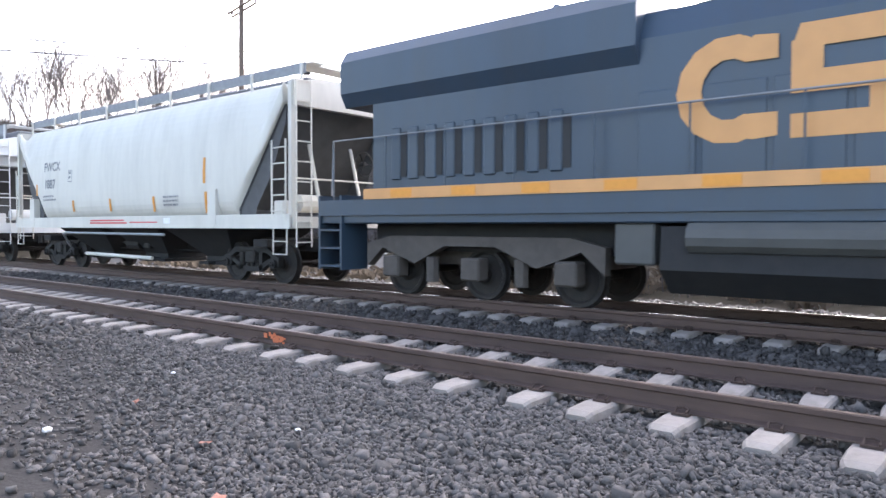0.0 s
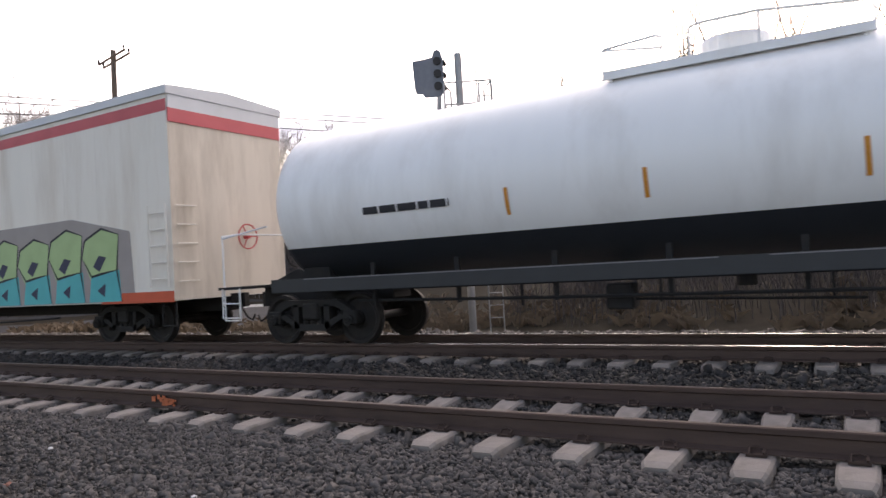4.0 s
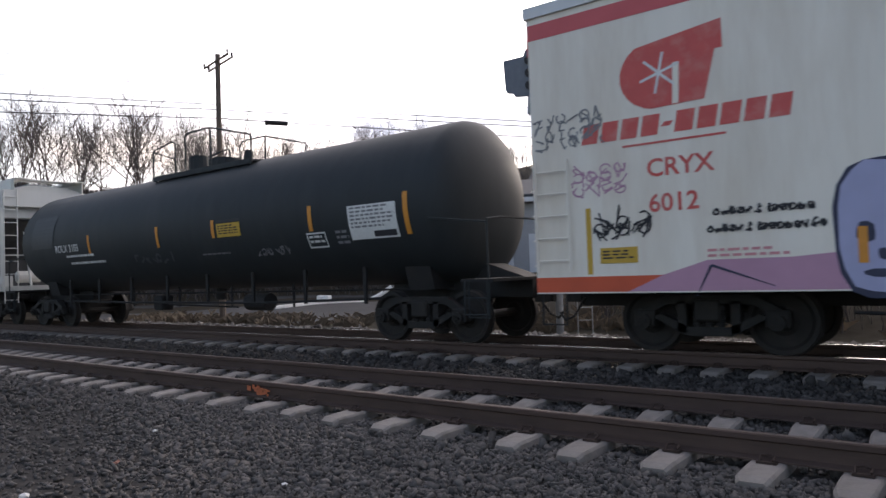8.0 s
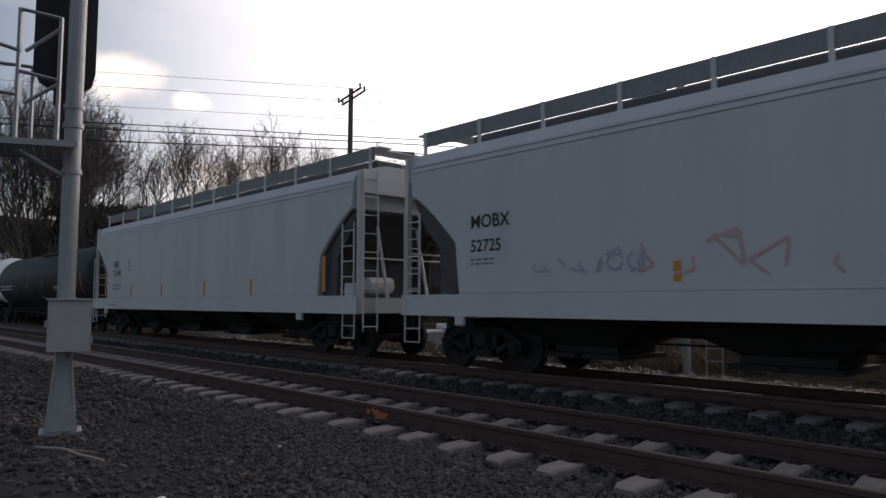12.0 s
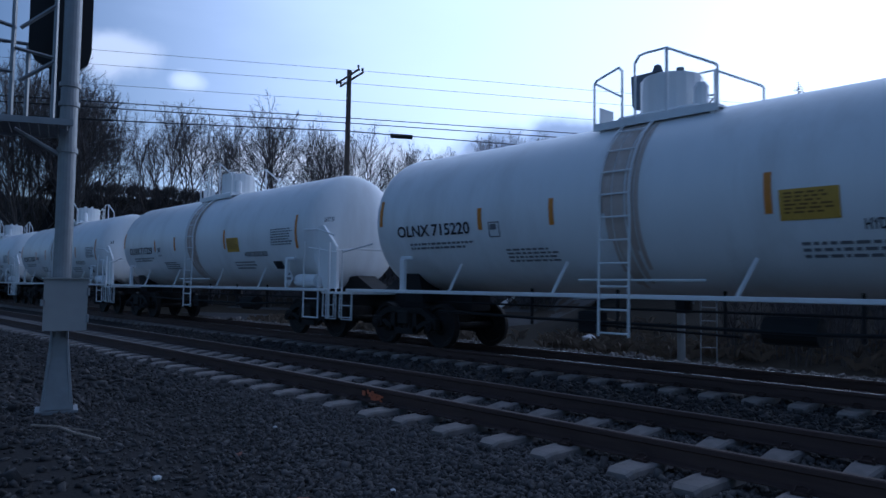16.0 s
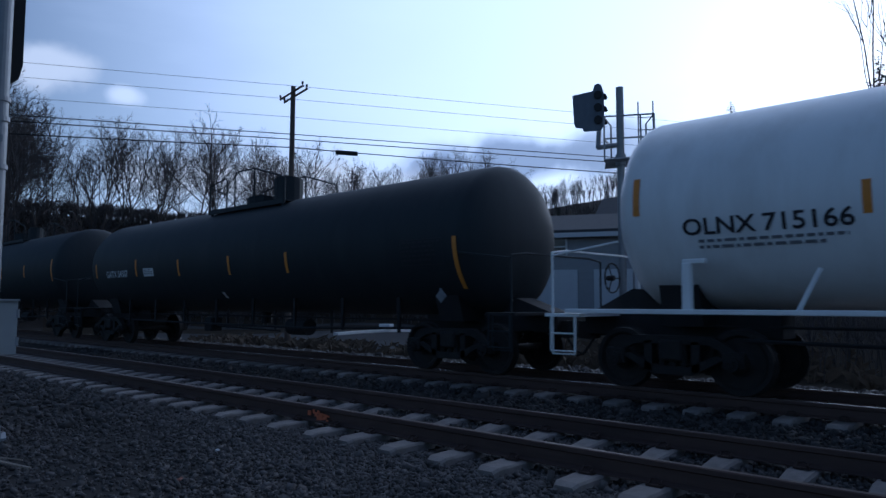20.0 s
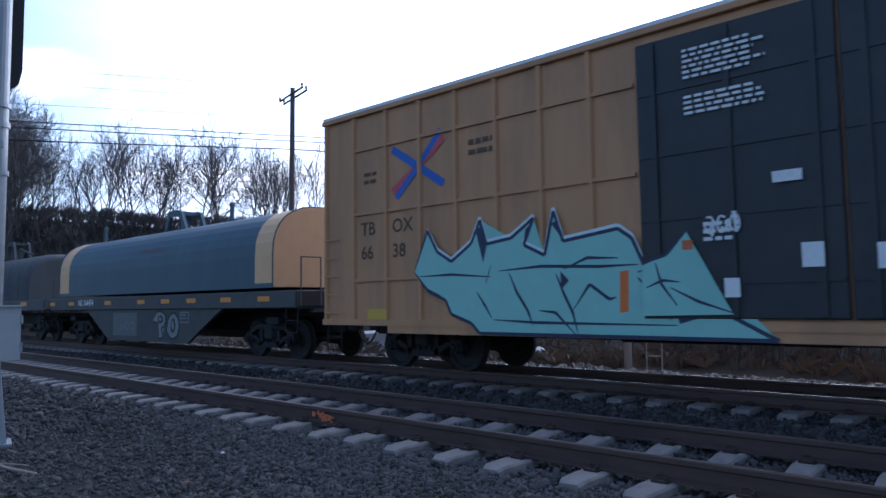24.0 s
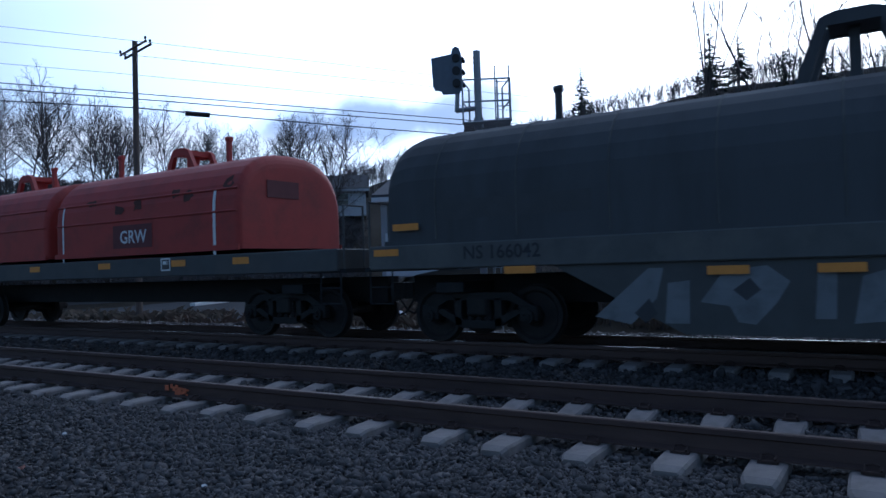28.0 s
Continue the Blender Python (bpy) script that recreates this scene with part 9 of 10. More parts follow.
shape(R2, [[(17.44, 2.54), (17.54, 2.56), (18.12, 2.59), (18.22, 2.2), (18.06, 2.02), (17.95, 1.69), (17.8, 1.71), (17.84, 1.97), (17.63, 2.06), (17.66, 1.93), (17.46, 1.88)], [(17.34, 1.4), (17.55, 1.66), (18.04, 1.65), (18.01, 1.32), (17.71, 1.31), (17.51, 1.11), (17.31, 0.99), (17.19, 1.2)], [(18.2, 1.87), (18.29, 1.92), (18.39, 1.72), (18.35, 1.07), (18.28, 0.96), (18.11, 1.02)], [(18.47, 2.61), (18.82, 2.66), (18.77, 1.87), (18.51, 1.87), (18.47, 2.1)], [(18.5, 1.77), (18.77, 1.81), (18.72, 0.99), (18.45, 1), (18.35, 1.2)], [(19.13, 2.57), (19.84, 2.63), (19.84, 2.05), (19.7, 1.76), (19.33, 1.78), (19.16, 2.15)]], G_NAVY, S_RF, "graffiti_letter", 0.01)
shape(R2, [[(18.34, 1.59), (18.74, 1.69), (19.22, 1.67), (19.31, 1.55), (19.03, 1.02), (18.4, 1.04)], [(19.88, 2.04), (20.34, 2.01), (20.75, 1.71), (21.16, 1.57), (21.23, 1.24), (20.63, 1.04), (19.92, 1), (19.85, 1.29), (19.97, 1.75)], [(20.36, 2.3), (20.78, 2.16), (21.01, 1.8), (21.08, 1.58), (20.84, 1.7), (20.6, 1.94), (20.26, 2.08)]], G_NAVY, S_RF, "graffiti_letter", 0.01)
for u in (15.68, 18.39):
    rects(R2, [(u - 0.07, u + 0.07, 1.18, 1.6)], M_YELLOWREF, S_RF, "reflector_strip", 0.03)
    rects(R2, [(u - 0.6, u + 0.9, 2.5, 2.53)], G_PINK, S_RF, "graffiti_highlight", 0.0125)
rects(R2, [(21.62, 21.72, 1.15, 2.15), (20.9, 21.6, 1.35, 1.6)], M_YELMARK, S_RF, "placard", 0.009)
M_SLOGAN = mat("slogan_green", (0.2, 0.42, 0.38), 0.6, var=0.25, scale=2)
M_SLOGAN2 = mat("slogan_orange", (0.55, 0.3, 0.16), 0.6, var=0.25, scale=2)
letters(R2, "Protecting Today's", 18.2, 3.95, 0.26, M_SLOGAN2, S_RF, off=0.005, stretch=1.02)
letters(R2, "Protecting Today's", 18.18, 3.97, 0.26, M_SLOGAN, S_RF, off=0.008, stretch=1.02)
letters(R2, "Perishables", 18.78, 3.5, 0.26, M_SLOGAN2, S_RF, off=0.005)
letters(R2, "Perishables", 18.76, 3.52, 0.26, M_SLOGAN, S_RF, off=0.008)
letters(R2, "For Tomorrow", 18.6, 3.04, 0.26, M_SLOGAN2, S_RF, off=0.005)
letters(R2, "For Tomorrow", 18.58, 3.06, 0.26, M_SLOGAN, S_RF, off=0.008)
scrawl(R2, 21.5, 2.95, 0.9, 0.4, M_GREYMARK, S_RF, 86, thick=0.04)
scrawl(R2, 20.4, 2.5, 0.6, 0.3, M_GREYMARK, S_RF, 87, thick=0.04)

# looping tag, grime and scrawls on the brake end
END_LINES = [[(-1.46, 3.46), (-0.84, 3.8), (-0.63, 3.48), (-1.26, 3.16), (-1.39, 3.36)],
             [(-1.26, 3.16), (-1.13, 2.95), (-0.8, 3.25), (-0.4, 3.39), (-0.54, 3.61)],
             [(-1.14, 2.76), (-1.34, 3.1)],
             [(-1.14, 2.76), (-0.57, 3.21)],
             [(-0.77, 3.69), (-0.29, 3.8), (-0.13, 3.65), (-0.39, 3.51), (-0.48, 3.33), (-0.26, 3.06), (-0.67, 2.9), (-0.49, 3.27)]]
END_LINES += [[(-0.21, 3.64), (0.4, 3.8), (0.33, 3.4), (0.01, 3.31), (0.03, 3.08), (0.35, 3.08)],
              [(-0.06, 3.52), (0.39, 3.7)],
              [(0.48, 3.71), (0.76, 3.8)],
              [(0.37, 3.4), (0.29, 2.8), (0.73, 2.86)],
              [(0.73, 2.86), (0.71, 2.58)]]
b = B()
for line in END_LINES:
    for (ya, za), (yb, zb) in zip(line, line[1:]):
        l = math.hypot(yb - ya, zb - za) or 1
        ny, nz = -(zb - za) / l * 0.022, (yb - ya) / l * 0.022
        b.faces.new([b.verts.new((22.722, y, z)) for y, z in ((ya + ny, za + nz), (yb + ny, zb + nz), (yb - ny, zb - nz), (ya - ny, za - nz))])
part("graffiti_tag", b, G_BLACK, R2, "black looping spray tag on the end wall")
P_GRIME = mat("end_grime", (0.68, 0.60, 0.50), 0.75, var=0.15, scale=2, stain=(0.32, 0.25, 0.18), stain_amt=0.75, stain_scale=1.1, stretch=STREAK)
for car, L in ((R1, 22.85), (R2, 22.75)):
    b = B()
    box(b, L - 0.052, L - 0.044, -1.57, 1.57, 0.93, 4.5)
    part("end_sheet", b, P_GRIME, car, "beige end wall streaked with brown grime")

# boxcar
S_BX = flat(-1.585)
ribs_u = [0.1, 1.0, 1.97, 2.9, 3.8, 4.72, 5.64, 6.56, 13.6, 14.55, 15.48, 16.44, 17.35, 18.28, 19.2, 19.8]
rib = None
for x in ribs_u:
    if rib is None:
        b = B()
        prism(b, [(-0.06, -1.58), (0.06, -1.58), (0.035, -1.64), (-0.035, -1.64)], 0.98, 5.12, "z")
        rib = part("side_rib", b, P_BOX, TB, m=pose(x, 0, 0))
    else:
        again(rib, pose(x, 0, 0))
for u0, u1 in ((0.95, 7.3), (12.65, 19.3)):
    for z in (1.76, 3.1, 4.41):
        b = B()
        box(b, u0, u1, -1.625, -1.58, z - 0.03, z + 0.03)
        part("side_rail", b, P_BOX, TB)
b = B()
box(b, 0.0, 19.9, -1.66, -1.56, 5.1, 5.2, 0.01)
box(b, 2.0, 17.9, -1.62, -1.54, 0.72, 0.88)
box(b, 0.0, 19.9, -1.64, -1.56, 0.86, 0.98)
part("side_sill", b, P_BOX, TB)
for d0, d1 in ((7.38, 9.98), (10.02, 12.58)):
    b = B()
    box(b, d0, d1, -1.67, -1.58, 1.02, 4.95, 0.015)
    d = part("door", b, P_DOORBLK, TB, "black plug door")
    for f in (0.1, 0.5, 0.9):
        b = B()
        x = d0 + (d1 - d0) * f
        box(b, x - 0.04, x + 0.04, -1.71, -1.67, 1.05, 4.9)
        part("door_post", b, P_DOORBLK, d)
    for z in (1.5, 2.4, 3.3, 4.2):
        b = B()
        box(b, d0 + 0.03, d1 - 0.03, -1.69, -1.67, z - 0.03, z + 0.03)
        part("door_rail", b, P_DOORBLK, d)
S_DR = flat(-1.712)
for u, z, w, h, rws, sd in ((8.1, 4.25, 1.15, 0.45, 6, 90), (10.7, 4.2, 1.2, 0.6, 7, 91), (8.1, 3.75, 1.1, 0.3, 4, 92), (8.3, 2.0, 0.5, 0.3, 3, 93), (11.9, 3.0, 0.5, 0.25, 2, 94), (11.9, 2.0, 0.5, 0.3, 3, 95)):
    bars(TB, u, z, w, h, rws, M_WHITEMARK, S_DR, sd)
rects(TB, [(9.2, 9.55, 2.72, 2.86), (9.5, 9.75, 1.65, 1.95), (10.3, 10.6, 1.6, 1.9), (8.55, 8.75, 1.3, 1.55), (11.0, 11.25, 2.9, 3.02)], M_WHITEMARK, S_DR, "door_label", 0.006)
rects(TB, [(8.0, 8.15, 1.95, 2.08)], M_ORANGEMARK, S_DR, "door_label", 0.008)
scrawl(TB, 8.3, 2.1, 0.5, 0.4, M_WHITEMARK, S_DR, 96)
scrawl(TB, 10.5, 1.4, 0.4, 0.6, M_WHITEMARK, S_DR, 97)
M_BXFADE = mat("marking_faded_brown", (0.25, 0.12, 0.06), 0.7, var=0.25, scale=6)
M_BXDARK = mat("marking_dark_brown", (0.10, 0.06, 0.035), 0.7, var=0.2, scale=10)
for s, u, z in (("TB", 1.2, 2.66), ("OX", 2.12, 2.66), ("66", 1.2, 2.18), ("38", 2.12, 2.18)):
    letters(TB, s, u, z, 0.26, M_BXDARK, flat(-1.582))
bars(TB, 1.3, 3.62, 0.5, 0.3, 2, M_BXDARK, S_BX, 98)
bars(TB, 4.1, 3.78, 0.75, 0.36, 2, M_BXDARK, S_BX, 99)
letters(TB, "RAILCAR POOLING EXPERTS", 13.8, 3.42, 0.24, M_BXFADE, flat(-1.60), stretch=1.08)


def stroke(car, pts, t, material, surf, name, off):
    for (a, b_), (c, d) in zip(pts, pts[1:]):
        l = math.hypot(c - a, d - b_)
        nx, nz = -(d - b_) / l * t / 2, (c - a) / l * t / 2
        shape(car, [[(a + nx, b_ + nz), (c + nx, d + nz), (c - nx, d - nz), (a - nx, b_ - nz)]], material, surf, name, off)


M_SPRAYRED = mat("spray_red", (0.5, 0.08, 0.09), 0.6, var=0.15)
M_SPRAYBLUE = mat("spray_royal", (0.05, 0.12, 0.42), 0.6, var=0.15)
stroke(TB, [(2.15, 3.45), (2.85, 3.85), (3.5, 4.3)], 0.15, M_SPRAYRED, S_BX, "sprayed_cross", 0.010)
stroke(TB, [(2.15, 4.28), (2.85, 3.85), (3.5, 3.45)], 0.15, M_SPRAYBLUE, S_BX, "sprayed_cross", 0.013)
stroke(TB, [(2.25, 3.32), (2.85, 3.85), (3.45, 4.45)], 0.13, M_SPRAYBLUE, S_BX, "sprayed_cross", 0.011)
stroke(TB, [(16.0, 3.95), (16.9, 4.55)], 0.14, M_BXFADE, S_BX, "worn_emblem", 0.012)
stroke(TB, [(16.0, 4.55), (16.9, 3.95)], 0.14, M_BXFADE, S_BX, "worn_emblem", 0.014)
stroke(TB, [(15.2, 4.5), (15.9, 4.5)], 0.14, M_BXFADE, S_BX, "worn_emblem", 0.012)
stroke(TB, [(15.55, 4.5), (15.55, 3.95)], 0.14, M_BXFADE, S_BX, "worn_emblem", 0.012)
rects(TB, [(1.45, 2.0, 0.98, 1.18), (18.1, 18.7, 1.02, 1.2)], M_YELMARK, flat(-1.642), "placard", 0.004)
rects(TB, [(17.5, 17.95, 1.25, 1.38)], M_WHITEMARK, S_BX, "placard", 0.006)
S_GB = flat(-1.648)
g1 = [(2.79, 1.86), (3.14, 2.6), (3.38, 2.2), (3.72, 2.01), (4.19, 2.3), (4.39, 2.69), (4.53, 2.27), (5.05, 2.33), (5.51, 2.62), (5.31, 2.2), (5.71, 2.01), (5.89, 2.7), (6.06, 2.21), (7.01, 2.33), (7.23, 2.17), (7.39, 1.8), (7.95, 2.08), (7.88, 1.5), (8.27, 1.23), (9.17, 0.75), (4.34, 0.76), (4.16, 0.93), (3.7, 1.08), (3.57, 1.33), (3.15, 1.49)]
shape(TB, [g1], G_AQUA, S_GB, "graffiti_fill", 0.008)
G_PALE = mat("spray_pale_edge", (0.6, 0.66, 0.66), 0.6, var=0.12)
ribbons(TB, [[(u, z + 0.05) for u, z in g1[1:17]]], 0.028, G_PALE, S_GB, "graffiti_halo", 0.0095)
ribbons(TB, [g1 + g1[:1]], 0.028, G_NAVY, S_GB, "graffiti_outline", 0.011)
ribbons(TB, [[(2.94, 1.77), (3.71, 1.78), (4.61, 1.71)], [(4.8, 1.8), (5.65, 1.84), (6.67, 1.79), (7.31, 1.79)], [(4.3, 1.46), (4.48, 1.22), (4.62, 1.01)], [(5.0, 1.76), (5.14, 1.45), (5.36, 1.14), (5.46, 0.9)],
             [(5.91, 1.72), (6.06, 1.38), (6.2, 1.12), (6.29, 0.78)], [(6.23, 1.17), (6.51, 1.53), (6.84, 1.3), (6.95, 1.33)], [(5.58, 1.14), (5.89, 1.11), (6.24, 0.78)], [(6.07, 1.78), (6.48, 1.93), (7.0, 1.9)],
             [(7.3, 1.6), (7.47, 1.44), (7.78, 1.0)], [(7.72, 1.51), (8.27, 1.23), (8.63, 1.04)], [(4.66, 0.99), (5.52, 0.95), (7.86, 0.93)], [(7.3, 1.68), (7.56, 1.75), (7.9, 1.97)], [(4.49, 1.6), (4.62, 1.89)]], 0.025, G_NAVY, S_GB, "graffiti_lines", 0.0125)
shape(TB, [[(7.02, 1.7), (7.16, 1.72), (7.14, 1.12), (7.0, 1.1)]], G_ORANGE, S_GB, "graffiti_drip", 0.0125)
for q in ([(4.3, 2.5), (4.42, 2.6), (4.55, 2.3), (4.45, 1.95)], [(5.35, 2.45), (5.5, 2.58), (5.3, 2.22)], [(5.85, 2.5), (5.95, 2.55), (6.05, 2.25)], [(3.0, 1.6), (3.3, 1.45), (3.5, 1.4)], [(6.0, 1.75), (6.15, 1.6), (6.0, 1.45)], [(7.9, 0.95), (8.15, 1.02), (8.1, 1.15), (7.85, 1.12)]):
    shape(TB, [q], G_NAVY, S_GB, "graffiti_cut", 0.0135)
shape(TB, [[(12.65, 2.2), (12.93, 2.13), (13.56, 2.14), (13.52, 2.39), (13.34, 2.66), (13.8, 2.45), (14.02, 2.35), (14.09, 2.55), (14.32, 2.32), (14.53, 2.23), (14.81, 2.17), (15.08, 2.19), (15.31, 2.32), (15.5, 2.59), (15.52, 2.26), (15.72, 2.03), (15.96, 1.95), (16.28, 1.95), (16.53, 1.98), (16.53, 2.11), (16.66, 2.3), (16.87, 2.44), (16.84, 2.25), (16.74, 2.02), (16.67, 1.83), (16.69, 1.63), (16.5, 1.37), (16.19, 1.34), (16.17, 1.03), (16.1, 0.82), (15.5, 0.92), (14.76, 0.94), (13.75, 0.93), (13.29, 0.97), (13.3, 1.31), (13.4, 1.47), (13.26, 1.69), (12.92, 1.92)]], G_BLUE, S_GB, "graffiti_fill", 0.008)
ribbons(TB, [[(12.65, 2.2), (12.93, 2.13), (13.56, 2.14), (13.52, 2.39), (13.34, 2.66), (13.8, 2.45), (14.02, 2.35), (14.09, 2.55), (14.32, 2.32), (14.53, 2.23), (14.81, 2.17), (15.08, 2.19), (15.31, 2.32), (15.5, 2.59), (15.52, 2.26), (15.72, 2.03), (15.96, 1.95), (16.28, 1.95), (16.53, 1.98), (16.53, 2.11), (16.66, 2.3), (16.87, 2.44), (16.84, 2.25), (16.74, 2.02), (16.67, 1.83), (16.69, 1.63), (16.5, 1.37), (16.19, 1.34), (16.17, 1.03), (16.1, 0.82), (15.5, 0.92), (14.76, 0.94), (13.75, 0.93), (13.29, 0.97), (13.3, 1.31), (13.4, 1.47), (13.26, 1.69), (12.92, 1.92), (12.65, 2.2)]], 0.035, G_NAVY, S_GB, "graffiti_outline", 0.0095)
ribbons(TB, [[(12.92, 1.92), (13.6, 1.84), (15.25, 1.76)], [(15.24, 1.61), (15.49, 2.26), (15.57, 1.6), (15.55, 1.17)], [(13.85, 1.18), (15.51, 1.21)], [(13.98, 2.31), (13.93, 1.01)], [(14.56, 2.11), (14.78, 1.48), (14.92, 1.02)], [(15.57, 1.6), (15.93, 1.45), (16.19, 1.34)], [(15.82, 1.88), (15.77, 1.59)], [(15.24, 1.47), (15.56, 1.39)]], 0.022, G_NAVY, S_GB, "graffiti_lines", 0.011)
S_DX = flat(-1.712)
shape(TB, [[(7.39, 1.06), (7.4, 1.77), (7.51, 1.83), (7.77, 1.9), (8.06, 2.2), (8.02, 2.04), (7.94, 1.5), (8.22, 1.27), (8.65, 1.08)]], G_AQUA, S_DX, "graffiti_fill", 0.004)
ribbons(TB, [[(7.4, 1.77), (7.51, 1.83), (7.77, 1.9), (8.06, 2.2)], [(7.45, 1.45), (7.7, 1.55), (7.95, 1.52)], [(7.6, 1.8), (7.68, 1.5), (7.9, 1.2)], [(7.8, 1.45), (8.2, 1.25), (8.65, 1.1)]], 0.022, G_NAVY, S_DX, "graffiti_lines", 0.006)
# corrugated ends with a pale top panel
for x, s in ((19.86, 1), (0.04, -1)):
    for i in range(9):
        b = B()
        z = 1.15 + i * 0.42
        prism(b, [(x - 0.01 * s, z), (x + s * 0.11, z + 0.09), (x + s * 0.11, z + 0.17), (x - 0.01 * s, z + 0.3)], -1.5, 1.5, "y")
        part("end_rib", b, P_BOX, TB)
    b = B()
    box(b, min(x, x + s * 0.03), max(x, x + s * 0.03), -1.57, 1.57, 4.85, 5.16)
    part("end_panel", b, P_ROOFWHT, TB, "pale top end panel")
for i in range(5):
    z = 1.1 + 0.38 * i
    bars_of("grab_iron", [((19.35, -1.66, z), (19.8, -1.66, z), 0.014), ((0.1, -1.66, z), (0.55, -1.66, z), 0.014), ((20.02, -1.5, z), (20.02, -1.05, z), 0.014)], P_BOX, TB, 5)
brake_wheel(TB, 20.05, 0.4, 2.3, M_TRUCK)
step_irons(TB, 19.9, -1.58, 0.9, M_UNDER)

# coil cars
hs = hood_side(1.72, 3.68, 1.5)
for hx0, hx1 in ((0.9, 1.75), (13.75, 14.5)):
    hb, prof = hood_mesh(hx0 - 0.012, hx1 + 0.012, 1.715, 3.692, 1.512)
    part("hood_band", hb, P_HOODYEL, C1, "buff-orange band round the hood end")
S_DK = flat(-1.565)
for u in (0.4, 2.2, 5.3, 7.69, 9.24, 10.73, 12.5, 14.2):
    rects(C1, [(u - 0.25, u + 0.25, 1.38, 1.5)], M_YELLOWREF, S_DK, "reflector", 0.006, "orange reflector")
letters(C1, "NS 164474", 2.85, 1.36, 0.2, M_WHITEMARK, S_DK)
S_SK = flat(-1.502)
G_DIM = mat("spray_dim_white", (0.21, 0.215, 0.21), 0.7, var=0.15, scale=5)
P_OUT = [(8.34, 0.9), (8.6, 1.14), (8.86, 1.17), (9.12, 1.08), (9.2, 0.9), (9.06, 0.72), (8.92, 0.68), (9.02, 0.42), (8.76, 0.36), (8.68, 0.82), (8.52, 0.84)]
O_OUT = [(9.26, 0.62), (9.3, 0.9), (9.46, 1.08), (9.7, 1.12), (9.9, 0.98), (9.98, 0.74), (9.88, 0.5), (9.66, 0.38), (9.42, 0.42)]
for q in (P_OUT, O_OUT):
    shape(C1, [q], G_DIM, S_SK, "graffiti_letter", 0.006)
    ribbons(C1, [q + q[:1]], 0.03, G_BLACK, S_SK, "graffiti_outline", 0.009)
ribbons(C1, [[(8.72, 1.0), (8.9, 1.02), (9.0, 0.92), (8.86, 0.84), (8.74, 0.86), (8.72, 1.0)], [(9.52, 0.9), (9.66, 0.94), (9.74, 0.72), (9.62, 0.58), (9.5, 0.66), (9.52, 0.9)], [(9.26, 1.12), (9.24, 0.4)]], 0.04, G_BLACK, S_SK, "graffiti_line", 0.011)
frame_box(C1, 10.0, 10.5, 0.84, 1.14, M_GREYMARK, S_SK, 0.03, 2, 100)
rects(C1, [(5.6, 7.3, 0.42, 1.12)], mat("patch_light", (0.13, 0.13, 0.13), 0.7, var=0.15), S_SK, "repaint_patch", 0.004)
scrawl(C1, 6.0, 0.55, 1.2, 0.45, M_GREYMARK, S_SK, 101)
rects(C1, [(7.3, 9.0, 2.9, 3.02)], mat("stencil_faded", (0.10, 0.09, 0.09), 0.7), hs, "faded_stencil", 0.01)
letters(C2, "NS 167372", 2.45, 1.34, 0.2, M_BLACKMARK, S_DK)
frame_box(C2, 11.7, 12.15, 1.32, 1.56, M_BLACKMARK, S_DK, 0.03, 2, 102)
rects(C2, [(13.2, 13.9, 1.4, 1.56)], M_YELLOWREF, S_DK, "reflector", 0.006)
for i in range(12):
    rects(C2, [(3.3 + 0.8 * i, 3.65 + 0.8 * i, 1.23, 1.29)], M_BLACKMARK, S_DK, "drain_slot", 0.006)
M_BLUESPRAY = mat("spray_dull_blue", (0.045, 0.065, 0.10), 0.7, var=0.2)
hs2 = hood_side(1.55, 3.55, 1.5)
for i in range(6):
    u = 9.2 + 0.43 * i
    scrawl(C2, u, 1.98, 0.34, 0.42, M_BLUESPRAY, hs2, int(u * 10), 0.012, 0.07)
hs3 = hood_side(1.6, 3.55, 1.5)
letters(C3, "NS 166042", 1.95, 1.36, 0.2, M_BLACKMARK, S_DK)
rects(C3, [(1.5, 4.0, 1.98, 2.28)], mat("patch_dark", (0.06, 0.06, 0.06), 0.7, var=0.2), hs3, "stencil_patch", 0.008)
for u, z in ((0.5, 1.45), (0.9, 1.85), (2.9, 1.12), (5.76, 1.05), (7.0, 1.05), (9.4, 1.05), (12.2, 1.05), (14.6, 1.1)):
    rects(C3, [(u - 0.25, u + 0.25, z, z + 0.11)], M_YELLOWREF, S_DK if z > 1.2 else flat(-1.57), "reflector", 0.006, "orange reflector")
G_FADED = mat("spray_faded_grey", (0.17, 0.175, 0.18), 0.7, var=0.3, scale=3, stain=(0.07, 0.07, 0.068), stain_amt=0.7, stain_scale=2.5)
G_FADED2 = mat("spray_faded_dark", (0.05, 0.05, 0.052), 0.7, var=0.3, scale=3)
for q in ([(4.0, 0.5), (4.75, 1.15), (4.95, 1.15), (4.85, 0.75), (4.5, 0.4)], [(4.95, 0.42), (5.0, 0.95), (5.28, 0.98), (5.26, 0.42)], [(5.4, 0.7), (5.7, 1.1), (6.2, 1.15), (6.45, 0.95), (6.3, 0.7), (6.05, 0.42), (5.85, 0.45), (5.75, 0.65)], [(6.7, 0.5), (6.75, 1.1), (6.95, 1.1), (6.92, 0.5)], [(7.1, 0.45), (7.2, 1.0), (7.6, 1.12), (7.9, 0.85), (7.6, 0.5)]):
    shape(C3, [q], G_FADED, S_SK, "graffiti_patch", 0.005)
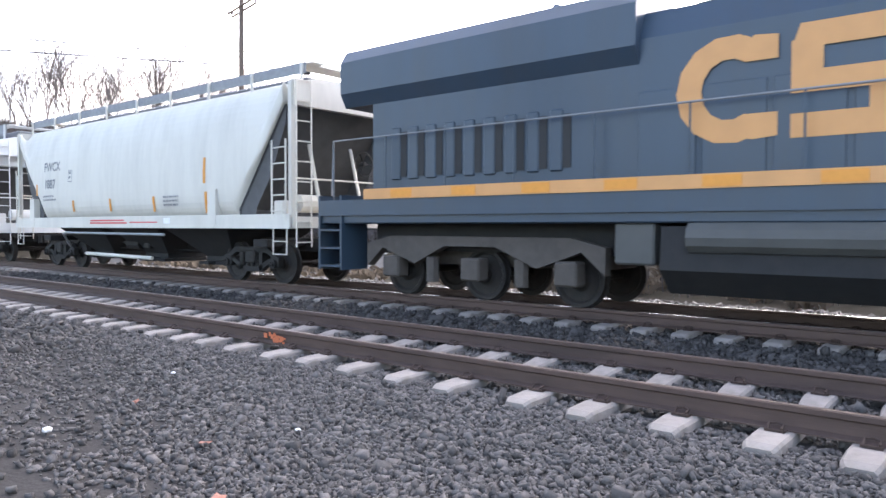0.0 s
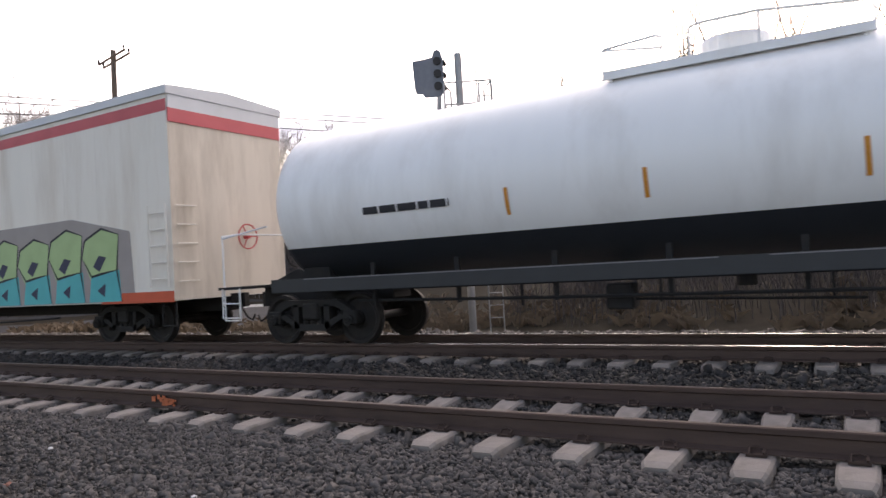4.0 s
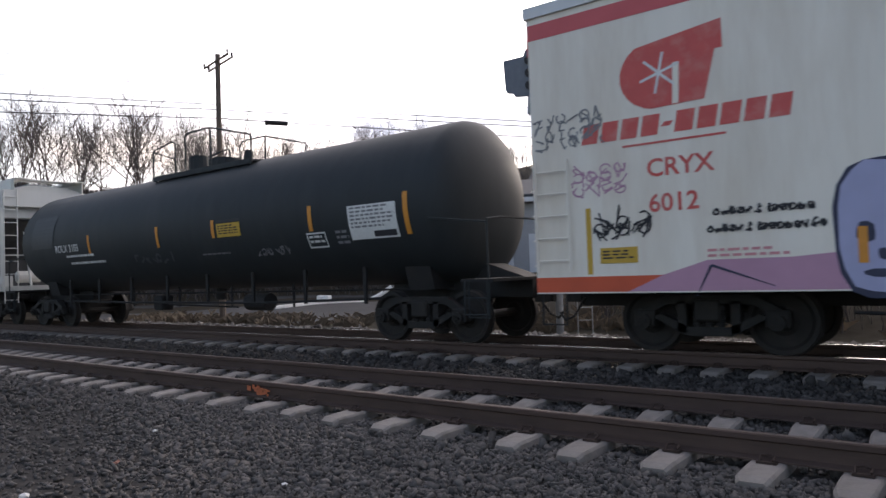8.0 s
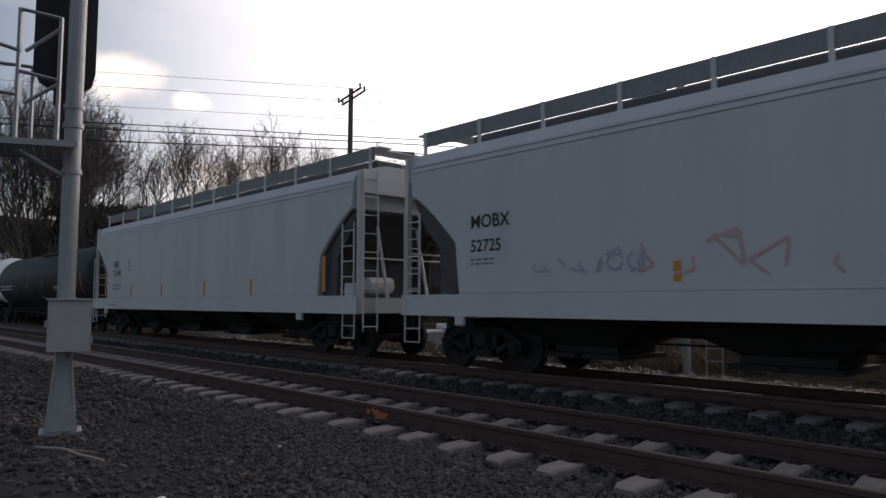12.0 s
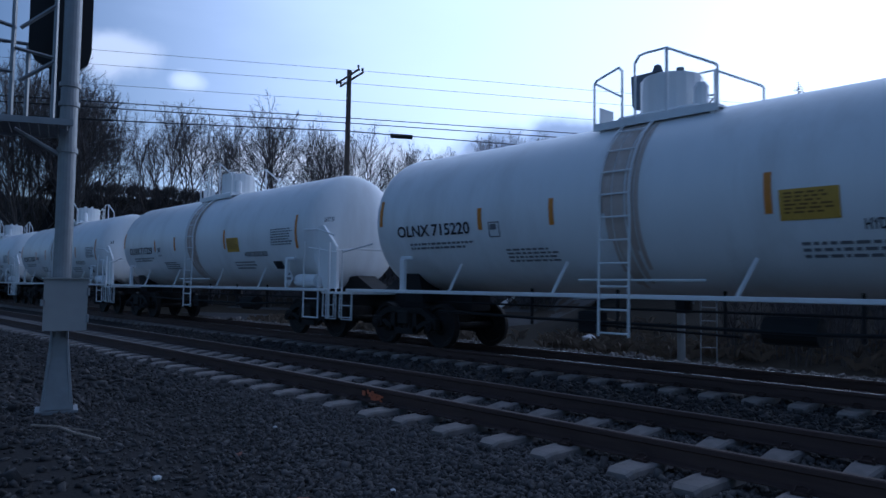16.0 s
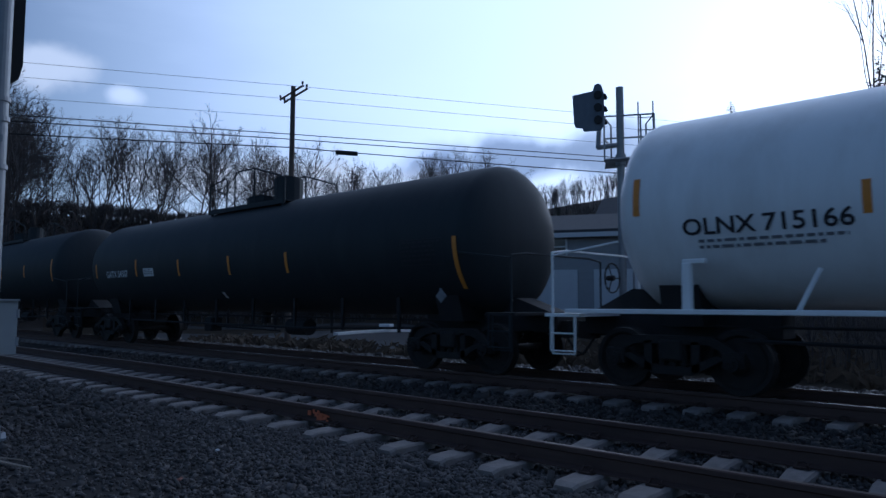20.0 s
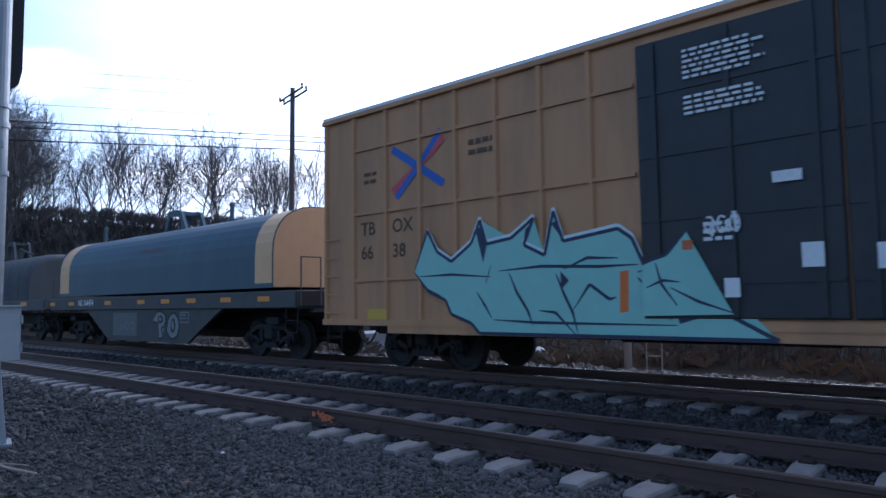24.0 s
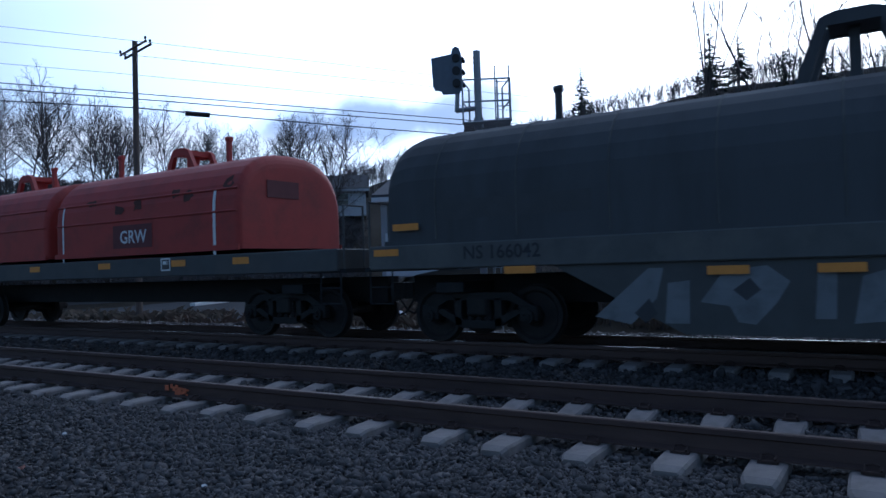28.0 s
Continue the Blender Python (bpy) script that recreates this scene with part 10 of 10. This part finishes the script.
for q in ([(4.55, 0.55), (4.75, 0.75), (4.85, 0.55), (4.7, 0.42)], [(5.8, 0.85), (6.0, 1.0), (6.12, 0.85), (5.95, 0.72)], [(7.4, 0.7), (7.55, 0.9), (7.65, 0.72)]):
    shape(C3, [q], G_FADED2, S_SK, "graffiti_cut", 0.008)
scrawl(C3, 9.0, 0.5, 1.4, 0.5, M_GREYMARK, S_SK, 103)
frame_box(C3, 10.0, 10.5, 0.7, 1.0, M_GREYMARK, S_SK, 0.03, 2, 104)
for i in range(6):
    u = 9.0 + 0.45 * i
    shape(C3, [[(u, 2.05), (u + 0.1, 2.05), (u + 0.12, 2.4), (u, 2.4)], [(u + 0.1, 2.05), (u + 0.3, 2.05), (u + 0.3, 2.14), (u + 0.1, 2.14)]], M_BLUESPRAY, hs3, "graffiti_tag", 0.012)
hs1 = hood_side(1.72, 3.66, 1.5)
for h0, h1 in ((0.6, 6.6), (7.0, 13.2)):
    for z in (2.46, 2.9):
        b = B()
        rod(b, (h0 + 0.05, hs1(z) - 0.004, z), (h1 - 0.05, hs1(z) - 0.004, z), 0.022, 6)
        part("hood_seam", b, P_HOODRED, GR, "raised seam along the hood")
rects(GR, [(9.25, 10.6, 1.86, 2.36)], mat("patch_maroon", (0.12, 0.035, 0.035), 0.7, var=0.2), hs1, "stencil_patch", 0.008)
letters(GR, "GRW", 9.5, 1.97, 0.27, M_WHITEMARK, hs1, off=0.014)
b = B()
box(b, 13.19, 13.215, -0.75, 0.15, 2.75, 3.1)
part("stencil_patch", b, mat("patch_maroon", (0.12, 0.035, 0.035), 0.7, var=0.2), GR, "dark stencil patch on the hood end")
rects(GR, [(12.48, 12.56, 1.4, 2.9), (7.3, 7.36, 1.4, 2.9)], M_WHITEMARK, hs1, "white_stripe", 0.008)
frame_box(GR, 10.95, 11.25, 1.34, 1.6, M_WHITEMARK, S_DK, 0.03, 1, 105)
for u in (13.3, 11.5, 9.0, 6.2, 3.0):
    rects(GR, [(u - 0.22, u + 0.22, 1.42, 1.55)], M_YELLOWREF, S_DK, "reflector", 0.006, "orange reflector")
for k in range(6):
    u, z = 8.6 + 0.8 * k + rr_.uniform(-0.3, 0.3), rr_.uniform(2.6, 3.1)
    shape(GR, [blob(u, z, rr_.uniform(0.15, 0.5), rr_.uniform(0.08, 0.3), rr_, 11, 0.45)], mat("bare_rust", (0.09, 0.04, 0.03), 0.9, var=0.3), hs1, "rust_patch", 0.007)

# ---- motion ----
def motions():
    """The whole train rolls by at one steady speed; wheels turn while they are near."""
    for car, u, L, wheels in CARS:
        rows = [(t, pose(u + SPEED * t, TRAIN_Y, TRAIN_Z)) for t in (0.0, 7.0, 14.0, 21.0, 28.0)]
        walk(car, rows)
        first = frame(max(0.0, (-60.0 - u - L) / SPEED)) - 1
        last = frame(min(28.0, (14.0 - u) / SPEED)) - 1
        turn = math.degrees(SPEED / FPS / 0.457)
        for k, (w, at) in enumerate(wheels):
            a0 = 40.0 * k
            rows = [(0.0, pose(*at, 0, a0, 0))] if first > 0 else []
            for f in range(first, last + 1):
                rows.append((f / FPS, pose(*at, 0, a0 + turn * (f - first), 0)))
            if last < 28 * FPS:
                rows.append((28.0, rows[-1][1]))
            walk(w, rows)


motions()
